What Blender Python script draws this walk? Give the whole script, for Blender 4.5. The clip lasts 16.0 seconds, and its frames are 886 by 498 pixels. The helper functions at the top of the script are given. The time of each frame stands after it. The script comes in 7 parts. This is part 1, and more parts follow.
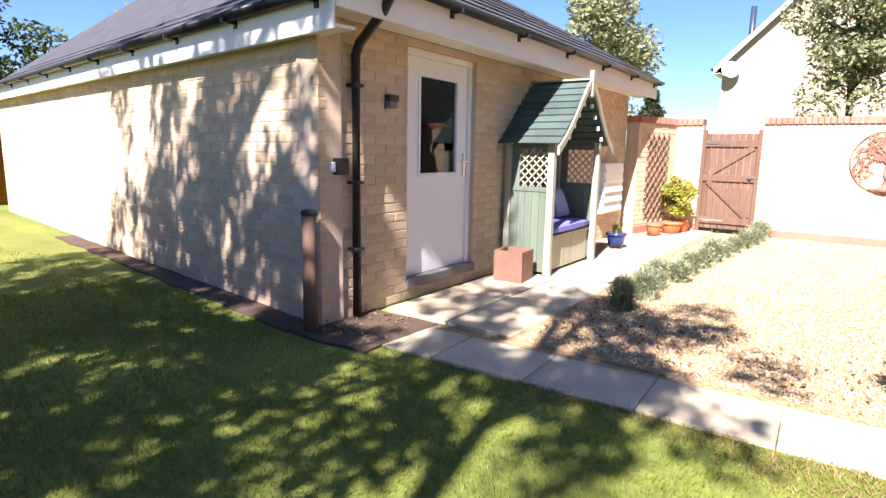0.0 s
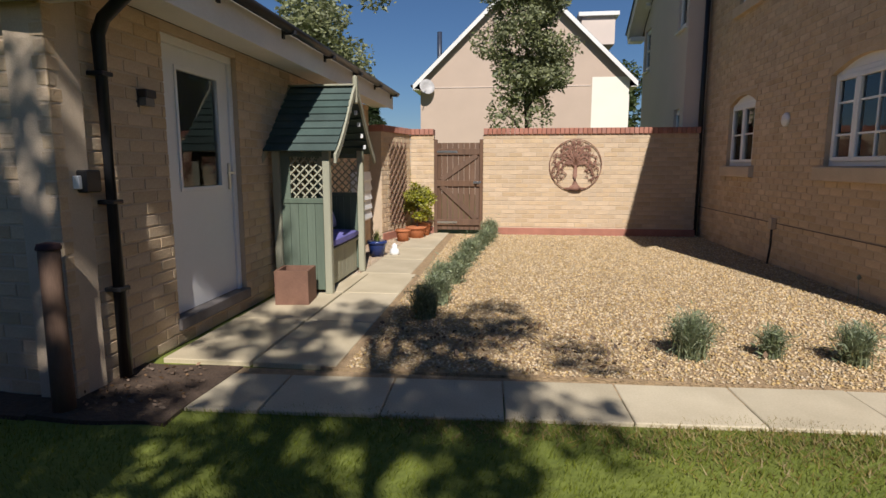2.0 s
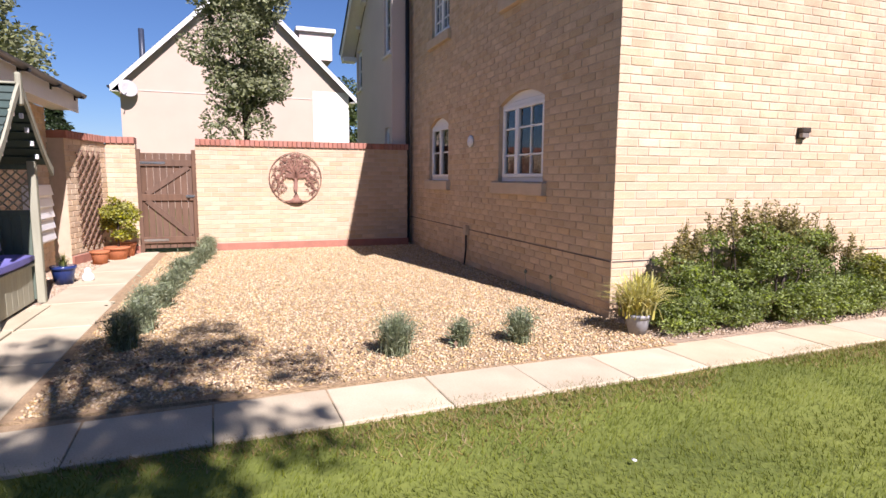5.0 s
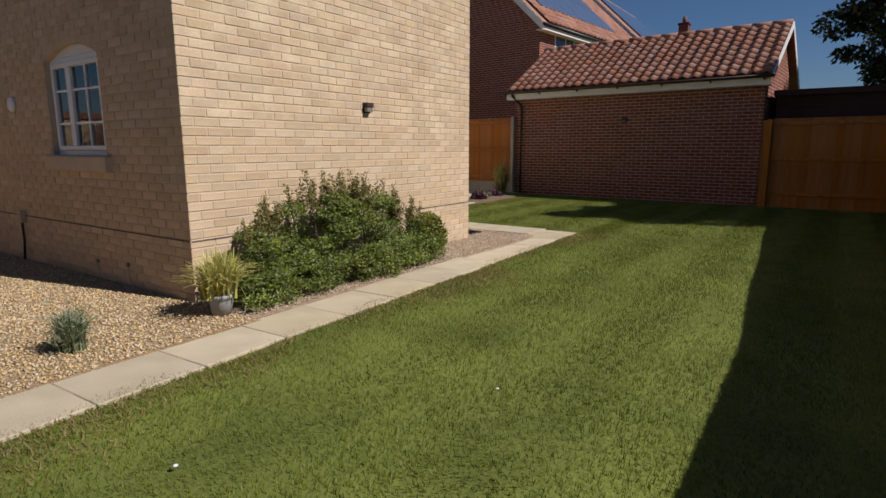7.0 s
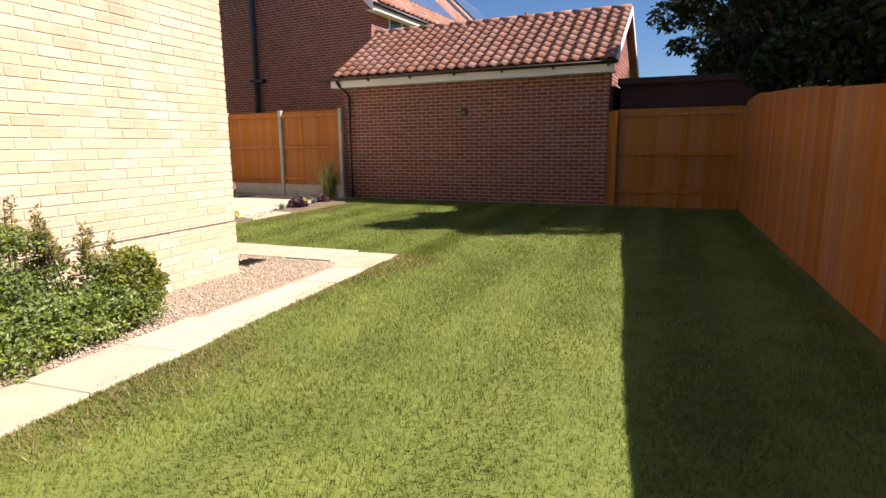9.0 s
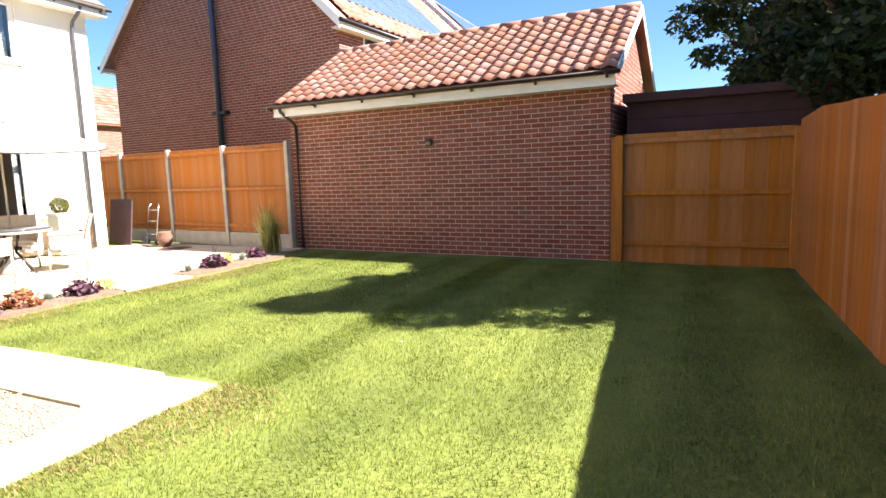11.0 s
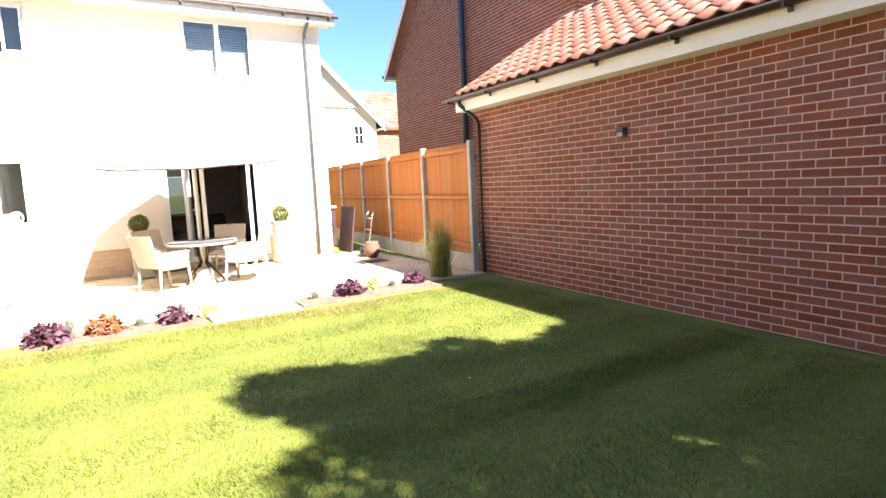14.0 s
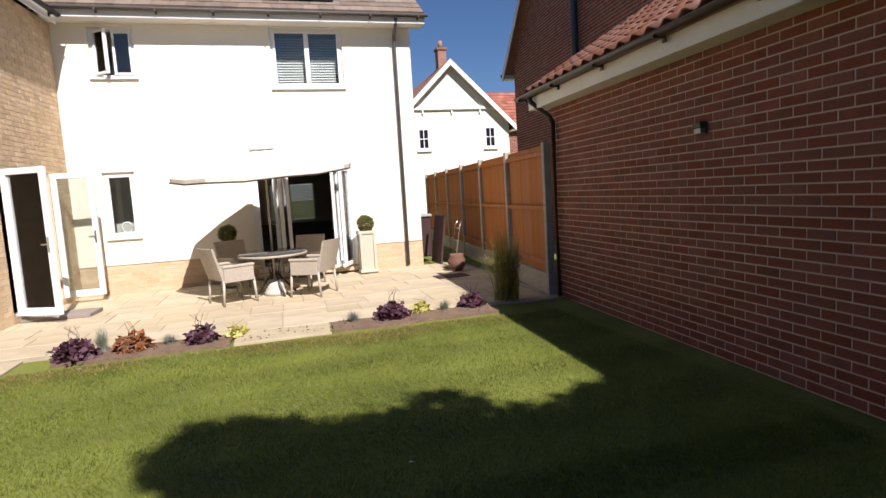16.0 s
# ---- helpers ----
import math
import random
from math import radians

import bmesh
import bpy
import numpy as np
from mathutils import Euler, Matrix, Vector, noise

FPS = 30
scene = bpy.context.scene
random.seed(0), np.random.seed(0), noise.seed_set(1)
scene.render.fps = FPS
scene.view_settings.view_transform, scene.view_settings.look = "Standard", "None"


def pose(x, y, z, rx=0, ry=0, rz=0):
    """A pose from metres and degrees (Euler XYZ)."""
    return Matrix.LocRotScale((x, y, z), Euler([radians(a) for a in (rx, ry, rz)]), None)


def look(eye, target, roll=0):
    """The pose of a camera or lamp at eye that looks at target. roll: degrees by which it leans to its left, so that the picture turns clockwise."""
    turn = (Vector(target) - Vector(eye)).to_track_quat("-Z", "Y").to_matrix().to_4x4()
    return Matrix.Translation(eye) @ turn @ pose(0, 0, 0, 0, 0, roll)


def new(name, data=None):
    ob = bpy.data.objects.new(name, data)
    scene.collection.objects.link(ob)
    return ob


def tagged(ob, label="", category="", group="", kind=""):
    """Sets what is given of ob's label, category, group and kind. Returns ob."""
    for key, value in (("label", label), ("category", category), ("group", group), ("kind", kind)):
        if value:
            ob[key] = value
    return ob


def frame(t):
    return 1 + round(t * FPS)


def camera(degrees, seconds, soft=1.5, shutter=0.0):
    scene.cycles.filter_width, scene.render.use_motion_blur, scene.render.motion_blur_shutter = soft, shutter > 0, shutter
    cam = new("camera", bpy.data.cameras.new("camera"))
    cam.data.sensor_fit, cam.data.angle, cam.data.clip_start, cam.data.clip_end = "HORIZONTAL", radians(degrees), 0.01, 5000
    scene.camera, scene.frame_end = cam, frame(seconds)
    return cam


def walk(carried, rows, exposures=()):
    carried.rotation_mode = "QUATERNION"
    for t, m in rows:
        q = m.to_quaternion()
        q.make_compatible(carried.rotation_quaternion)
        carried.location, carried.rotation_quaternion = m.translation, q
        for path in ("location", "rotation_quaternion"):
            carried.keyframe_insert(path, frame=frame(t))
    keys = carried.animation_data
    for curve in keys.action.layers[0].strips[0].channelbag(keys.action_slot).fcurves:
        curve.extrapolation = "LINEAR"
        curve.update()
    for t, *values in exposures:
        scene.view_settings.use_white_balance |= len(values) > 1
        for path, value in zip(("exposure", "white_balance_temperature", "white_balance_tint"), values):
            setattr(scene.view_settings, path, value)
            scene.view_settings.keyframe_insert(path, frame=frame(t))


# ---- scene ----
cam = camera(75.85, 16.0)
PATH = [
    (0, pose(-0.127, -0.145, 1.293, 80.22, -1.05, 35.87)),
    (0.5, pose(-0.459, -0.028, 1.243, 80.41, -0.88, 28.74)),
    (1, pose(-0.602, -0.015, 1.264, 80.89, -0.95, 19.84)),
    (1.5, pose(-0.840, -0.023, 1.253, 81.68, -0.04, 10.37)),
    (2, pose(-0.906, -0.043, 1.253, 81.65, 0.01, 6.75)),
    (2.5, pose(-0.905, -0.051, 1.255, 81.53, -0.20, 4.32)),
    (3, pose(-0.901, -0.032, 1.263, 81.08, -0.46, 1.87)),
    (5.5, pose(-0.701, -0.198, 1.295, 83.99, -0.27, -29.33)),
    (6, pose(-0.649, -0.236, 1.333, 83.55, -0.63, -39.89)),
    (6.5, pose(-0.595, -0.331, 1.323, 82.21, -0.57, -47.27)),
    (7, pose(-0.258, -0.321, 1.314, 79.89, 0.10, -55.22)),
    (7.5, pose(0.213, -0.215, 1.309, 80.05, 0.95, -62.20)),
    (8, pose(0.789, -0.145, 1.362, 78.29, 0.67, -66.77)),
    (8.5, pose(1.395, -0.147, 1.373, 78.25, 0.73, -68.10)),
    (9, pose(2.216, 0.113, 1.257, 79.68, 0.60, -68.98)),
    (9.5, pose(2.865, 0.090, 1.299, 79.93, 0.92, -68.62)),
    (10, pose(3.650, 0.100, 1.350, 81.85, 1.04, -68.08)),
    (12.5, pose(7.570, -0.354, 1.416, 81.41, 3.93, -54.50)),
    (13, pose(8.184, -0.327, 1.454, 81.88, 4.34, -47.37)),
    (13.5, pose(8.781, -0.300, 1.524, 82.60, 4.17, -42.35)),
    (14, pose(9.266, -0.224, 1.524, 83.30, 2.77, -31.76)),
    (14.5, pose(9.695, -0.152, 1.558, 84.42, 2.65, -26.22)),
    (15, pose(10.161, -0.117, 1.548, 83.71, 2.48, -22.64)),
    (15.5, pose(10.587, 0.048, 1.559, 83.41, 2.64, -20.44)),
    (16, pose(10.998, 0.157, 1.587, 84.19, 3.46, -15.95)),
]
walk(cam, PATH, [(0, 2.0, 6250, 24), (0.5, 2.0, 6250, 23), (1, 1.75, 6250, 20), (1.5, 0.55, 6250, 11), (2, 0.2, 6300, 13), (2.5, 0.08, 6350, 16), (3, 0, 6450, 19), (5.3, 1, 6000, 27), (5.5, 0.95, 6000, 27), (6, 0.4, 5950, 9), (6.5, 0, 6250, 14), (7.5, -0.1, 6250, 16), (8, 0.4, 6250, 17), (8.5, 0.7, 6350, 15), (9, 1.1, 6350, 18), (10.2, 1.65, 6350, 18), (12.3, 3.3, 6000, 12), (13, 3.4, 6000, 12), (13.5, 3, 6000, 12), (14, 2.6, 6350, 19), (14.5, 1.9, 6350, 19), (15, 1.15, 6350, 19), (15.5, 0.7, 6350, 19), (16, 0.55, 6350, 19)])

# ---- light ----
AZ = (-0.21, 0.978)            # the way sunlight travels over the ground
world = bpy.data.worlds.new("world")
scene.world = world
world.use_nodes = True
wn = world.node_tree
sky = wn.nodes.new("ShaderNodeTexSky")
sky.sky_type, sky.sun_disc = "NISHITA", False
sky.sun_elevation, sky.sun_rotation = radians(45), radians(168)
sky.air_density, sky.dust_density, sky.ozone_density = 1.1, 0.0, 10.0
wn.links.new(sky.outputs[0], wn.nodes["Background"].inputs[0])
wn.nodes["Background"].inputs[1].default_value = 0.05
sun = new("sun", bpy.data.lights.new("sun", "SUN"))
sun.data.energy, sun.data.angle, sun.data.color = 5.0, radians(0.5), (1.0, 0.955, 0.88)
sun.matrix_world = look((0, 0, 30), (AZ[0] * 30, AZ[1] * 30, 0))


# ---- materials ----
def material(name, base, rough=0.8, scale=8.0, vary=0.25, fine=60.0, bump=0.3, dist=0.01, metal=0.0, second=None, piece=0.0, spec=0.4, stretch=(1, 1, 1)):
    """Two scales of noise over a base colour, with bump; piece: how far single pieces differ in value."""
    m = bpy.data.materials.new(name)
    m.use_nodes = True
    t = m.node_tree
    b = t.nodes["Principled BSDF"]
    b.inputs["Roughness"].default_value, b.inputs["Metallic"].default_value = rough, metal
    b.inputs["Specular IOR Level"].default_value = spec
    co = t.nodes.new("ShaderNodeTexCoord")
    mp = t.nodes.new("ShaderNodeMapping")
    mp.inputs["Scale"].default_value = stretch
    t.links.new(co.outputs["Object"], mp.inputs[0])
    def noise_tex(s, d):
        n = t.nodes.new("ShaderNodeTexNoise")
        n.inputs["Scale"].default_value, n.inputs["Detail"].default_value = s, d
        t.links.new(mp.outputs[0], n.inputs["Vector"])
        return n
    n1, n2 = noise_tex(scale, 5), noise_tex(fine, 4)
    mix = t.nodes.new("ShaderNodeMix")
    mix.data_type = "RGBA"
    lo = [c * (1 - vary) for c in base]
    hi = second or [min(1, c * (1 + vary * 0.7)) for c in base]
    mix.inputs[6].default_value, mix.inputs[7].default_value = (*lo, 1), (*hi, 1)
    add = t.nodes.new("ShaderNodeMath")
    add.operation = "MULTIPLY_ADD"
    add.inputs[1].default_value, add.inputs[2].default_value = 0.45, 0.0
    t.links.new(n2.outputs[0], add.inputs[0])
    add2 = t.nodes.new("ShaderNodeMath")
    add2.operation = "MULTIPLY_ADD"
    add2.inputs[1].default_value = 0.9
    t.links.new(n1.outputs[0], add2.inputs[0])
    t.links.new(add.outputs[0], add2.inputs[2])
    ramp = t.nodes.new("ShaderNodeMapRange")
    ramp.inputs[1].default_value, ramp.inputs[2].default_value = 0.35, 1.0
    t.links.new(add2.outputs[0], ramp.inputs[0])
    t.links.new(ramp.outputs[0], mix.inputs[0])
    out = mix.outputs[2]
    if piece:
        info, geo = t.nodes.new("ShaderNodeObjectInfo"), t.nodes.new("ShaderNodeNewGeometry")
        s = t.nodes.new("ShaderNodeMath")
        t.links.new(info.outputs["Random"], s.inputs[0])
        t.links.new(geo.outputs["Random Per Island"], s.inputs[1])
        fr = t.nodes.new("ShaderNodeMath")
        fr.operation = "FRACT"
        t.links.new(s.outputs[0], fr.inputs[0])
        hsv = t.nodes.new("ShaderNodeHueSaturation")
        for i, (a, c) in {"Value": (1 - piece, 1 + piece * 0.7), "Saturation": (1 + piece * 0.7, 1 - piece * 0.6)}.items():
            r = t.nodes.new("ShaderNodeMapRange")
            r.inputs[3].default_value, r.inputs[4].default_value = a, c
            if i == "Saturation":
                w = t.nodes.new("ShaderNodeMath")
                w.operation = "PINGPONG"
                w.inputs[1].default_value = 0.29
                t.links.new(fr.outputs[0], w.inputs[0])
                r.inputs[2].default_value = 0.29
                t.links.new(w.outputs[0], r.inputs[0])
            else:
                t.links.new(fr.outputs[0], r.inputs[0])
            t.links.new(r.outputs[0], hsv.inputs[i])
        t.links.new(out, hsv.inputs["Color"])
        out = hsv.outputs[0]
    t.links.new(out, b.inputs["Base Color"])
    if bump:
        bp = t.nodes.new("ShaderNodeBump")
        bp.inputs["Strength"].default_value, bp.inputs["Distance"].default_value = bump, dist
        t.links.new(n2.outputs[0], bp.inputs["Height"])
        t.links.new(bp.outputs[0], b.inputs["Normal"])
    return m


def glass_material(name, tint=(0.8, 0.85, 0.85), alpha=0.35):
    """Window glass: mirror-like gloss over a clear body."""
    m = bpy.data.materials.new(name)
    m.use_nodes = True
    t = m.node_tree
    t.nodes.remove(t.nodes["Principled BSDF"])
    g, tr, mx, fr = (t.nodes.new("ShaderNode" + k) for k in ("BsdfGlossy", "BsdfTransparent", "MixShader", "Fresnel"))
    g.inputs["Roughness"].default_value = 0.02
    tr.inputs[0].default_value = (*tint, 1)
    fr.inputs[0].default_value = 1.6
    t.links.new(fr.outputs[0], mx.inputs[0])
    t.links.new(tr.outputs[0], mx.inputs[1])
    t.links.new(g.outputs[0], mx.inputs[2])
    t.links.new(mx.outputs[0], t.nodes["Material Output"].inputs[0])
    return m


def leaf_material(name, base, second, piece=0.35):
    m = material(name, base, 0.55, 3.0, 0.3, 25.0, 0.0, second=second, piece=piece, spec=0.35)
    t = m.node_tree
    b = t.nodes["Principled BSDF"]
    tr, mx = t.nodes.new("ShaderNodeBsdfTranslucent"), t.nodes.new("ShaderNodeMixShader")
    src = b.inputs["Base Color"].links[0].from_socket
    t.links.new(src, tr.inputs[0])
    mx.inputs[0].default_value = 0.3
    t.links.new(b.outputs[0], mx.inputs[1])
    t.links.new(tr.outputs[0], mx.inputs[2])
    t.links.new(mx.outputs[0], t.nodes["Material Output"].inputs[0])
    return m


BUFF = material("buff_brick", (0.57, 0.395, 0.252), 0.9, 5, 0.21, 70, 0.5, 0.006, piece=0.12, second=(0.68, 0.535, 0.345))
BUFF_MORTAR = material("buff_mortar", (0.56, 0.44, 0.31), 0.95, 6, 0.2, 120, 0.5, 0.004)
RED = material("red_brick", (0.205, 0.066, 0.044), 0.9, 5, 0.25, 70, 0.5, 0.006, piece=0.14, second=(0.28, 0.095, 0.058))
RED_MORTAR = material("pale_mortar", (0.57, 0.43, 0.34), 0.95, 6, 0.2, 120, 0.5, 0.004)
DARK_RED = material("dark_red_brick", (0.17, 0.05, 0.035), 0.9, 5, 0.3, 70, 0.5, 0.006, piece=0.3)
RENDER = material("cream_render", (0.82, 0.775, 0.655), 0.92, 1.2, 0.06, 150, 0.35, 0.003)
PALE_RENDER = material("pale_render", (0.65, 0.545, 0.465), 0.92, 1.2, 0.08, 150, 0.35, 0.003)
WHITE = material("white_plastic", (0.80, 0.80, 0.78), 0.35, 2, 0.05, 40, 0.05, 0.002)
FASCIA = material("white_painted_board", (0.76, 0.74, 0.69), 0.5, 2.5, 0.1, 40, 0.1, 0.002)
BLACK = material("black_plastic", (0.018, 0.018, 0.02), 0.4, 6, 0.3, 60, 0.1, 0.002)
SLATE = material("grey_roof_tile", (0.06, 0.06, 0.068), 0.75, 4, 0.35, 50, 0.4, 0.005, piece=0.3)
BROWN_TILE = material("brown_grey_tile", (0.22, 0.17, 0.13), 0.8, 4, 0.3, 50, 0.4, 0.005, piece=0.25)
CLAY = material("clay_pantile", (0.33, 0.135, 0.085), 0.85, 3, 0.32, 45, 0.4, 0.005, piece=0.2, second=(0.43, 0.22, 0.15))
COPING = material("red_coping", (0.40, 0.18, 0.125), 0.85, 5, 0.25, 60, 0.4, 0.004, piece=0.1)
SLAB = material("concrete_slab", (0.51, 0.42, 0.275), 0.92, 2.5, 0.25, 90, 0.5, 0.004, piece=0.10, second=(0.61, 0.52, 0.36))
SOIL = material("soil", (0.085, 0.056, 0.037), 1.0, 4, 0.4, 40, 0.9, 0.02)
GRAVEL_BASE = material("gravel_bed", (0.42, 0.29, 0.16), 1.0, 18, 0.4, 90, 1.0, 0.02)
STONE = material("gravel_stone", (0.57, 0.40, 0.21), 0.85, 20, 0.3, 90, 0.3, 0.004, piece=0.4, second=(0.68, 0.52, 0.30))
PALE_STONE = material("pale_gravel_stone", (0.54, 0.395, 0.265), 0.85, 20, 0.3, 90, 0.3, 0.004, piece=0.35, second=(0.66, 0.53, 0.38))
PALE_BED = material("pale_gravel_bed", (0.45, 0.33, 0.22), 1.0, 18, 0.4, 90, 1.0, 0.02)
TURF = material("turf", (0.092, 0.126, 0.017), 1.0, 0.9, 0.3, 30, 0.6, 0.02, second=(0.20, 0.225, 0.040))
BLADE = leaf_material("grass_blade", (0.116, 0.162, 0.016), (0.272, 0.302, 0.050), 0.12)


def mown_stripes(m, pitch, light, low, high):
    """Alternate lighter and darker mower stripes that run along x, a pitch apart, one light stripe at y = light; the
    sheen of leaning grass is painted as colour.
    """
    t = m.node_tree
    b = t.nodes["Principled BSDF"]
    src = b.inputs["Base Color"].links[0].from_socket
    co, xyz, wob = (t.nodes.new("ShaderNode" + k) for k in ("TexCoord", "SeparateXYZ", "TexNoise"))
    wob.inputs["Scale"].default_value = 0.8
    t.links.new(co.outputs["Object"], xyz.inputs[0])
    t.links.new(co.outputs["Object"], wob.inputs["Vector"])
    def calc(op, a, c):
        n = t.nodes.new("ShaderNodeMath")
        n.operation = op
        for i, v in enumerate((a, c)):
            if isinstance(v, (int, float)):
                n.inputs[i].default_value = v
            else:
                t.links.new(v, n.inputs[i])
        return n.outputs[0]
    y = calc("ADD", xyz.outputs[1], calc("MULTIPLY", wob.outputs[0], 0.22))
    wave = calc("COSINE", calc("MULTIPLY", calc("SUBTRACT", y, light + 0.11), math.tau / pitch), 0.0)
    r = t.nodes.new("ShaderNodeMapRange")
    r.inputs[1].default_value, r.inputs[2].default_value = -0.7, 0.7
    r.inputs[3].default_value, r.inputs[4].default_value = low, high
    t.links.new(wave, r.inputs[0])
    hsv = t.nodes.new("ShaderNodeHueSaturation")
    users = [l.to_socket for l in src.links]
    for u in users:
        t.links.new(hsv.outputs[0], u)
    t.links.new(src, hsv.inputs["Color"])
    t.links.new(r.outputs[0], hsv.inputs["Value"])


mown_stripes(BLADE, 0.95, 1.28, 0.94, 1.07)
mown_stripes(TURF, 0.95, 1.28, 0.93, 1.08)
FENCE = material("orange_stained_timber", (0.40, 0.140, 0.025), 0.75, 2.5, 0.35, 40, 0.35, 0.004, piece=0.10, stretch=(6, 6, 0.7))
# darker copy of FENCE: the south fence's shade is put into its colour
FENCE_SHADED = material("shaded_orange_timber", (0.33, 0.112, 0.021), 0.8, 2.5, 0.4, 40, 0.35, 0.004, piece=0.16, stretch=(6, 6, 0.7))
FENCE_NEW = material("golden_timber", (0.42, 0.165, 0.028), 0.75, 2.5, 0.35, 40, 0.35, 0.004, piece=0.09, stretch=(6, 6, 0.7))
CONCRETE = material("concrete_post", (0.42, 0.38, 0.31), 0.95, 5, 0.25, 90, 0.5, 0.004)
GATE_WOOD = material("weathered_gate_timber", (0.15, 0.088, 0.055), 0.85, 3, 0.35, 40, 0.4, 0.004, piece=0.12, stretch=(6, 6, 0.7))
DARK_WOOD = material("dark_timber", (0.06, 0.03, 0.03), 0.85, 3, 0.35, 40, 0.4, 0.004, piece=0.15)
GLASS = glass_material("window_glass")
# near-black colour that stands in for the shade of unlit insides
DARK = material("unlit_interior_black", (0.02, 0.02, 0.022), 0.9, 3, 0.3, 30, 0.0)
ROOM_PAINT = material("pale_room_paint", (0.62, 0.58, 0.52), 0.9, 2, 0.1, 40, 0.0)
METAL = material("bright_steel", (0.65, 0.65, 0.63), 0.3, 5, 0.1, 60, 0.1, 0.002, metal=1.0)


# ---- builders ----
def part(name, bm, mat, parent, label=""):
    me = bpy.data.meshes.new(name)
    bm.to_mesh(me)
    bm.free()
    me.materials.append(mat)
    ob = new(name, me)
    ob.parent = parent
    if label:
        ob["label"] = label
    return ob


def raw_part(name, verts, faces, mat, parent, label="", smooth=False):
    me = bpy.data.meshes.new(name)
    me.from_pydata(verts, [], faces)
    if smooth:
        me.polygons.foreach_set("use_smooth", [True] * len(me.polygons))
    me.materials.append(mat)
    ob = new(name, me)
    ob.parent = parent
    if label:
        ob["label"] = label
    return ob


def thing(name, m, label, category, group="", kind=""):
    ob = new(name)
    ob.matrix_world = m
    ob.empty_display_size = 0.2
    return tagged(ob, label, category, group, kind)


def box(bm, a, b, bevel=0.0, m=None):
    """A box between the corners a and b, with bevelled edges."""
    mm = Matrix.LocRotScale([(p + q) / 2 for p, q in zip(a, b)], None, [max(abs(q - p), 1e-4) for p, q in zip(a, b)])
    g = bmesh.ops.create_cube(bm, size=1, matrix=(m or Matrix()) @ mm)
    if bevel:
        es = {e for v in g["verts"] for e in v.link_edges}
        bmesh.ops.bevel(bm, geom=list(es), offset=bevel, segments=1, affect="EDGES", profile=0.6)
    return bm


def boxes(*bs, bevel=0.0):
    bm = bmesh.new()
    for a, b in bs:
        box(bm, a, b, bevel)
    return bm


def tube(bm, pts, r, n=10):
    """A pipe through points, with mitred joints."""
    pts = [Vector(p) for p in pts]
    rings = []
    for i, p in enumerate(pts):
        d = ((pts[min(i + 1, len(pts) - 1)] - p).normalized() + (p - pts[max(i - 1, 0)]).normalized()).normalized()
        q = d.to_track_quat("Z", "Y").to_matrix()
        rr = r[i] if isinstance(r, (list, tuple)) else r
        rings.append([bm.verts.new(p + q @ Vector((math.cos(k * math.tau / n) * rr, math.sin(k * math.tau / n) * rr, 0))) for k in range(n)])
    for a, b in zip(rings, rings[1:]):
        for k in range(n):
            f = bm.faces.new((a[k], a[(k + 1) % n], b[(k + 1) % n], b[k]))
            f.smooth = True
    bm.faces.new(rings[0][::-1])
    bm.faces.new(rings[-1])
    return bm


def lathe(bm, prof, n=20, z=0.0, at=(0, 0)):
    """A turned body from (radius, height) pairs."""
    rings = [[bm.verts.new((at[0] + r * math.cos(k * math.tau / n), at[1] + r * math.sin(k * math.tau / n), z + h)) for k in range(n)] for r, h in prof]
    for a, b in zip(rings, rings[1:]):
        for k in range(n):
            f = bm.faces.new((a[k], a[(k + 1) % n], b[(k + 1) % n], b[k]))
            f.smooth = True
    bm.faces.new(rings[0][::-1])
    bm.faces.new(rings[-1])
    return bm


def face_frame(p0, p1, z=0.0):
    """Axes of a wall seen from outside: u to the right along p0-p1, v into the wall, z up."""
    d = (Vector(p1) - Vector(p0)).normalized()
    return Matrix(((d.x, -d.y, 0, p0[0]), (d.y, d.x, 0, p0[1]), (0, 0, 1, z), (0, 0, 0, 1))), (Vector(p1) - Vector(p0)).length


def holed(w, h, holes, z0=0.0):
    """Rectangles (u0, u1, z0, z1) that cover a wall around its openings."""
    us = sorted({0, w, *[k for o in holes for k in o[:2]]})
    zs = sorted({z0, h, *[k for o in holes for k in o[2:4]]})
    out = []
    for u0, u1 in zip(us, us[1:]):
        run = None
        for a, b in zip(zs, zs[1:]):
            c, d = (u0 + u1) / 2, (a + b) / 2
            if any(o[0] < c < o[1] and o[2] < d < o[3] for o in holes):
                run = None
                continue
            if run:
                run[3] = b
            else:
                run = [u0, u1, a, b]
                out.append(run)
    return out


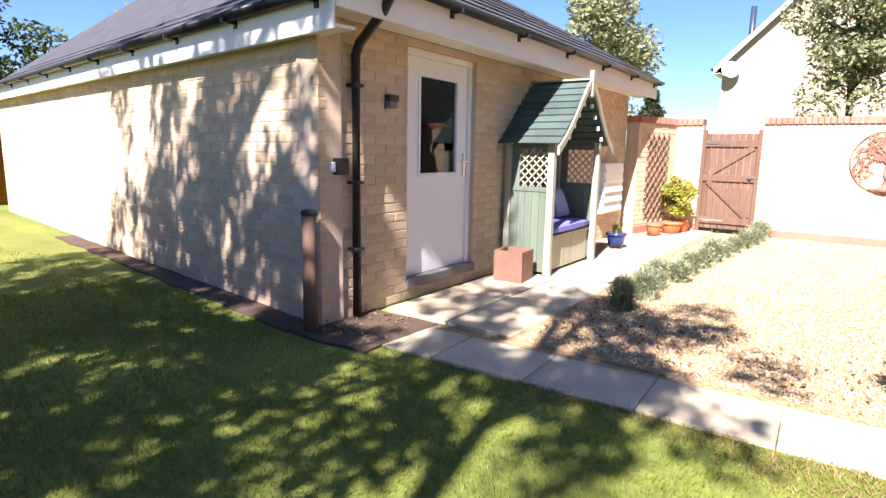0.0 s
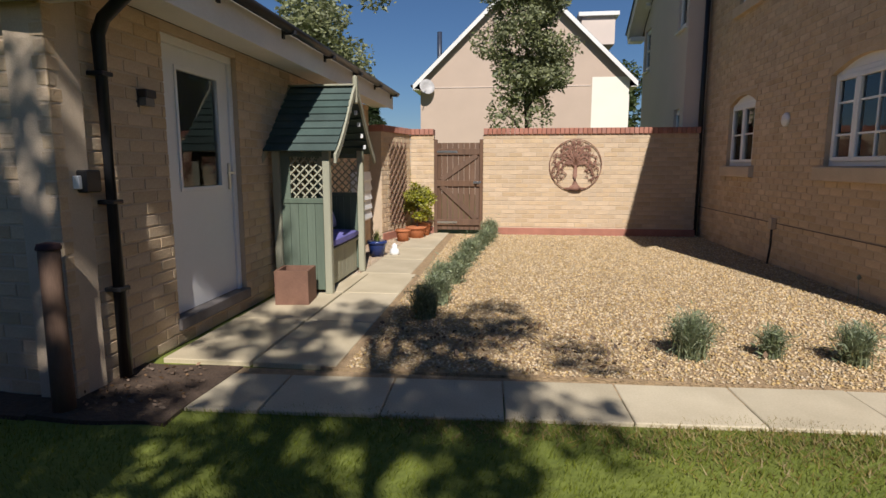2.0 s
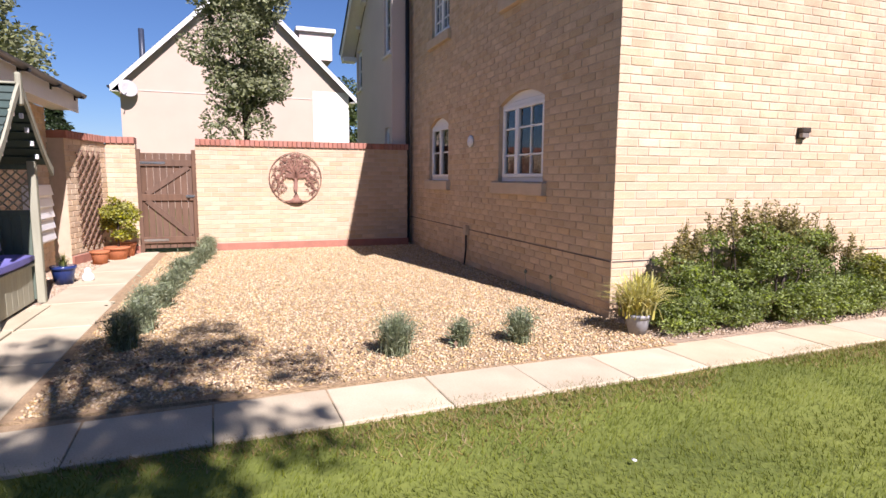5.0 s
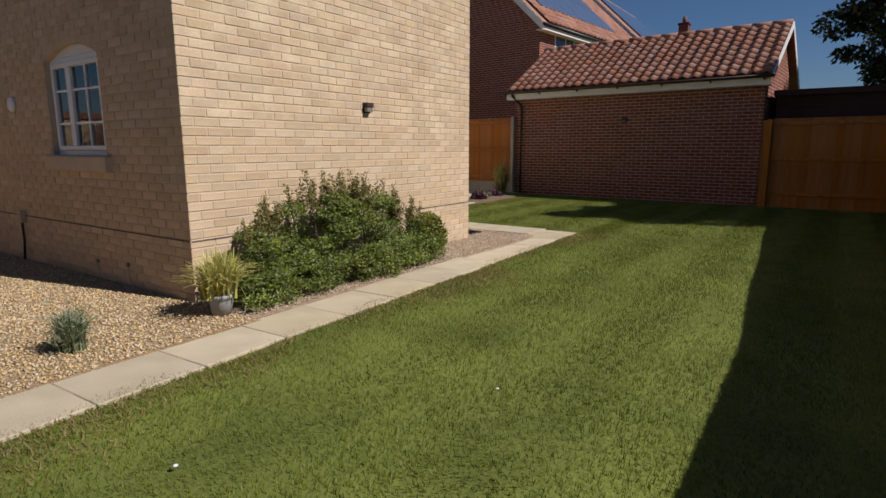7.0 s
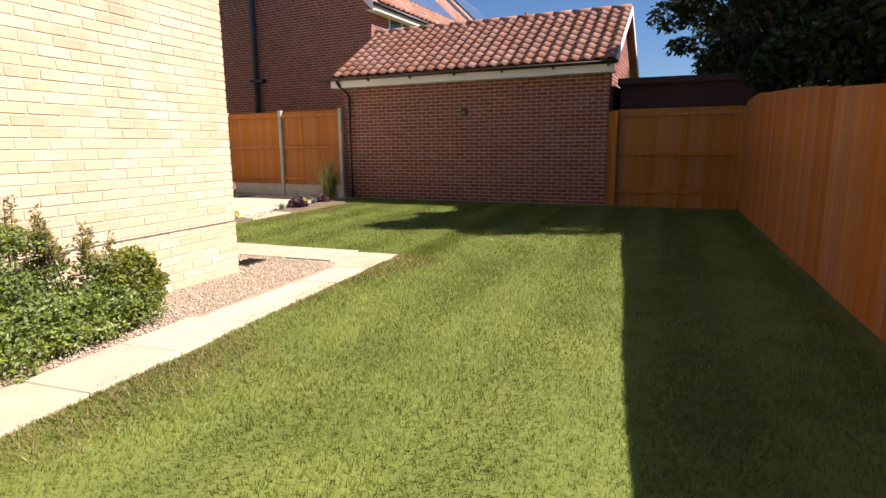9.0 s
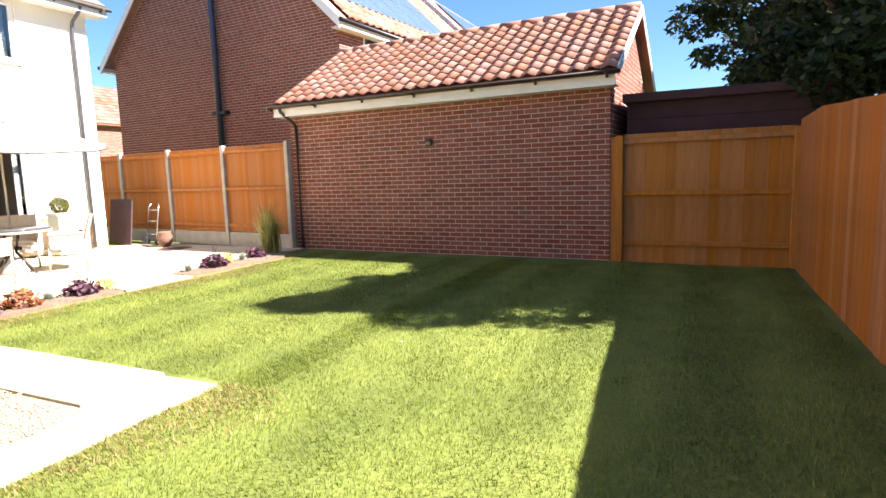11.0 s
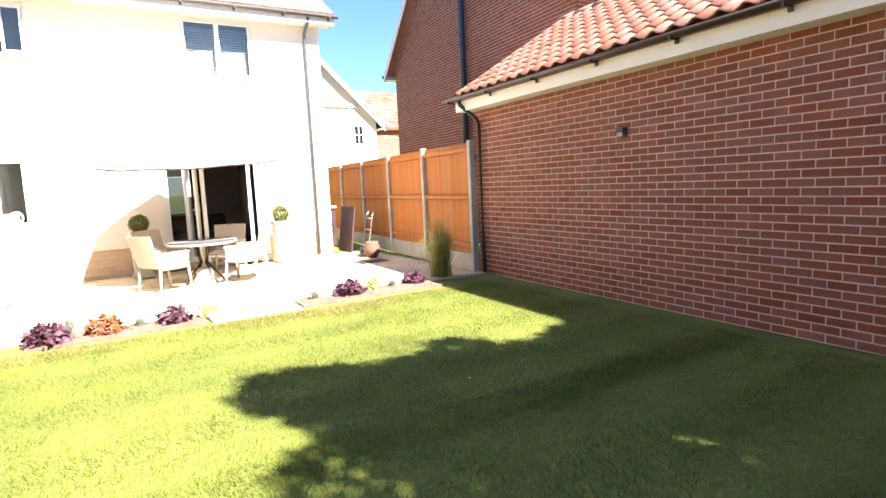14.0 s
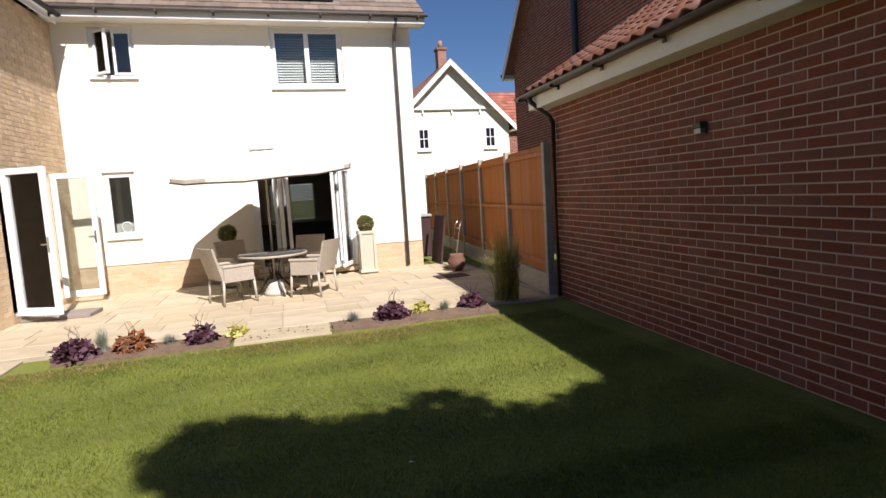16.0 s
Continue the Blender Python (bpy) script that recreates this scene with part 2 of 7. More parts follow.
def wall(name, p0, p1, z0, z1, mat, parent, holes=(), thick=0.25, label="", gable=0.0):
    """A wall whose outer face stands on p0-p1, with openings cut through; gable: height of a centred triangle on top."""
    m, w = face_frame(p0, p1)
    bm = bmesh.new()
    us = sorted({0.003, w - 0.003, *[k for o in holes for k in o[:2]]})
    zs = sorted({z0, z1, *[k for o in holes for k in o[2:4] if z0 <= k <= z1]})
    def full(i, j):
        if not (0 <= i < len(us) - 1 and 0 <= j < len(zs) - 1):
            return False
        c, d = (us[i] + us[i + 1]) / 2, (zs[j] + zs[j + 1]) / 2
        return not any(o[0] < c < o[1] and o[2] < d < o[3] for o in holes)
    pool = {}
    def vert(i, j, k):
        if (i, j, k) not in pool:
            pool[i, j, k] = bm.verts.new(m @ Vector((us[i], k * thick, zs[j])))
        return pool[i, j, k]
    for i in range(len(us) - 1):
        for j in range(len(zs) - 1):
            if full(i, j):
                q = [(i, j), (i + 1, j), (i + 1, j + 1), (i, j + 1)]
                bm.faces.new([vert(*c, 0) for c in q])
                bm.faces.new([vert(*c, 1) for c in q[::-1]])
                for k, near_cell in enumerate(((i, j - 1), (i + 1, j), (i, j + 1), (i - 1, j))):
                    if not full(*near_cell):
                        c, d = q[k], q[(k + 1) % 4]
                        bm.faces.new((vert(*c, 0), vert(*c, 1), vert(*d, 1), vert(*d, 0)))
    if gable:
        vs = [[bm.verts.new(m @ Vector(c)) for c in ((0, v, z1), (w, v, z1), (w / 2, v, z1 + gable))] for v in (0, thick)]
        bm.faces.new(vs[0])
        bm.faces.new(vs[1][::-1])
        for i in range(3):
            bm.faces.new((vs[0][i], vs[1][i], vs[1][(i + 1) % 3], vs[0][(i + 1) % 3]))
    bm.normal_update()
    bmesh.ops.recalc_face_normals(bm, faces=bm.faces)
    return part(name, bm, mat, parent, label)


BRICK_JOBS = []


def lay_bricks(p0, p1, z0, z1, mat, parent, holes=(), near=None, course=0.078, pitch=0.235, gable=0.0, name="brick"):
    BRICK_JOBS.append((p0, p1, z0, z1, mat, parent, holes, near, course, pitch, gable, name))


def build_bricks(p0, p1, z0, z1, mat, parent, holes, near, course, pitch, gable, name):
    """Stretcher bond, proud of the mortar by 5 mm; those within near (u0, u1, z0, z1) are single objects, the rest one mesh."""
    m, w = face_frame(p0, p1)
    rng = random.Random(len(holes) * 7 + int(w * 100) + int(p0[0] * 10))
    joint, proud, cham = 0.012, 0.005, 0.003
    shapes, verts, faces, count = {}, [], [], 0
    rows = int((z1 - z0 + gable) / course)
    for r in range(rows):
        a, b = z0 + r * course + joint, z0 + (r + 1) * course
        lo, hi = -proud, w + proud
        if gable and b > z1:
            k = (b - z1) / gable * w / 2
            lo, hi = k, w - k
            if hi - lo < 0.1:
                break
        u = lo - (pitch / 2 if r % 2 else 0)
        while u < hi:
            spans = [(max(u, lo), hi if hi - u - pitch < 0.06 else u + pitch - joint)]
            if u + pitch - lo < 0.06 or hi - u < 0.06:
                spans = []
            for o in holes:
                if b <= o[2] + 0.02 or a >= o[3] - 0.02:
                    continue
                cut = []
                for s, e in spans:
                    if e <= o[0] or s >= o[1]:
                        cut.append((s, e))
                    else:
                        cut += [q for q in ((s, o[0]), (o[1], e)) if q[1] - q[0] > 0.02]
                spans = cut
            for s, e in spans:
                if e - s < 0.025:
                    continue
                c = Vector(((s + e) / 2, -proud, (a + b) / 2))
                hw, hh = (e - s) / 2, (b - a) / 2
                j = rng.uniform(-0.0015, 0.0015)
                if near and count < 300 and near[0] <= c.x <= near[1] and near[2] <= c.z <= near[3]:
                    key = (round(hw, 3), round(hh, 3))
                    if key not in shapes:
                        me = bpy.data.meshes.new(name)
                        v, f = brick_shape(*key, proud + 0.004, cham)
                        me.from_pydata(v, [], f)
                        me.materials.append(mat)
                        shapes[key] = me
                    ob = new(name, shapes[key])
                    ob.parent = parent
                    ob.matrix_basis = m @ Matrix.Translation((c.x, c.y + j, c.z))
                    count += 1
                else:
                    v, f = brick_shape(hw, hh, proud + 0.004, cham)
                    n = len(verts)
                    verts += [m @ (Vector(q) + c + Vector((0, j, 0))) for q in v]
                    faces += [tuple(n + i for i in q) for q in f]
            u += pitch
    if verts:
        ob = raw_part(name + "s_beyond", verts, faces, mat, parent)
        ob["kind"] = "stuff"


def brick_shape(hw, hh, d, c):
    v = [(-hw, d, -hh), (hw, d, -hh), (hw, d, hh), (-hw, d, hh), (-hw, c, -hh), (hw, c, -hh), (hw, c, hh), (-hw, c, hh),
         (-hw + c, 0, -hh + c), (hw - c, 0, -hh + c), (hw - c, 0, hh - c), (-hw + c, 0, hh - c)]
    f = [(8, 9, 10, 11)]
    for i in range(4):
        k = (i + 1) % 4
        f += [(i, k, 4 + k, 4 + i), (4 + i, 4 + k, 8 + k, 8 + i)]
    return v, f


def flat_tiles(m, w, run, pitch_deg, mat, parent, trim=None, tw=0.3, gauge=0.28, thick=0.02, name="tile", wave=0.0):
    """A slope of lapped tiles in the face frame m (u along the eaves, v up the slope inward); trim(v) gives the ends of each course."""
    ca, sa = math.cos(radians(pitch_deg)), math.sin(radians(pitch_deg))
    verts, faces = [], []
    n = int(run / gauge) + 1
    for r in range(n):
        s0, s1 = r * gauge, min((r + 1) * gauge + 0.06, run + 0.05)
        lo, hi = trim(s0) if trim else (0, w)
        u = lo - (tw / 2 if r % 2 and not wave else 0)
        while u < hi - 0.01:
            a, b = max(u, lo), min(u + tw - 0.006, hi)
            if b - a > 0.03:
                k = len(verts)
                cols = 9 if wave else 2
                for zz, s in ((thick, s0), (0.004, s1)):
                    for c in range(cols):
                        x = a + (b - a) * c / (cols - 1)
                        h = zz + thick + wave * (0.5 - 0.5 * math.cos(math.tau * (c / (cols - 1)))) 
                        verts.append(m @ Vector((x, s * ca - h * sa, s * sa + h * ca)))
                for c in range(cols):
                    x = a + (b - a) * c / (cols - 1)
                    h = wave * (0.5 - 0.5 * math.cos(math.tau * (c / (cols - 1)))) 
                    verts.append(m @ Vector((x, s0 * ca - h * sa, s0 * sa + h * ca)))
                for c in range(cols - 1):
                    faces.append((k + c, k + c + 1, k + cols + c + 1, k + cols + c))
                    faces.append((k + 2 * cols + c, k + 2 * cols + c + 1, k + c + 1, k + c))
            u += tw
    ob = raw_part("roof_covering", verts, faces, mat, parent, "", bool(wave))
    ob["kind"] = "stuff"
    return ob


def pantiles(m, w, run, pitch_deg, mat, parent, tw, gauge, wave):
    """Waved clay tiles, each an object, lapped up the slope."""
    me = bpy.data.meshes.new("pantile")
    n, th = 10, 0.016
    rows_ = []
    for s, z in ((0, 0.03), (gauge + 0.06, 0.008), (0, 0.03 - th), (gauge + 0.06, 0.008 - th)):
        rows_.append([(tw * 1.06 * k / n, s, z + wave * (0.5 - 0.5 * math.cos(math.tau * k / n)) ** 1.3) for k in range(n + 1)])
    vs = [v for r in rows_ for v in r]
    q = n + 1
    fs = []
    for k in range(n):
        fs += [(k, k + 1, q + k + 1, q + k), (2 * q + k, 2 * q + k + 1, k + 1, k), (3 * q + k, 3 * q + k + 1, 2 * q + k + 1, 2 * q + k)]
    fs += [(0, q, 3 * q, 2 * q), (n, 2 * q + n, 3 * q + n, q + n)]
    me.from_pydata(vs, [], fs)
    me.polygons.foreach_set("use_smooth", [True] * len(me.polygons))
    me.materials.append(mat)
    slope = m @ Matrix.Rotation(radians(pitch_deg), 4, "X")
    for r in range(int(run / gauge + 0.5)):
        for c in range(int(w / tw)):
            ob = new("pantile", me)
            ob.parent = parent
            ob.matrix_basis = slope @ pose(c * w / int(w / tw), r * gauge, random.uniform(0, 0.004), 0, 0, random.uniform(-0.6, 0.6))


def roof_sheet(pts, parent, mat, thick=0.06, name="roof"):
    """A roof plane as a thin slab through its corners."""
    bm = bmesh.new()
    top = [bm.verts.new(p) for p in pts]
    bot = [bm.verts.new(Vector(p) - Vector((0, 0, thick))) for p in pts]
    bm.faces.new(top)
    bm.faces.new(bot[::-1])
    for i in range(len(pts)):
        k = (i + 1) % len(pts)
        bm.faces.new((top[i], bot[i], bot[k], top[k]))
    bmesh.ops.recalc_face_normals(bm, faces=bm.faces)
    return part(name, bm, mat, parent)


def gutter(p0, p1, z, parent, out=0.09, mat=None, r=0.055):
    """A half-round gutter with brackets along p0-p1, its centre out from that line."""
    m, w = face_frame(p0, p1, z)
    bm = bmesh.new()
    n = 8
    prof = [(-out + r * math.cos(math.pi + math.pi * k / n), r * math.sin(math.pi + math.pi * k / n)) for k in range(n + 1)]
    prof += [(-out + (r - 0.006) * math.cos(math.tau - math.pi * k / n), (r - 0.006) * math.sin(math.tau - math.pi * k / n)) for k in range(n + 1)]
    rings = [[bm.verts.new(m @ Vector((u, v, zz))) for v, zz in prof] for u in (0, w)]
    q = len(prof)
    for k in range(q):
        bm.faces.new((rings[0][k], rings[1][k], rings[1][(k + 1) % q], rings[0][(k + 1) % q])).smooth = True
    bm.faces.new(rings[0])
    bm.faces.new(rings[1][::-1])
    ob = part("gutter", bm, mat or BLACK, parent)
    for k in range(max(2, int(w / 0.9))):
        bm = bmesh.new()
        u = 0.2 + k * (w - 0.4) / max(1, int(w / 0.9) - 1)
        box(bm, (u - 0.012, -out - r - 0.006, -r - 0.012), (u + 0.012, 0.0, -r + 0.02), 0, m)
        box(bm, (u - 0.02, -0.02, -0.10), (u + 0.02, 0.0, -0.02), 0, m)
        part("bracket", bm, mat or BLACK, ob)
    return ob


def window(parent, p0, p1, u0, u1, z0, z1, bars=(2, 3), lights=2, sill=True, arch=0.0, deep=0.05, frame_mat=None, back=True, opened=None, casements=None):
    """A framed window in the opening of a wall, with panes, bars and sill."""
    m, _ = face_frame(p0, p1)
    fm = frame_mat or WHITE
    wd = new("window")
    wd.parent = parent
    w, fr = u1 - u0, 0.055
    bm = bmesh.new()
    for a, b in (((u0, deep, z0), (u1, deep + 0.07, z0 + fr)), ((u0, deep, z1 - fr), (u1, deep + 0.07, z1)),
                 ((u0, deep, z0 + fr), (u0 + fr, deep + 0.07, z1 - fr)), ((u1 - fr, deep, z0 + fr), (u1, deep + 0.07, z1 - fr))):
        box(bm, a, b, 0.006, m)
    if arch:
        n = 12
        pts = [(u0 + w * k / n, z1 - 0.03 + (arch - 0.01) * (1 - (2 * k / n - 1) ** 2)) for k in range(n + 1)]
        ring = bmesh.new()
        for body, ends, v0, v1 in ((bm, z1 - 0.06, deep + 0.01, deep + 0.07), (ring, z1 + arch, 0.0, 0.24)):
            lo = [[body.verts.new(m @ Vector((a, v, b))) for a, b in pts] for v in (v0, v1)]
            hi = [[body.verts.new(m @ Vector((a, v, ends))) for a, b in pts] for v in (v0, v1)]
            for k in range(n):
                for q in ((lo[0][k], lo[0][k + 1], hi[0][k + 1], hi[0][k]), (lo[1][k + 1], lo[1][k], hi[1][k], hi[1][k + 1]), (lo[0][k + 1], lo[0][k], lo[1][k], lo[1][k + 1])):
                    body.faces.new(q)
            bmesh.ops.recalc_face_normals(body, faces=body.faces)
        part("arch", ring, BUFF, wd)
    part("window_frame", bm, fm, wd)
    cuts = casements or [(k / lights, bars[0]) for k in range(lights)]
    for i in range(lights):
        f1 = cuts[i + 1][0] if i + 1 < lights else 1.0
        a, b = u0 + fr + (w - 2 * fr) * cuts[i][0], u0 + fr + (w - 2 * fr) * f1
        bm = bmesh.new()
        s = 0.045
        lm = m
        if opened and i == opened[0]:
            piv = a if opened[1] > 0 else b
            lm = m @ Matrix.Translation((piv, deep - 0.02, 0)) @ Matrix.Rotation(radians(-opened[1]), 4, "Z") @ Matrix.Translation((-piv, -deep + 0.02, 0))
        for c, d in (((a, deep - 0.02, z0 + fr), (b, deep + 0.04, z0 + fr + s)), ((a, deep - 0.02, z1 - fr - s), (b, deep + 0.04, z1 - fr)),
                     ((a, deep - 0.02, z0 + fr + s), (a + s, deep + 0.04, z1 - fr - s)), ((b - s, deep - 0.02, z0 + fr + s), (b, deep + 0.04, z1 - fr - s))):
            box(bm, c, d, 0.005, lm)
        nu, nz = cuts[i][1], bars[1]
        for k in range(1, nu):
            x = a + (b - a) * k / nu
            box(bm, (x - 0.01, deep - 0.005, z0 + fr + s), (x + 0.01, deep + 0.03, z1 - fr - s), 0, lm)
        for k in range(1, nz):
            zz = z0 + (z1 - z0) * k / nz
            box(bm, (a + s, deep - 0.004, zz - 0.01), (b - s, deep + 0.029, zz + 0.01), 0, lm)
        part("casement", bm, fm, wd)
        bm = bmesh.new()
        box(bm, (a + s, deep + 0.010, z0 + fr + s), (b - s, deep + 0.016, z1 - fr - s), 0, lm)
        part("pane", bm, GLASS, wd).visible_shadow = False
    if sill:
        part("sill", box(bmesh.new(), (u0 - (0.03 if sill is True else 0.09), -(0.05 if sill is True else 0.07), z0 - (0.035 if sill is True else 0.15)), (u1 + (0.03 if sill is True else 0.09), deep + 0.05, z0 - 0.002), 0.008, m), sill if sill is not True else FASCIA, wd)
    if back:
        part("room_wall", box(bmesh.new(), (u0 - 0.3, 0.9, z0 - 0.3), (u1 + 0.3, 0.93, z1 + 0.3), 0, m), ROOM_PAINT, wd)
    return wd


def downpipe(pts, parent, r=0.036, mat=None):
    ob = part("downpipe", tube(bmesh.new(), pts, r, 12), mat or BLACK, parent)
    return ob


# ---- ground ----
def sheet(name, x0, x1, y0, y1, z, mat, label, category, thick=0.05, wob=0.0, step=0.12):
    """A flat bed whose outline wanders a little."""
    pts = []
    def run(a, b):
        n = max(2, int((Vector(b) - Vector(a)).length / step))
        for k in range(n):
            q = Vector(a).lerp(Vector(b), k / n)
            j = noise.noise_vector(Vector((q.x * 2.2, q.y * 2.2, z))) * wob
            pts.append((q.x + j.x, q.y + j.y))
    run((x0, y0), (x1, y0)); run((x1, y0), (x1, y1)); run((x1, y1), (x0, y1)); run((x0, y1), (x0, y0))
    bm = bmesh.new()
    top = [bm.verts.new((x, y, z)) for x, y in pts]
    bot = [bm.verts.new((x, y, z - thick)) for x, y in pts]
    bm.faces.new(top)
    for i in range(len(pts)):
        k = (i + 1) % len(pts)
        bm.faces.new((top[i], bot[i], bot[k], top[k]))
    bmesh.ops.recalc_face_normals(bm, faces=bm.faces)
    ob = part(name, bm, mat, None)
    return tagged(ob, label, category, "", "structure")


bm = bmesh.new()
bmesh.ops.create_grid(bm, x_segments=8, y_segments=8, size=1500, matrix=Matrix.Translation((5, 0, -0.03)))
ground = tagged(part("ground", bm, TURF, None), "mown green turf reaching away to the horizon", "ground", "", "structure")
bm = bmesh.new()
bmesh.ops.create_grid(bm, x_segments=120, y_segments=44, size=0.5, matrix=Matrix.Translation((0.3, 3.3, 0)) @ Matrix.Diagonal((29, 11, 1, 1)))
for v in bm.verts:
    v.co.z = -0.012 + 0.01 * noise.noise(v.co * 1.3)
lawn = tagged(part("lawn", bm, TURF, None), "striped mown green lawn with worn yellowish edges", "lawn", "", "structure")
sheet("gravel_bed", -2.06, 2.4, 3.23, 10.3, 0.012, GRAVEL_BASE, "golden pea gravel bed between the path and the walls", "gravel bed")
sheet("gravel_strip", 2.38, 7.5, 3.3, 4.12, 0.010, PALE_BED, "pale gravel strip along the brick house wall", "gravel bed", wob=0.0)
sheet("gravel_margin", -3.22, -2.6, 5.9, 10.3, 0.011, PALE_BED, "pale gravel strip beside the paved path", "gravel bed", wob=0.01)
sheet("corner_bed", -3.3, -2.55, 2.38, 3.2, 0.012, SOIL, "dark soil and bark in the building's corner", "soil bed", wob=0.06)
wb = sheet("wall_bed", 0.1, 6.0, 0.0, 0.24, 0.008, SOIL, "narrow dark soil strip along the building", "soil bed", wob=0.05)
wb.matrix_world = Matrix.Translation((-3.2, 2.62, 0)) @ Matrix.Rotation(radians(180 - 6.73), 4, "Z")
DRY_SOIL = material("dry_soil", (0.20, 0.135, 0.09), 1.0, 5, 0.4, 40, 0.9, 0.02)
sheet("flower_bed", 8.55, 10.33, 6.90, 7.41, 0.02, DRY_SOIL, "narrow brown flower bed between lawn and patio", "soil bed", wob=0.05)
sheet("flower_bed", 11.47, 13.6, 6.90, 7.41, 0.02, DRY_SOIL, "narrow brown flower bed between lawn and patio", "soil bed", wob=0.05)
sheet("slab_bedding", -2.6, 8.1, 2.97, 3.2, 0.004, GRAVEL_BASE, "sandy bedding under the path slabs", "bedding")
PALE_JOINT = material("pale_joint", (0.40, 0.33, 0.24), 0.95, 6, 0.2, 90, 0.4, 0.004)
sheet("patio_bedding", 7.0, 14.7, 7.3, 12.2, 0.014, PALE_JOINT, "sandy bedding under the patio", "bedding")

paving = tagged(new("pavement"), "buff concrete paving slabs with open joints", "pavement", "", "structure")
SLAB_JOBS = []
x = -2.81
while x < 8.0:
    SLAB_JOBS.append((max(x, -2.66), 2.68 + 0.036 * x, min(x + 0.626, 8.14), 3.19 + 0.036 * x, 2.06))
    x += 0.632
for k in range(7):                       # along the outbuilding, to the gate
    y = 3.25 + k * 1.02
    SLAB_JOBS.append((-3.12 + (0 if k < 3 else 0.5), y, -2.53 if k < 3 else -2.03, y + 1.0))
    if k < 3:
        SLAB_JOBS.append((-2.515, y, -1.97, y + 1.0))
y = 3.50
while y < 7.2:                           # beside the house, towards the patio
    SLAB_JOBS.append((7.52, y, 8.15, min(y + 0.62, 7.4)))
    y += 0.632
y, r = 7.42, 0
slab_rng = random.Random(12)
while y < 12.0:                          # patio
    dy = (0.6, 0.45, 0.6, 0.6, 0.45, 0.6, 0.6, 0.6)[r % 8]
    x = 6.8
    while x < 14.5:
        dx = slab_rng.choice((0.45, 0.6, 0.9, 0.6))
        SLAB_JOBS.append((x, y, min(x + dx, 14.6), min(y + dy, 12.1)))
        x += dx + 0.008
    y += dy + 0.008
    r += 1
SLAB_JOBS.append((10.35, 6.86, 11.45, 7.41))


# ---- outbuilding with the white door ----
outb = thing("outbuilding", Matrix(), "low buff-brick outbuilding with grey tiled roof and white door", "outbuilding")
SE, NE, SW, NW = (-3.2, 2.62), (-3.2, 9.1), (-13.2, 3.8), (-13.2, 9.6)
ZS = 2.20
door_hole = (0.97, 2.01, 0.155, 2.14)
we = wall("wall_east", SE, NE, 0, ZS, BUFF_MORTAR, outb, [door_hole], 0.22)
lay_bricks(SE, NE, 0, ZS, BUFF, we, [door_hole], (0, 3.2, 0, ZS))
ws = wall("wall_south", SW, SE, 0, ZS, BUFF_MORTAR, outb, thick=0.2)
lay_bricks(SW, SE, 0, ZS, BUFF, ws, (), (7.6, 10.1, 0, ZS))
wall("wall_north", NE, NW, 0, ZS, BUFF_MORTAR, outb, thick=0.2)
wall("wall_west", NW, SW, 0, ZS, BUFF_MORTAR, outb, thick=0.2)
OV, OVS, PITCH = 0.32, 0.15, 30.0
ex0, ex1, ey0, ey1 = -13.2 - OV, -3.2 + OV, SE[1] - OVS, 9.1 + OV
rise_w = 0.118 * (ex1 - ex0)     # the south side runs a little askew
hw = (ey1 - ey0) / 2
rz = ZS + 0.22 + hw * math.tan(radians(PITCH))
ym = (ey0 + ey1) / 2
r0, r1 = (ex0 + hw, ym, rz), (ex1 - hw, ym, rz)
ze, zes = ZS + 0.22, ZS + 0.07      # the south eaves hang a little lower
c00, c10, c11, c01 = (ex0, ey0 + rise_w, zes), (ex1, ey0, zes), (ex1, ey1, ze), (ex0, ey1, ze)
for pts in ((c00, c10, r1, r0), (c10, c11, r1), (c11, c01, r0, r1), (c01, c00, r0)):
    roof_sheet(pts, outb, SLATE)
for p0, p1, z, drop in ((c00[:2], c10[:2], zes, rz - zes), (c10[:2], c11[:2], ze, rz - ze)):
    m, w = face_frame(p0, p1, z + 0.005)
    roof_tilt = math.atan2(drop, hw)
    flat_tiles(m, w, hw / math.cos(roof_tilt), math.degrees(roof_tilt), SLATE, outb, lambda s, w=w, c=math.cos(roof_tilt): (s * c, w - s * c), 0.32, 0.30, 0.022)
bm = bmesh.new()
tube(bm, [c10, r1], 0.07, 8)
tube(bm, [r0, r1], 0.07, 8)
tube(bm, [c11, r1], 0.07, 8)
part("ridge_tile", bm, SLATE, outb)
sm_, sw_ = face_frame(c00[:2], c10[:2])
part("soffit", box(bmesh.new(), (0, 0.0, ZS - 0.15), (sw_, OVS + 0.02, ZS - 0.13), 0, sm_), FASCIA, outb)
part("soffit", boxes(((-3.19, ey0 + 0.03, ZS + 0.001), (ex1 - 0.001, ey1, ZS + 0.021))), FASCIA, outb)
part("fascia", box(bmesh.new(), (0, -0.022, ZS - 0.17), (sw_ + 0.022, -0.001, zes), 0.003, sm_), FASCIA, outb, "white painted fascia board")
part("fascia", boxes(((ex1 + 0.001, ey0, ZS - 0.031), (ex1 + 0.023, ey1, ze)), bevel=0.003), FASCIA, outb, "white painted fascia board")
gutter((c00[0], c00[1] - 0.02), (c10[0] + 0.06, c10[1] - 0.02), zes, outb, 0.065)
gutter((ex1 + 0.02, ey0 - 0.06), (ex1 + 0.02, ey1), ze, outb, 0.065)
downpipe([(-2.82, 2.93, ze - 0.04), (-2.82, 2.93, ze - 0.12), (-2.88, 2.93, ze - 0.2), (-3.1, 2.93, ze - 0.38), (-3.14, 2.93, ze - 0.46), (-3.14, 2.93, 0.03)], outb)
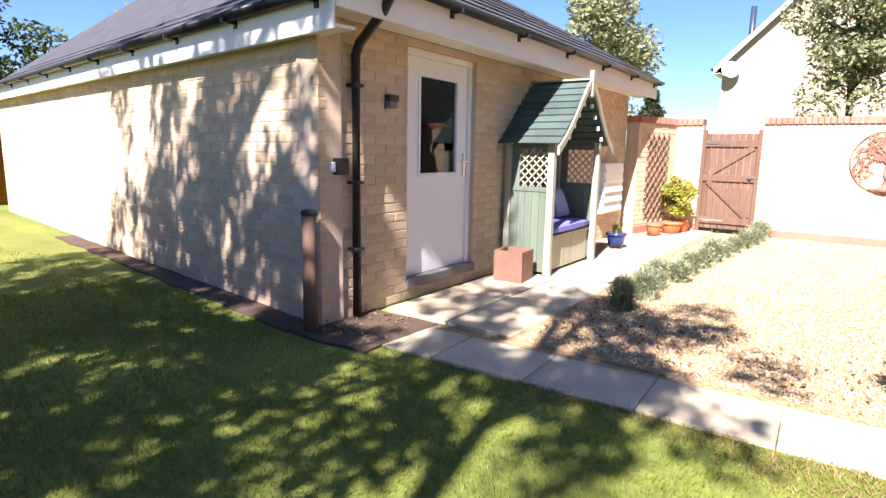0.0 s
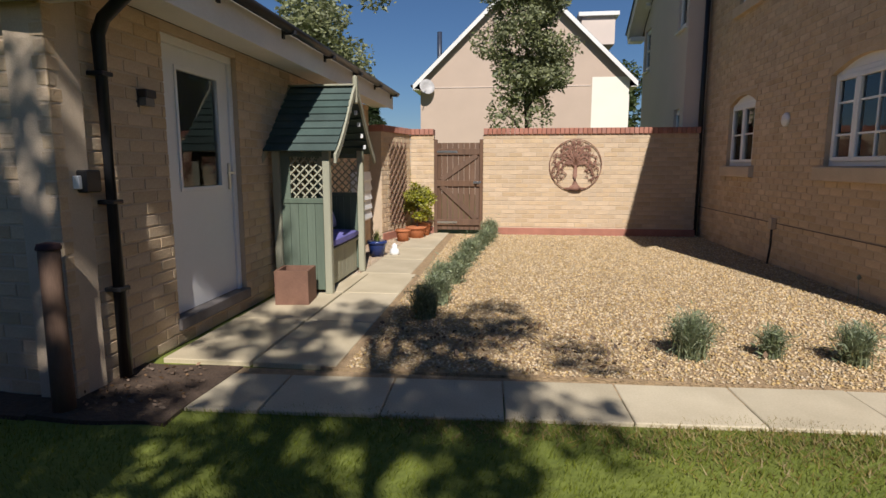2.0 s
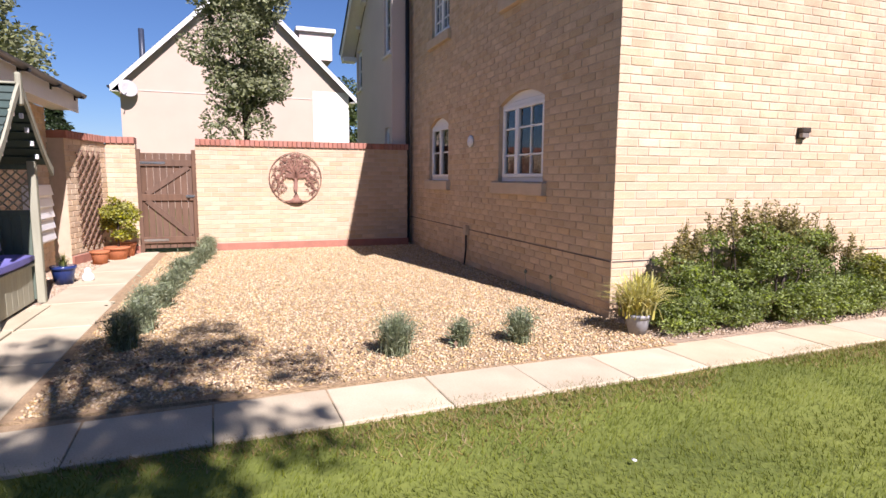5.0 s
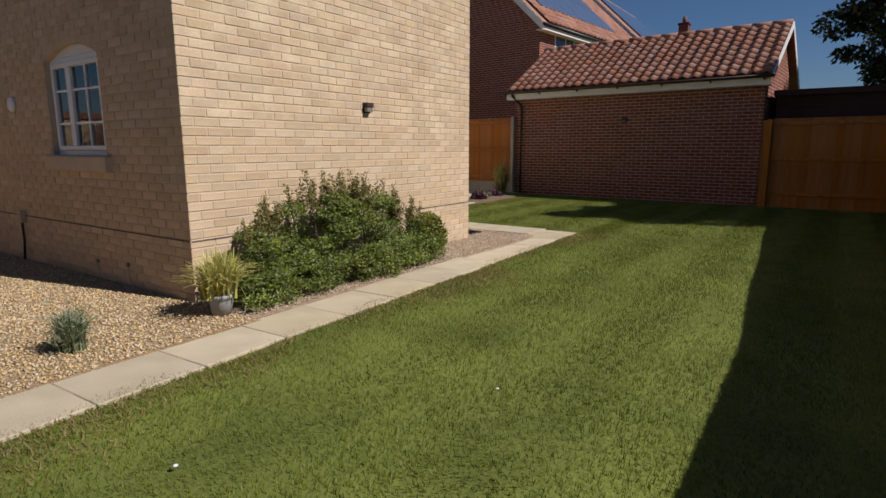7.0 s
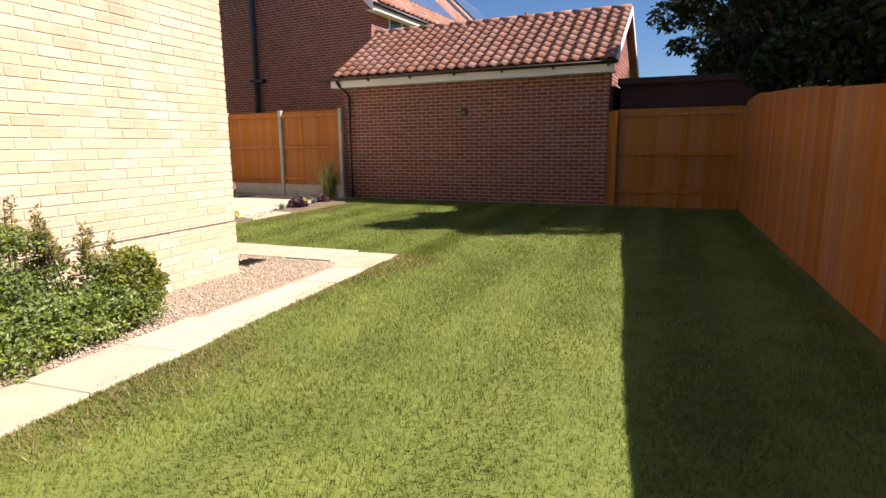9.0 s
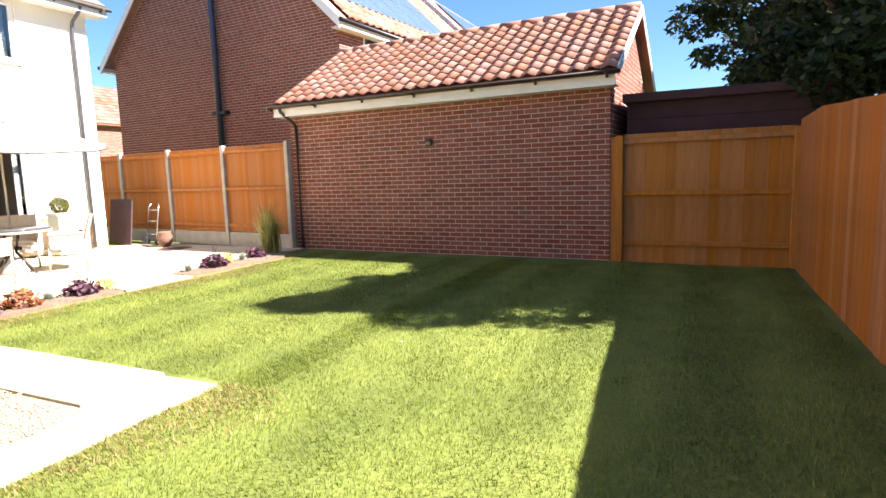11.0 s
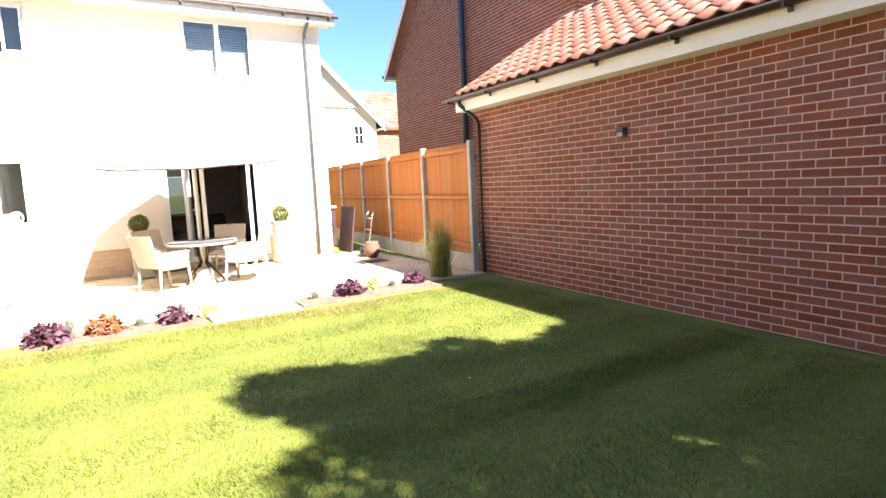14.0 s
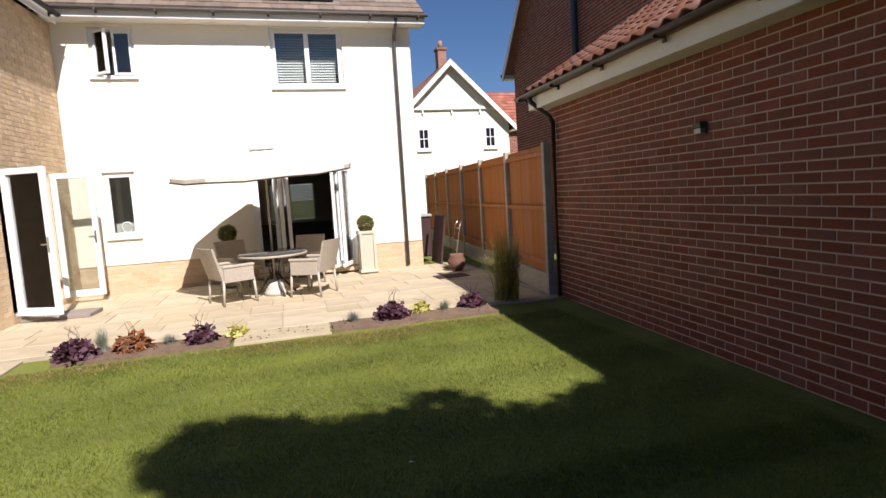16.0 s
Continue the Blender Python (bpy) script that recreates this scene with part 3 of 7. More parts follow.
for z in (0.55, 1.05, 1.75):
    part("pipe_clip", boxes(((-3.2, 2.885, z - 0.012), (-3.1, 2.975, z + 0.012)), bevel=0.004), BLACK, outb)
# door
m, _ = face_frame(SE, NE)
u0, u1, z0, z1 = door_hole
bm = bmesh.new()
for a, b in (((u0, 0.04, z0), (u0 + 0.06, 0.12, z1 - 0.06)), ((u1 - 0.06, 0.04, z0), (u1, 0.12, z1 - 0.06)), ((u0, 0.04, z1 - 0.06), (u1, 0.12, z1))):
    box(bm, a, b, 0.005, m)
part("door_frame", bm, WHITE, outb)
door = new("door")
door.parent = outb
ga, gb, gz0, gz1 = u0 + 0.25, u1 - 0.235, z0 + 0.94, z1 - 0.215
bm = bmesh.new()
for a in holed(u1 - 0.063, z1 - 0.063, [(ga, gb, gz0, gz1)], z0 + 0.04):
    if a[1] > u0 + 0.063:
        box(bm, (max(a[0], u0 + 0.063), 0.06, a[2]), (a[1], 0.105, a[3]), 0, m)
for a, b in (((ga - 0.03, 0.05, gz0 - 0.03), (gb + 0.03, 0.06, gz0)), ((ga - 0.03, 0.05, gz1), (gb + 0.03, 0.06, gz1 + 0.03)), ((ga - 0.03, 0.05, gz0), (ga, 0.06, gz1)), ((gb, 0.05, gz0), (gb + 0.03, 0.06, gz1))):
    box(bm, a, b, 0.003, m)
part("leaf", bm, WHITE, door)
part("pane", box(bmesh.new(), (ga, 0.075, gz0), (gb, 0.08, gz1), 0, m), GLASS, door)
bm = bmesh.new()
box(bm, (u1 - 0.125, 0.045, z0 + 0.90), (u1 - 0.09, 0.06, z0 + 1.12), 0.005, m)
box(bm, (u1 - 0.21, 0.005, z0 + 1.03), (u1 - 0.095, 0.02, z0 + 1.05), 0.004, m)
box(bm, (u1 - 0.115, 0.01, z0 + 1.03), (u1 - 0.10, 0.06, z0 + 1.05), 0.002, m)
part("door_handle", bm, METAL, door)
for z in (0.3, 1.0, 1.75):
    part("hinge", box(bmesh.new(), (u0 + 0.05, 0.045, z0 + z), (u0 + 0.075, 0.065, z0 + z + 0.1), 0.003, m), METAL, door)
part("threshold", box(bmesh.new(), (u0 - 0.02, -0.03, z0 - 0.05), (u1 + 0.02, 0.12, z0 + 0.035), 0.006, m), material("grey_threshold", (0.16, 0.14, 0.13), 0.7), outb)
# near-black sheet: the dimness of the room behind the door is painted
part("room_wall", box(bmesh.new(), (u0 - 0.2, 1.2, 0), (u1 + 0.2, 1.23, 2.2), 0, m), DARK, outb)

# ---- house ----
house = thing("house", Matrix(), "two-storey house with buff brick wing and cream rendered front", "house")
A, B, C = (2.4, 4.1), (6.75, 4.1), (6.75, 12.18)
D, E_ = (2.4, 10.55), (13.9, 12.18)
EC = (7.28, 12.18)               # the wing's east side runs a little askew
EZ = 5.0
hs = wall("wall_south", A, B, 0, EZ, BUFF_MORTAR, house, gable=1.5)
lay_bricks(A, B, 0, EZ, BUFF, hs, (), (0, 4.35, 0.3, 2.05), gable=1.5)
# west side, drawn from north to south
wholes = [(1.24, 2.18, 1.24, 2.16), (4.03, 5.17, 1.24, 2.21), (1.34, 2.19, 3.55, 4.6), (4.15, 5.20, 3.45, 4.6)]
arched = [(a, b, c, d + (0.14 if c < 3 else 0)) for a, b, c, d in wholes]
hw_ = wall("wall_west", D, A, 0, EZ, BUFF_MORTAR, house, arched)
lay_bricks(D, A, 0, EZ, BUFF, hw_, arched, (3.2, 6.2, 0.1, 2.3))
CILL = material("cast_stone_sill", (0.56, 0.45, 0.32), 0.9, 5, 0.15, 80, 0.3, 0.003)
window(house, D, A, *wholes[0], bars=(1, 2), lights=2, arch=0.14, sill=CILL)
window(house, D, A, *wholes[1], bars=(2, 3), lights=2, arch=0.14, sill=CILL, casements=[(0, 1), (0.36, 2)])
window(house, D, A, *wholes[2], bars=(2, 4), lights=2, sill=CILL)
window(house, D, A, *wholes[3], bars=(2, 4), lights=2, sill=CILL)
eholes = [(5.67, 7.33, 0.12, 2.3)]
he = wall("wall_east", B, EC, 0, EZ, BUFF_MORTAR, house, eholes)
lay_bricks(B, EC, 0, EZ, BUFF, he, eholes, (4.4, 8.0, 0.1, 2.3))
DAMP = material("damp_course", (0.13, 0.105, 0.09), 0.9, 6, 0.3, 60, 0.2, 0.002)
for p0, p1 in ((A, B), (D, A)):
    m, w = face_frame(p0, p1)
    part("damp_course", box(bmesh.new(), (0.003, -0.010, 0.533), (w - 0.003, 0.0, 0.544), 0, m), DAMP, house, "thin dark damp course line")
# rendered block
fh = [(1.12, 1.88, 4.04, 4.95), (4.31, 5.72, 3.82, 5.0), (1.09, 1.64, 1.07, 2.31), (3.72, 5.74, 0.14, 2.28)]
hf = wall("wall_front", C, E_, 0.56, EZ + 0.1, RENDER, house, [(a, b, max(c, 0.56), d) for a, b, c, d in fh], label="cream painted render")
pl = wall("plinth", (6.75, 12.2), (13.9, 12.2), 0, 0.56, BUFF_MORTAR, house, [(3.72, 5.74, 0.14, 0.56)])
lay_bricks((6.75, 12.2), (13.9, 12.2), 0, 0.56, BUFF, pl, [(3.72, 5.74, 0.14, 0.56)], (0.2, 7.2, 0, 0.56))
wall("wall_end", (13.9, 12.44), (13.9, 20.0), 0, EZ + 0.1, RENDER, house, gable=2.6)
wall("wall_back", (13.9, 20.0), (4.0, 20.0), 0, EZ + 0.1, RENDER, house, [(1.6, 3.2, 0.95, 2.1)])
wall("wall_inner", (4.0, 20.0), (4.0, 13.76), 0, EZ + 0.1, RENDER, house)
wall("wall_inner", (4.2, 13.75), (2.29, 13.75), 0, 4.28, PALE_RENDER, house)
# side block: its verge climbs towards the wing
R0, RM, R1_ = (2.03, 13.75), (2.03, 13.0), (2.03, 10.42)
w_far, w_near = [(0.10, 0.62, 3.3, 4.2)], [(1.95, 2.5, 3.6, 4.75), (2.0, 2.35, 1.75, 2.25)]
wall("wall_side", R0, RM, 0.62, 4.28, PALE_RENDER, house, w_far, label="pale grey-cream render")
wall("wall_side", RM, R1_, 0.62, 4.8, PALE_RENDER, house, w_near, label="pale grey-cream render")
for tri in (((13.75, 4.282), (13.0, 4.282), (13.0, 4.8)), ((13.0, 4.802), (10.42, 4.802), (10.42, 6.6))):
    bm = bmesh.new()
    fr_ = [[bm.verts.new((x, y, z)) for y, z in tri] for x in (2.03, 2.28)]
    bm.faces.new(fr_[0])
    bm.faces.new(fr_[1])
    for k in range(3):
        bm.faces.new((fr_[0][k], fr_[0][(k + 1) % 3], fr_[1][(k + 1) % 3], fr_[1][k]))
    bmesh.ops.recalc_face_normals(bm, faces=bm.faces)
    part("wall_peak", bm, PALE_RENDER, house)
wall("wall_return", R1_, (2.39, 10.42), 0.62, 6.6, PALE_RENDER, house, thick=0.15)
wall("side_plinth", (2.05, 13.73), (2.05, 10.44), 0, 0.62, BUFF_MORTAR, house)
wall("return_plinth", (2.05, 10.44), (2.39, 10.44), 0, 0.62, BUFF_MORTAR, house, thick=0.14)
vm = Matrix.Translation((1.72, 14.05, 4.14)) @ Matrix.Rotation(math.pi, 4, "Z") @ Matrix.Rotation(math.atan(0.7), 4, "X") @ Matrix.Diagonal((-1, 1, 1, 1))
def slope_box(name, a, b, mat):
    bm = box(bmesh.new(), a, b, 0, vm)
    bmesh.ops.recalc_face_normals(bm, faces=bm.faces)
    part(name, bm, mat, house)
slope_box("verge_soffit", (0.02, 0.0, 0.0), (0.31, 4.8, 0.02), FASCIA)
slope_box("bargeboard", (-0.005, -0.02, -0.04), (0.019, 4.8, 0.17), FASCIA)
slope_box("verge_tile", (-0.03, -0.06, 0.175), (0.31, 4.8, 0.21), SLATE)
slope_box("roof", (0.311, -0.05, 0.12), (4.0, 4.8, 0.20), BROWN_TILE)
part("verge_box", boxes(((1.72, 13.72, 4.02), (2.029, 14.03, 4.12)), bevel=0.004), FASCIA, house)
for k in range(4):
    slope_box("corbel", (0.2, 0.9 + k * 0.75, -0.1), (0.30, 1.0 + k * 0.75, -0.001), FASCIA)
for o in w_far:
    window(house, R0, RM, *o, bars=(1, 2), lights=1)
for o in w_near:
    window(house, RM, R1_, *o, bars=(1, 2), lights=1)
for o, k in ((fh[0], (2, (0, 38))), (fh[1], (2, None)), (fh[2], (1, None))):
    window(house, C, E_, *o, bars=(1, 1), lights=k[0], opened=k[1])
# roofs
RO = 0.35
rzw = EZ + 0.1 + (4.35 / 2 + 0.2) * math.tan(radians(35))
xm = (2.4 + 6.75) / 2
roof_sheet([(2.2, 3.95, EZ + 0.1), (xm, 3.95, rzw), (xm, 14, rzw), (2.2, 14, EZ + 0.1)], house, BROWN_TILE)
roof_sheet([(6.95, 3.95, EZ + 0.1), (7.48, 12.0, EZ + 0.1), (xm, 14, rzw), (xm, 3.95, rzw)], house, BROWN_TILE)
yr = (12.18 + 20) / 2
rzm = EZ + 0.2 + (20 - 12.18 + 2 * RO) / 2 * math.tan(radians(35))
hy0, hy1, hx = 12.18 - RO, 20 + RO, 3.8
hxr = hx + (rzm - EZ - 0.22) / math.tan(radians(35))
roof_sheet([(hx, 12.18 - RO, EZ + 0.22), (14.15, 12.18 - RO, EZ + 0.22), (14.15, yr, rzm), (hxr, yr, rzm)], house, BROWN_TILE)
roof_sheet([(hx, hy1, EZ + 0.22), (hxr, yr, rzm), (14.15, yr, rzm), (14.15, hy1, EZ + 0.22)], house, BROWN_TILE)
roof_sheet([(hx, hy0, EZ + 0.22), (hxr, yr, rzm), (hx, hy1, EZ + 0.22)], house, BROWN_TILE)
m, w = face_frame((6.95, 12.18 - RO), (14.15, 12.18 - RO), EZ + 0.225)
flat_tiles(m, w, 2.4, 35, BROWN_TILE, house, None, 0.3, 0.28, 0.02)
for a, b in (((6.9, 12.18 - RO - 0.025, EZ + 0.02), (14.15, 12.18 - RO, EZ + 0.2)), ((2.17, 3.97, EZ - 0.08), (2.19, 10.3, EZ + 0.1))):
    part("fascia", boxes((a, b), bevel=0.002), FASCIA, house)
part("soffit", boxes(((6.9, 12.18 - RO, EZ + 0.02), (14.15, 12.2, EZ + 0.04))), FASCIA, house)
gutter((6.98, 12.18 - RO - 0.02), (14.2, 12.18 - RO - 0.02), EZ + 0.18, house, 0.065, material("grey_gutter", (0.12, 0.11, 0.10), 0.5))
m, w = face_frame((6.95, 4.0), (7.47, 11.9))
part("fascia", box(bmesh.new(), (0, -0.02, EZ - 0.1), (w, 0, EZ + 0.08), 0.002, m), FASCIA, house)
gutter((6.97, 4.0), (7.49, 11.8), EZ + 0.05, house, 0.065)
downpipe([(13.55, 11.8, EZ + 0.12), (13.55, 11.84, EZ + 0.02), (13.55, 12.08, EZ - 0.15), (13.55, 12.12, EZ - 0.25), (13.55, 12.12, 0.05)], house, 0.034, material("grey_pipe", (0.10, 0.10, 0.11), 0.5))
downpipe([(2.30, 10.33, 4.9), (2.30, 10.33, 0.05)], house, 0.04)
# solar panels low on the front slope
PANEL = material("solar_panel", (0.012, 0.014, 0.025), 0.15, 4, 0.3, 40, 0.0, spec=0.7)
for k in range(4):
    m, _ = face_frame((8.2 + k * 1.05, 12.18 - RO), (9.2 + k * 1.05, 12.18 - RO), EZ + 0.22)
    mt = m @ Matrix.Rotation(radians(35), 4, "X")
    part("solar_panel", box(bmesh.new(), (0, 0.45, 0.06), (1.02, 2.1, 0.1), 0.004, mt), PANEL, house)

# ---- garden wall and gate ----
gw = tagged(new("wall_garden"), "buff brick garden wall with red brick coping", "garden wall", "", "structure")
G0, G1 = (-1.40, 10.3), (2.30, 10.3)
def garden_wall(p0, p1, near=None):
    w_ = wall("wall_panel", p0, p1, 0, 1.80, BUFF_MORTAR, gw, thick=0.22)
    lay_bricks(p0, p1, 0.15, 1.80, BUFF, w_, (), near)
    m, w = face_frame(p0, p1)
    part("base_course", box(bmesh.new(), (0, -0.03, 0.0), (w, 0.0, 0.14), 0.006, m), COPING, gw)
    n = int(w / 0.078)
    bm = bmesh.new()
    for k in range(n):
        a = k * w / n
        box(bm, (a + 0.004, -0.035, 1.80), (a + w / n - 0.004, 0.245, 1.905), 0.004, m)
    part("coping", bm, COPING, gw, "red brick-on-edge coping")
garden_wall(G0, G1, (0, 3.4, 0.2, 1.6))
garden_wall((-2.72, 10.3), (-2.30, 10.3))
garden_wall((-3.0, 9.12), (-2.73, 10.29))

# ---- garage ----
garage = thing("garage", Matrix(), "red brick garage with clay pantile roof and white fascia", "garage")
GN, GS = (14.73, 7.5), (14.42, 1.22)
GZ = 2.66
gwl = wall("wall_west", GN, GS, 0, GZ, RED_MORTAR, garage)
lay_bricks(GN, GS, 0, GZ, RED, gwl, (), (3.3, 6.3, 0.3, 1.9))
gd = (Vector(GS) - Vector(GN)).normalized()
gin = Vector((-gd.y, gd.x))
def gp(u, v, z):
    q = Vector(GN) + gd * u + gin * v
    return (q.x, q.y, z)
gl = (Vector(GS) - Vector(GN)).length
gsw = wall("wall_south", GS, gp(gl, 4.0, 0)[:2], 0, GZ, RED_MORTAR, garage, gable=1.35)
lay_bricks(GS, gp(gl, 4.0, 0)[:2], 0, GZ, RED, gsw, (), None, gable=1.35)
wall("wall_north", gp(0, 4.0, 0)[:2], GN, 0, GZ, RED_MORTAR, garage, gable=1.35)
wall("wall_east", gp(gl, 4, 0)[:2], gp(0, 4, 0)[:2], 0, GZ, RED_MORTAR, garage)
GP = 31.2
ez_ = GZ + 0.19
half = 2.0 + 0.28
grz = ez_ + half * math.tan(radians(GP))
roof_sheet([gp(-0.2, -0.28, ez_), gp(gl + 0.15, -0.28, ez_), gp(gl + 0.15, 2.0, grz), gp(-0.2, 2.0, grz)], garage, CLAY)
roof_sheet([gp(-0.2, 4.28, ez_), gp(-0.2, 2.0, grz), gp(gl + 0.15, 2.0, grz), gp(gl + 0.15, 4.28, ez_)], garage, CLAY)
m, w = face_frame(gp(-0.2, -0.3, 0)[:2], gp(gl + 0.15, -0.3, 0)[:2], ez_ + 0.012)
pantiles(m, w, half / math.cos(radians(GP)), GP, CLAY, garage, 0.238, 0.262, 0.045)
bm = bmesh.new()
for k in range(15):
    a, b = -0.2 + k * (gl + 0.35) / 15, -0.2 + (k + 1) * (gl + 0.35) / 15 - 0.01
    tube(bm, [gp(a, 2.0, grz + 0.02), gp(b, 2.0, grz + 0.02)], 0.10, 10)
part("ridge_tile", bm, CLAY, garage)
m, w = face_frame(gp(-0.2, -0.25, 0)[:2], gp(gl + 0.12, -0.25, 0)[:2])
bm = bmesh.new()
box(bm, (0, 0, GZ - 0.02), (w, 0.02, GZ + 0.18), 0.003, m)
box(bm, (0, 0.02, GZ - 0.02), (w, 0.26, GZ - 0.001), 0, m)
part("fascia", bm, FASCIA, garage)
bm = bmesh.new()
for v0, v1, za, zb in ((-0.28, 2.0, ez_, grz), (4.28, 2.0, ez_, grz)):
    p, q = Vector(gp(gl + 0.15, v0, za - 0.1)), Vector(gp(gl + 0.15, v1, zb - 0.1))
    off = Vector((gd.x, gd.y, 0)) * 0.02
    vs = [bm.verts.new(c) for c in (p, q, q + Vector((0, 0, 0.16)), p + Vector((0, 0, 0.16)), p + off, q + off, q + off + Vector((0, 0, 0.16)), p + off + Vector((0, 0, 0.16)))]
    for f in ((0, 1, 2, 3), (4, 5, 6, 7), (0, 1, 5, 4), (2, 3, 7, 6), (0, 3, 7, 4), (1, 2, 6, 5)):
        bm.faces.new([vs[i] for i in f])
bmesh.ops.recalc_face_normals(bm, faces=bm.faces)
part("bargeboard", bm, FASCIA, garage)
BROWNP = material("brown_plastic", (0.06, 0.04, 0.032), 0.45, 6, 0.3, 60, 0.1, 0.002)
gutter(gp(-0.42, -0.27, 0)[:2], gp(gl + 0.2, -0.27, 0)[:2], ez_ - 0.005, garage, 0.065, BROWNP)
downpipe([gp(0.02, -0.32, ez_ - 0.05), gp(0.02, -0.30, ez_ - 0.12), gp(0.16, -0.10, ez_ - 0.34), gp(0.18, -0.06, ez_ - 0.42), gp(0.18, -0.06, 0.03)], garage, 0.034, BROWNP)

# ---- fences ----
def close_board(name, p0, p1, h, label, mat, post_mat, panel=1.83, rails=(0.35, 1.1, 1.75), front=True, gravel=0.0, bw=0.1, post=0.1, posts_front=False, top_wave=0.0):
    """Upright boards on rails between posts; the posts stand proud on the seen side."""
    m, w = face_frame(p0, p1)
    fence = tagged(new(name), label, "fence", "", "structure")
    n = max(1, round(w / panel))
    rng = random.Random(int(w * 10))
    mesh_cache = {}
    for k in range(n + 1 if post else 0):
        u = w * k / n
        part("post", box(bmesh.new(), (u - post / 2, -post / 2 - (0.06 if posts_front else 0), 0), (u + post / 2, post / 2, h + (0.04 if post_mat is CONCRETE else -0.02) - (0.4 if top_wave else 0)), 0.008, m), post_mat, fence)
    for k in range(n):
        a, b = w * k / n + post / 2, w * (k + 1) / n - post / 2
        if gravel:
            part("gravel_board", box(bmesh.new(), (a, -0.03, 0), (b, 0.03, gravel), 0.005, m), CONCRETE, fence)
        cnt = int((b - a) / bw)
        for j in range(cnt):
            x0 = a + (b - a) * j / cnt
            hh = h + rng.uniform(-0.004, 0.004)
            if top_wave:
                hh = float(np.interp(p0[0] - x0, (2.5, 4.4, 5.6, 8.0, 10.2, 11.2, 12.8, 14.3), (1.36, 1.44, 1.53, 1.71, 1.86, 1.94, 2.02, 2.0))) + 0.012 * math.sin(x0 * 1.7)
            zz = gravel + 0.01 if gravel else -0.03
            key = (round((b - a) / cnt, 3), round(hh, 2))
            if key not in mesh_cache:
                bm = box(bmesh.new(), (0, -0.008, 0), (key[0] + 0.006, 0.008, key[1] - zz), 0.002)
                me = bpy.data.meshes.new("board")
                bm.to_mesh(me)
                bm.free()
                me.materials.append(mat)
                mesh_cache[key] = me
            ob = new("board", mesh_cache[key])
            ob.parent = fence
            ob.matrix_basis = m @ pose(x0, 0.02 + rng.uniform(-0.002, 0.002), zz, 0, 0, 5.0)
        for zr in rails:
            part("rail", box(bmesh.new(), (a, -0.035 if front else 0.035, zr - 0.035), (b, 0.008 if front else 0.08, zr + 0.035), 0.006, m), mat, fence)
    return fence


close_board("wall_fence_north", (15.86, 19.1), (14.66, 7.58), 2.15, "orange close-board fence panels between concrete posts", FENCE, CONCRETE, rails=(0.45, 1.25, 2.04), gravel=0.3, post=0.1, bw=0.085)
fe = close_board("wall_fence_end", (14.41, 1.06), (14.30, -1.24), 1.93, "golden close-board timber fence with stout post", FENCE_NEW, FENCE_NEW, panel=2.2, rails=(0.3, 1.05, 1.82), bw=0.14, posts_front=True)
part("board", boxes(((14.43, 1.115, -0.03), (14.448, 1.212, 1.90)), bevel=0.002), FENCE_NEW, fe)
close_board("wall_fence_south", (14.30, -1.24), (-15.0, -1.24), 1.83, "tall orange-stained close-board garden fence", FENCE_SHADED, FENCE_SHADED, panel=2.44, rails=(), bw=0.15, top_wave=0.03, post=0.0)
close_board("wall_fence_west", (-15.0, -1.24), (-15.0, 9.5), 1.8, "orange close-board fence at the lawn's end", FENCE, FENCE, panel=2.44, rails=(), bw=0.15)


# ---- plants ----
LEAF_TREE = leaf_material("tree_leaf", (0.045, 0.075, 0.018), (0.10, 0.13, 0.035))
LEAF_DARK = leaf_material("dark_leaf", (0.022, 0.038, 0.012), (0.045, 0.07, 0.02))
LEAF_PALE = leaf_material("pale_tree_leaf", (0.20, 0.23, 0.10), (0.36, 0.37, 0.19))
LEAF_BUSH = leaf_material("bush_leaf", (0.16, 0.225, 0.05), (0.40, 0.42, 0.125))
LEAF_YEL = leaf_material("yellow_leaf", (0.56, 0.53, 0.12), (0.76, 0.70, 0.26))
LEAF_LAV = leaf_material("lavender_leaf", (0.22, 0.27, 0.14), (0.38, 0.42, 0.25))
LEAF_PUR = leaf_material("purple_leaf", (0.075, 0.028, 0.045), (0.17, 0.075, 0.10))
LEAF_ORA = leaf_material("orange_leaf", (0.30, 0.10, 0.04), (0.42, 0.2, 0.1))
LEAF_GREY = leaf_material("grey_grass_leaf", (0.30, 0.34, 0.25), (0.42, 0.45, 0.35))
BARK = material("bark", (0.10, 0.075, 0.055), 0.95, 4, 0.35, 30, 0.8, 0.02, stretch=(3, 3, 0.5))


def fast_mesh(name, verts, nper, mat, parent, label=""):
    """Triangles or quads from a flat array of corners, nper to a face."""
    v = np.ascontiguousarray(verts, dtype=np.float32).reshape(-1, 3)
    n = len(v) // nper
    me = bpy.data.meshes.new(name)
    me.vertices.add(len(v))
    me.vertices.foreach_set("co", v.ravel())
    me.loops.add(len(v))
    me.loops.foreach_set("vertex_index", np.arange(len(v), dtype=np.int32))
    me.polygons.add(n)
    me.polygons.foreach_set("loop_start", np.arange(0, len(v), nper, dtype=np.int32))
    me.update(calc_edges=True)
    me.materials.append(mat)
    ob = new(name, me)
    ob.parent = parent
    if label:
        ob["label"] = label
    return ob


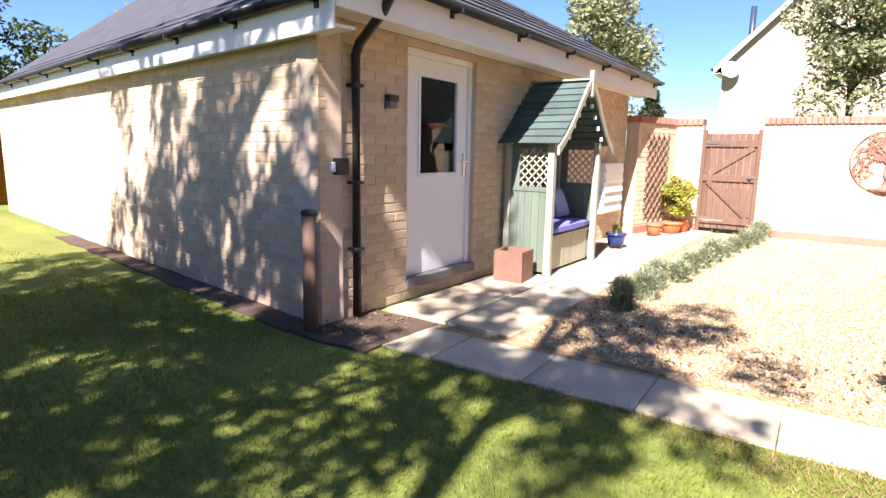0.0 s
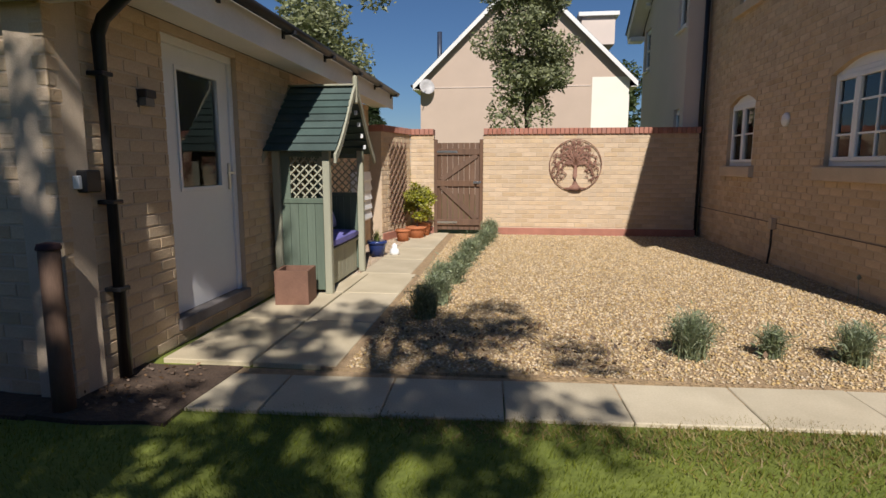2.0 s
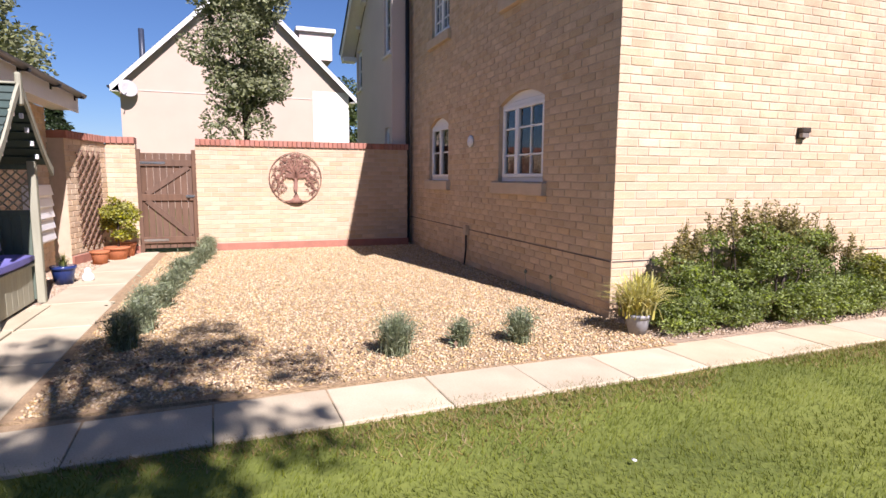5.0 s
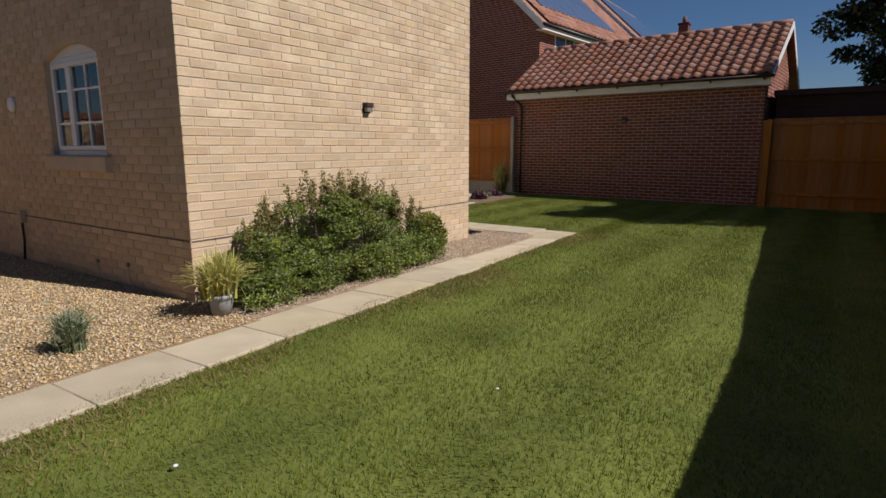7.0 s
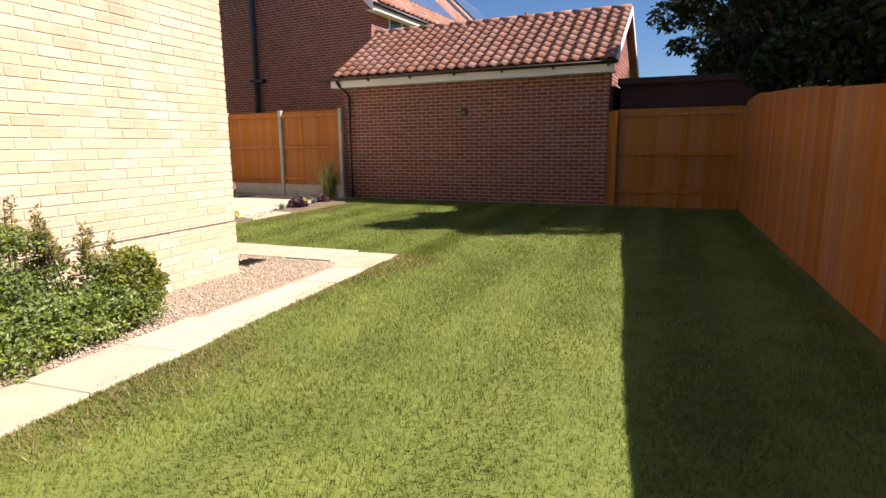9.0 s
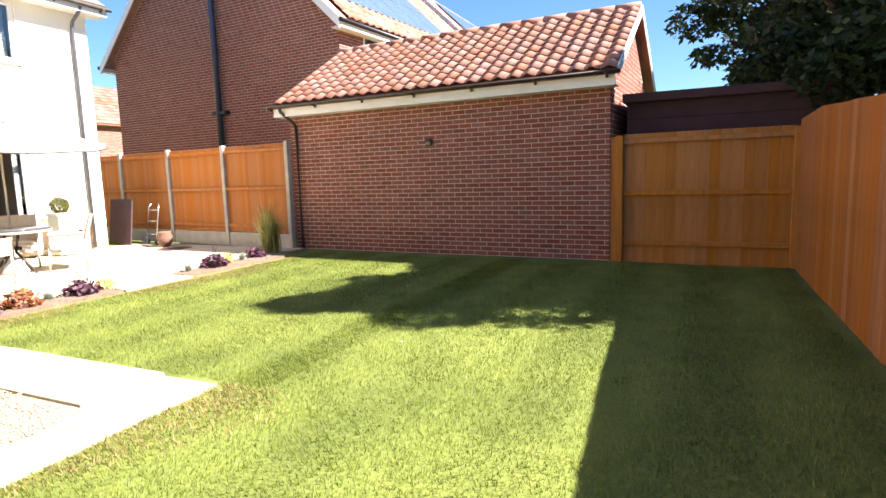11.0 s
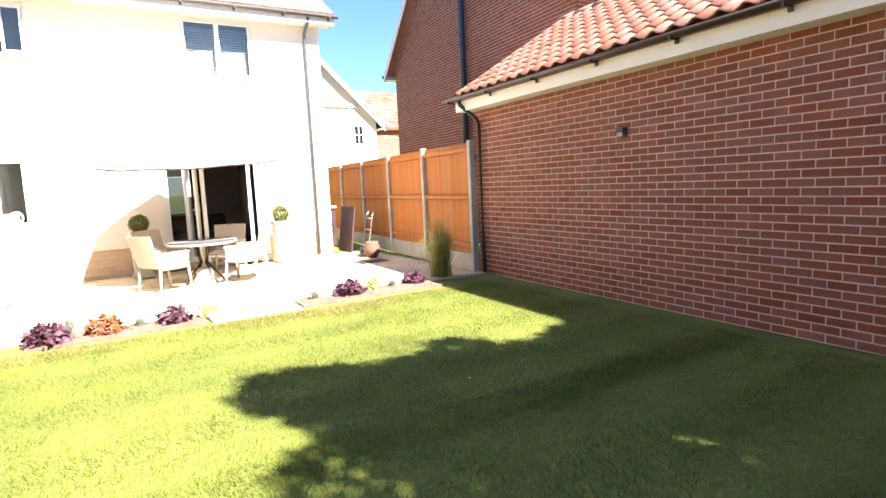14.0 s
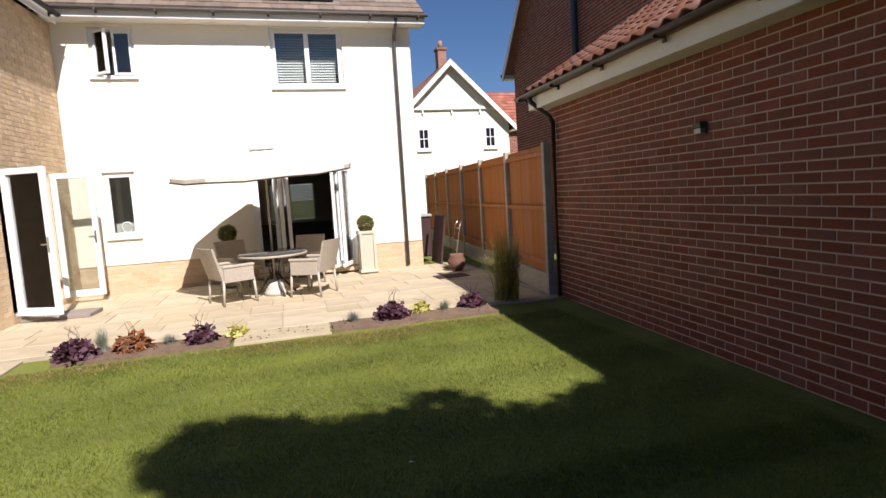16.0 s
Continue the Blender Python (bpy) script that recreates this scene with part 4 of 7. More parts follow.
def leaves(rng, pts, size, aspect=0.5, droop=0.0):
    """Pointed leaf quads with random turns at the given places."""
    n = len(pts)
    d = rng.normal(size=(n, 3))
    d[:, 2] = d[:, 2] * 0.6 - droop
    d /= np.linalg.norm(d, axis=1)[:, None]
    s = np.cross(d, rng.normal(size=(n, 3)))
    s /= np.linalg.norm(s, axis=1)[:, None]
    l = size * rng.uniform(0.6, 1.3, (n, 1))
    a = pts
    return np.stack([a, a + d * l * 0.5 + s * l * aspect * 0.5, a + d * l, a + d * l * 0.5 - s * l * aspect * 0.5], 1)


def blob_points(rng, blobs, n, shell=0.55):
    """Places in a set of ellipsoids (centre, radii), thicker towards their skin."""
    vol = np.array([b[1][0] * b[1][1] * b[1][2] for b in blobs]) ** 0.75
    k = rng.choice(len(blobs), n, p=vol / vol.sum())
    d = rng.normal(size=(n, 3))
    d /= np.linalg.norm(d, axis=1)[:, None]
    r = shell + (1 - shell) * rng.uniform(0, 1, (n, 1)) ** 0.7
    c, q = np.array([b[0] for b in blobs])[k], np.array([b[1] for b in blobs])[k]
    return c + d * r * q


def crown_blobs(rng, centre, radii, n, small=0.33, tall=0.75):
    d = rng.normal(size=(n, 3))
    d /= np.linalg.norm(d, axis=1)[:, None]
    r = rng.uniform(0.35, 0.95, (n, 1))
    c = np.array(centre) + d * r * np.array(radii)
    s = rng.uniform(0.6, 1.3, (n, 1)) * small * np.mean(radii)
    return [(a, (b[0], b[0], b[0] * tall)) for a, b in zip(c, s)]


def tree(name, x, y, h, radii, cz, seed, n, size, mat, label, blobs=30, small=0.33, limbs=7, trunk=0.16, droop=0.1, offset=(0, 0), tall=0.75):
    """A tapered trunk with limbs, and a crown of single leaves in uneven clumps."""
    rng = np.random.default_rng(seed)
    t = thing(name, Matrix.Translation((x, y, 0)), label, "tree")
    bl = crown_blobs(rng, (offset[0], offset[1], cz), radii, blobs, small, tall)
    bm = bmesh.new()
    tube(bm, [(0, 0, -0.05), (0.04, 0.02, h * 0.25), (-0.03, 0.05, h * 0.55), (offset[0] * 0.6, offset[1] * 0.6, h * 0.9)], [trunk, trunk * 0.8, trunk * 0.55, trunk * 0.15], 9)
    part("trunk", bm, BARK, t)
    for k in range(limbs):
        c = bl[k][0]
        z = min(h * 0.75, max(h * 0.2, c[2] - 0.8))
        bm = tube(bmesh.new(), [(0, 0, z), tuple(np.array((0, 0, z)) * 0.5 + c * 0.5 + np.array((0, 0, 0.15))), tuple(c)], [trunk * 0.45, trunk * 0.3, trunk * 0.08], 6)
        part("limb", bm, BARK, t)
    pts = blob_points(rng, bl, n)
    fast_mesh("crown", leaves(rng, pts, size, 0.5, droop).reshape(-1, 3), 4, mat, t)
    return t


# trees that shade the lawn from beyond the south fence
tree("tree", -3.2, -4.4, 11.0, (3.6, 1.7, 3.9), 7.2, 3, 21000, 0.14, LEAF_TREE, "tall leafy tree behind the garden fence", 135, 0.085, 14, 0.2, 0.9, (0, 0), 1.9)
tree("tree", -0.1, -4.2, 9.4, (1.5, 1.0, 2.0), 7.7, 13, 3400, 0.14, LEAF_TREE, "leafy garden tree leaning over the fence", 34, 0.17, 9, 0.14, 0.8, (0, 0), 1.5)
# added out of view, to fill in leaf shade on the west lawn
tree("tree", -2.6, -3.6, 6.2, (2.5, 1.1, 1.3), 4.9, 23, 6200, 0.14, LEAF_TREE, "unseen low spreading tree added to shade the lawn", 85, 0.12, 9, 0.12, 0.6, (0, 0), 1.2)
tree("tree", 15.5, -2.1, 6.2, (2.0, 1.35, 2.0), 3.7, 5, 26000, 0.13, LEAF_DARK, "dense dark tree over the fence corner", 60, 0.28, 9, 0.2, 0.3)
tree("tree", 19.8, -1.4, 8.4, (2.3, 2.1, 2.9), 5.2, 15, 17000, 0.17, LEAF_DARK, "dark open-crowned tree beyond the timber shed", 70, 0.2, 12, 0.2, 0.4)
tree("tree", 13.5, -3.4, 7.2, (1.75, 1.3, 2.6), 4.0, 6, 30000, 0.15, LEAF_DARK, "dense dark tree behind the south fence", 34, 0.36, 9, 0.2, 0.3)
tree("tree", 14.3, -3.9, 7.8, (1.4, 0.9, 1.35), 6.8, 22, 20000, 0.14, LEAF_DARK, "dark leafy tree behind the fence corner", 16, 0.4, 6, 0.14, 0.3)
# crown out of view, added to fill the shadow before the garage
tree("tree", 13.2, -4.3, 8.0, (1.5, 0.9, 1.1), 7.2, 21, 14000, 0.14, LEAF_DARK, "unseen dark tree added to shade the lawn", 18, 0.4, 7, 0.16, 0.3, (-0.5, 0.5))
hedge = thing("hedge", Matrix.Translation((0, 0, 0)), "tall dark evergreen hedge beyond the south fence", "hedge")
rng = np.random.default_rng(55)
hb = [((x + rng.uniform(-0.4, 0.4), rng.uniform(-6.6, -5.4), z + rng.uniform(-0.3, 0.3)), (0.95, 0.8, 0.75)) for x in np.arange(6, 27, 0.9) for z in (0.8, 1.9, 3.0, 4.0)]
fast_mesh("foliage", leaves(rng, blob_points(rng, hb, 34000, 0.6), 0.2, 0.55).reshape(-1, 3), 4, LEAF_DARK, hedge)
# near-black block painted as the shade deep in the foliage
part("hedge_core", boxes(((5.6, -6.3, 0), (26.8, -5.7, 4.2)), bevel=0.2), DARK, hedge)
# trees behind the outbuilding and the houses
tree("tree", -6.6, 17.5, 7.5, (2.0, 1.8, 2.8), 5.0, 7, 12000, 0.17, LEAF_PALE, "tall pale-leaved tree behind the outbuilding", 34, 0.33)
tree("tree", -18.0, 12.0, 8.0, (4.5, 2.5, 3.2), 4.6, 8, 16000, 0.22, LEAF_BUSH, "broad green tree beyond the lawn", 36, 0.32)
tree("tree", -24.0, 6.0, 7.0, (3.0, 3.0, 3.0), 4.2, 9, 9000, 0.22, LEAF_TREE, "green tree beyond the far fence", 26, 0.34)
tree("tree", -13.0, 15.0, 9.5, (4.0, 2.5, 3.4), 6.2, 10, 16000, 0.2, LEAF_DARK, "tall dark tree behind the outbuilding", 34, 0.33, droop=0.6)
tree("tree", -0.48, 17.0, 7.6, (1.4, 1.2, 3.5), 4.9, 11, 21000, 0.13, LEAF_PALE, "slender upright birch-like tree before the gable", 85, 0.25, 9, 0.12)
tree("tree", 5.8, 40.0, 8.0, (2.5, 2.5, 3.5), 5.0, 12, 6000, 0.3, LEAF_TREE, "distant green tree between the houses", 24, 0.34)
# a dark conifer peeping over the wall
con = thing("conifer", Matrix.Translation((-4.55, 15.0, 0)), "dark green conifer behind the garden wall", "tree")
rng = np.random.default_rng(4)
part("trunk", tube(bmesh.new(), [(0, 0, 0), (0, 0, 3.0)], [0.1, 0.02], 8), BARK, con)
z = rng.uniform(0.3, 2.95, 7000)
r = (3.1 - z) * 0.42 * rng.uniform(0.5, 1.0, 7000) * (0.8 + 0.2 * np.sin(z * 14))
a = rng.uniform(0, math.tau, 7000)
fast_mesh("crown", leaves(rng, np.stack([r * np.cos(a), r * np.sin(a), z], 1), 0.13, 0.3, 0.5).reshape(-1, 3), 4, LEAF_DARK, con)


def tuft(name, x, y, h, spread, n, mat, label, category, seed, width=0.008, curl=0.5, group="", z=0.01):
    """Arching blades from one root."""
    rng = np.random.default_rng(seed)
    t = thing(name, Matrix.Translation((x, y, z)), label, category, group)
    fast_mesh("foliage", blades(rng, np.zeros((n, 2)) + rng.normal(0, spread * 0.12, (n, 2)), h, spread, width, curl).reshape(-1, 3), 4, mat, t)
    return t


def blades(rng, roots, h, spread, width, curl):
    n = len(roots)
    a = rng.uniform(0, math.tau, n)
    lean = rng.uniform(0.1, 1.0, n) * spread
    hh = h * rng.uniform(0.6, 1.05, n)
    out = []
    d = np.stack([np.cos(a), np.sin(a)], 1)
    s = np.stack([-d[:, 1], d[:, 0]], 1)
    for k in range(4):
        f0, f1 = k / 4, (k + 1) / 4
        def at(f):
            c = roots + d * (lean * f ** 1.6)[:, None]
            zz = hh * (f - curl * (lean / max(spread, 1e-6)) * f ** 3 * 0.6)
            return c, zz
        (c0, z0), (c1, z1) = at(f0), at(f1)
        w0, w1 = width * (1 - f0 * 0.8), width * (1 - f1 * 0.8)
        quad = np.stack([np.c_[c0 - s * w0, z0], np.c_[c0 + s * w0, z0], np.c_[c1 + s * w1, z1], np.c_[c1 - s * w1, z1]], 1)
        out.append(quad)
    return np.concatenate(out)


def lavender(x, y, r, h, seed, label, group):
    rng = np.random.default_rng(seed)
    t = thing("lavender", Matrix.Translation((x, y, 0.01)), label, "shrub", group)
    n = int(900 * r / 0.16)
    roots = rng.normal(0, r * 0.24, (n, 2))
    fast_mesh("foliage", blades(rng, roots, h, r * 1.35, 0.0035, 0.4).reshape(-1, 3), 4, LEAF_LAV, t)
    pts = rng.normal(0, 1, (int(n * 0.9), 3)) * np.array((r * 0.42, r * 0.42, h * 0.22)) + np.array((0, 0, h * 0.45))
    pts[:, 2] = np.abs(pts[:, 2])
    fast_mesh("leaves", leaves(rng, pts, 0.05, 0.22, -0.6).reshape(-1, 3), 4, LEAF_LAV, t)
    return t


rng_p = random.Random(5)
for k in range(13):
    f = k / 12
    lavender(-1.60 + 0.36 * f + rng_p.uniform(-0.04, 0.04), 4.45 + 5.7 * f, rng_p.uniform(0.105, 0.14), rng_p.uniform(0.25, 0.34), 100 + k, "low grey-green lavender clump edging the gravel", "lavender edging")
for x, y, r in ((0.28, 3.70, 0.15), (0.80, 3.75, 0.085), (1.27, 3.69, 0.125)):
    lavender(x, y, r, 0.10 + r * 1.5, int(x * 50) + 200, "small grey-green lavender planted in the gravel", "lavender in gravel")
for x, y in ((2.20, 5.35), (2.28, 4.95)):
    t = thing("seed_stalk", Matrix.Translation((x, y, 0.0)), "thin dry flower stalk in the gravel", "plant", "dry stalks")
    part("stem", tube(bmesh.new(), [(0, 0, 0), (0.01, 0, 0.12), (0.0, 0.01, 0.25)], 0.004, 5), LEAF_GREY, t)
    part("head", lathe(bmesh.new(), [(0.003, 0), (0.018, 0.012), (0.02, 0.03), (0.004, 0.05)], 8, 0.24), LEAF_GREY, t)

# the spreading evergreen before the brick wall
LEAF_HOLLY = leaf_material("evergreen_leaf", (0.105, 0.16, 0.030), (0.33, 0.39, 0.095), 0.4)
bush = thing("bush", Matrix.Translation((3.9, 3.70, 0.01)), "wide dark green evergreen bush against the brick wall", "bush")
rng = np.random.default_rng(31)
def bush_top(x):
    return float(np.interp(x, (-1.40, -1.15, -0.95, -0.5, 0.1, 0.45, 0.8, 1.15, 1.45), (0.30, 0.62, 0.76, 0.92, 0.90, 0.80, 0.68, 0.46, 0.28)))
bl = []
for k in range(150):
    x = rng.uniform(-1.36, 1.40)
    top = bush_top(x)
    z = top * rng.uniform(0.10, 0.93)
    half = 0.28 * math.sqrt(max(0.05, 1 - (z / (top + 0.08)) ** 2))
    bl.append(((x, rng.uniform(-half, half), z), (0.17, 0.11, 0.065)))
for k in range(70):
    x = rng.uniform(-1.32, 1.3)
    bl.append(((x, rng.uniform(-0.34, -0.08) * (1 - 0.4 * abs(x / 1.4) ** 3), rng.uniform(0.05, 0.32) * min(1.0, bush_top(x) / 0.6)), (0.15, 0.10, 0.07)))
shoots = []
for k in range(46):
    x = rng.uniform(-1.25, 1.15)
    z = bush_top(x)
    lean = rng.uniform(-0.16, 0.10)
    y = rng.uniform(-0.12, 0.15)
    rise = rng.uniform(0.04, 0.17)
    shoots.append(((x, y, z * 0.45), (x + lean * 0.4, y, z * 0.8), (x + lean, y, z + rise)))
    for j in range(5):
        f = j / 4
        bl.append(((x + lean * (0.3 + 0.7 * f), y, z * 0.86 + (rise + z * 0.12) * f), (0.055 - 0.035 * f, 0.055 - 0.03 * f, 0.05)))
for k in range(0, 46, 2):
    part("stem", tube(bmesh.new(), [(shoots[k][0][0] * 0.6, 0, 0), *shoots[k]], [0.012, 0.008, 0.005, 0.002], 5), BARK, bush)
fast_mesh("foliage", leaves(rng, blob_points(rng, bl[:220], 62000, 0.55), 0.031, 0.5, -0.1).reshape(-1, 3), 4, LEAF_HOLLY, bush)
fast_mesh("young_growth", leaves(rng, blob_points(rng, bl[220:], 9500, 0.3), 0.032, 0.45, -0.5).reshape(-1, 3), 4, leaf_material("bronze_shoot_leaf", (0.17, 0.145, 0.04), (0.40, 0.35, 0.13)), bush, "bronze-tipped young shoots")
rb = [((1.22, -0.05, 0.28), (0.24, 0.22, 0.24)), ((1.3, 0.0, 0.42), (0.16, 0.16, 0.14))]
yb = thing("box_shrub", Matrix.Translation((3.86, 3.66, 0.01)), "rounded yellow-green clipped shrub beside the bush", "bush")
fast_mesh("foliage", leaves(rng, blob_points(rng, rb, 4200, 0.6), 0.036, 0.6, 0).reshape(-1, 3), 4, leaf_material("olive_leaf", (0.16, 0.18, 0.025), (0.36, 0.36, 0.07)), yb)
part("stem", tube(bmesh.new(), [(1.22, 0, 0), (1.24, 0, 0.3)], 0.015, 6), BARK, yb)


def pot(name, x, y, r, h, mat, label, group="", rim=True, z=0.012):
    t = thing(name, Matrix.Translation((x, y, z)), label, "plant pot", group)
    part("pot_body", lathe(bmesh.new(), [(r * 0.72, 0), (r * 0.95, h * 0.8), (r, h), (r * 0.9, h), (r * 0.85, h * 0.86), (0.01, h * 0.85)], 24), mat, t)
    if rim:
        part("rim", lathe(bmesh.new(), [(r * 0.98, h * 0.82), (r * 1.07, h * 0.83), (r * 1.07, h), (r * 0.99, h)], 24), mat, t)
    part("compost", lathe(bmesh.new(), [(r * 0.84, h * 0.86), (r * 0.84, h * 0.9), (0.01, h * 0.91)], 16), SOIL, t)
    return t


GALV = material("grey_pot", (0.34, 0.34, 0.34), 0.6, 6, 0.2, 60, 0.2, 0.002)
TERRA = material("terracotta", (0.48, 0.17, 0.07), 0.85, 6, 0.25, 60, 0.3, 0.003)
BLUEGLAZE = material("blue_glaze", (0.025, 0.045, 0.16), 0.2, 6, 0.3, 60, 0.1, 0.002)
pot("plant_pot", 2.32, 3.61, 0.10, 0.17, GALV, "grey pot holding yellow-green ornamental grass")
tuft("ornamental_grass", 2.32, 3.61, 0.42, 0.34, 520, LEAF_YEL, "spiky yellow-green grass growing in a grey pot", "plant", 40, 0.010, 0.75, z=0.15)
pot("plant_pot", -2.66, 9.15, 0.12, 0.2, TERRA, "terracotta pot on the gravel by the wall", "terracotta pots")
pot("plant_pot", -2.52, 9.62, 0.17, 0.2, TERRA, "wide terracotta pot with a yellow-green shrub", "terracotta pots")
pot("plant_pot", -2.44, 9.98, 0.13, 0.22, TERRA, "terracotta pot standing near the gate", "terracotta pots")
shr = thing("potted_shrub", Matrix.Translation((-2.5, 9.75, 0.2)), "bushy yellow-green shrub growing in a terracotta pot", "shrub")
rng = np.random.default_rng(44)
sb = crown_blobs(rng, (0, 0, 0.40), (0.28, 0.24, 0.42), 22, 0.36)
part("stem", tube(bmesh.new(), [(0, -0.12, 0), (0, -0.05, 0.3), (0.02, 0, 0.6)], [0.018, 0.014, 0.005], 6), BARK, shr)
fast_mesh("foliage", leaves(rng, blob_points(rng, sb, 5000), 0.055, 0.5).reshape(-1, 3), 4, leaf_material("lime_leaf", (0.27, 0.30, 0.04), (0.50, 0.47, 0.09)), shr)
pot("plant_pot", -2.72, 7.55, 0.13, 0.22, BLUEGLAZE, "glazed dark blue pot beside the arbour")
tuft("pot_plant", -2.72, 7.55, 0.22, 0.12, 120, LEAF_BUSH, "small green plant in the blue pot", "plant", 41, 0.006, 0.6, z=0.19)
orn = thing("ornament", Matrix.Translation((-2.50, 7.68, 0.012)), "small white stone ornament beside the blue pot", "ornament")
part("body", lathe(bmesh.new(), [(0.05, 0), (0.07, 0.03), (0.06, 0.08), (0.035, 0.11), (0.04, 0.14), (0.01, 0.17)], 14), WHITE, orn)

# flower bed along the patio
def heuchera(x, y, r, mat, label, seed, group="bedding plants"):
    rng = np.random.default_rng(seed)
    t = thing("bedding_plant", Matrix.Translation((x, y, 0.02)), label, "plant", group)
    n = int(420 * (r / 0.2) ** 2)
    d = rng.normal(size=(n, 3))
    d[:, 2] = np.abs(d[:, 2]) * 0.9
    d /= np.linalg.norm(d, axis=1)[:, None]
    pts = d * np.array((r, r, r * 0.95)) * rng.uniform(0.55, 1.0, (n, 1))
    fast_mesh("foliage", leaves(rng, pts, 0.075, 0.85, 0.1).reshape(-1, 3), 4, mat, t)
    for k in range(4):
        part("stem", tube(bmesh.new(), [(0, 0, 0), (rng.uniform(-0.06, 0.06), 0, r * 1.2), (rng.uniform(-0.12, 0.12), rng.uniform(-0.05, 0.05), r * 1.7)], 0.003, 4), mat, t)
for i, (x, y, r, m_, lb) in enumerate(((8.72, 7.08, 0.21, LEAF_PUR, "dark purple leafy plant at the bed's end"), (9.26, 7.2, 0.19, LEAF_ORA, "orange-brown leafy plant in the flower bed"), (9.98, 7.2, 0.19, LEAF_PUR, "purple leafy plant in the flower bed"),
                                       (12.25, 7.25, 0.21, LEAF_PUR, "purple leafy plant in the flower bed"), (13.38, 7.4, 0.17, LEAF_PUR, "purple leafy plant by the tall grass"))):
    heuchera(x, y, r, m_, lb, 60 + i)
for i, (x, y) in enumerate(((10.36, 7.28), (12.68, 7.4))):
    heuchera(x, y, 0.11, LEAF_YEL, "low bright yellow plant in the flower bed", 70 + i)
for i, (x, y, h) in enumerate(((8.92, 7.3, 0.32), (9.62, 7.3, 0.14), (11.76, 7.3, 0.17), (12.98, 7.35, 0.17))):
    tuft("fescue", x, y, h, 0.16, 260, LEAF_GREY, "tuft of fine grey-green fescue grass", "plant", 80 + i, 0.003, 0.8, "fescue tufts")
tuft("tall_grass", 13.95, 7.55, 1.15, 0.55, 420, leaf_material("reed_leaf", (0.24, 0.25, 0.06), (0.50, 0.46, 0.16)), "tall arching ornamental grass by the fence", "plant", 90, 0.008, 0.9)


# ---- lawn blades and gravel stones ----
rng = np.random.default_rng(77)
def scatter(rects, density):
    out = []
    for x0, x1, y0, y1 in rects:
        n = int((x1 - x0) * (y1 - y0) * density)
        out.append(np.c_[rng.uniform(x0, x1, n), rng.uniform(y0, y1, n)])
    return np.concatenate(out)
p = scatter([(-6, 14.25, -1.15, 3.0), (8.22, 14.3, 2.6, 6.8)], 3800)
p = np.concatenate([p, scatter([(-12.5, -6, -1.15, 3.6)], 900), scatter([(-6, -3.2, 3.0, 3.1)], 2600)])
edge = 2.70 + 0.036 * p[:, 0] + 0.05 * np.sin(p[:, 0] * 2.3) + 0.04 * np.sin(p[:, 0] * 6.1)
keep = ~((p[:, 0] < 8.2) & (p[:, 1] > edge)) & ~((p[:, 0] < -2.6) & (p[:, 1] > 2.35 - 0.118 * (np.minimum(p[:, 0], -3.2) + 3.2))) & ~((p[:, 0] > 7.4) & (p[:, 0] < 8.2) & (p[:, 1] > 2.98))
bed_edge = 6.72 + 0.06 * np.sin(p[:, 0] * 3.1)
p = p[keep & (p[:, 1] < bed_edge)]
n = len(p)
a = rng.uniform(0, math.tau, n)
lean = np.where(np.floor((p[:, 1] - 1.04) / 0.475) % 2 == 0, 1.0, -1.0) * 0.010
tip = np.c_[p[:, 0] + rng.normal(0, 0.008, n) + lean, p[:, 1] + rng.normal(0, 0.008, n), rng.uniform(0.006, 0.024, n)]
w = 0.0028
l = np.c_[p[:, 0] - np.cos(a) * w, p[:, 1] - np.sin(a) * w, np.full(n, -0.012)]
r = np.c_[p[:, 0] + np.cos(a) * w, p[:, 1] + np.sin(a) * w, np.full(n, -0.012)]
grass = fast_mesh("grass", np.stack([l, r, tip], 1).reshape(-1, 3), 3, BLADE, None)
tagged(grass, "short mown green lawn grass with faint stripes", "grass", "", "stuff")
# worn, dry grass along the path's edge
dp = scatter([(-1.6, 8.2, 1.9, 3.0), (8.2, 13.6, 6.1, 6.8)], 3600)
lim = np.where(dp[:, 0] < 8.2, 2.735 + 0.036 * dp[:, 0] + 0.05 * np.sin(dp[:, 0] * 2.3) + 0.04 * np.sin(dp[:, 0] * 6.1), 6.76)
away = lim - dp[:, 1]
patch = 0.34 + 0.20 * np.sin(dp[:, 0] * 1.7 + 0.6) + 0.08 * np.sin(dp[:, 0] * 4.3)
dp = dp[(away > 0) & (away < np.maximum(patch, 0.05) * rng.uniform(0.3, 1.4, len(dp)))]
dn = len(dp)
da = rng.uniform(0, math.tau, dn)
dl = np.c_[np.cos(da), np.sin(da)] * 0.004
dt = np.c_[dp + rng.normal(0, 0.022, (dn, 2)), rng.uniform(0.008, 0.026, dn)]
dry = fast_mesh("dry_grass", np.stack([np.c_[dp - dl, np.full(dn, -0.01)], np.c_[dp + dl, np.full(dn, -0.01)], dt], 1).reshape(-1, 3), 3, leaf_material("dry_blade", (0.26, 0.19, 0.06), (0.40, 0.31, 0.12), 0.2), None)
tagged(dry, "dry yellowed grass along the worn lawn edge", "grass", "", "stuff")
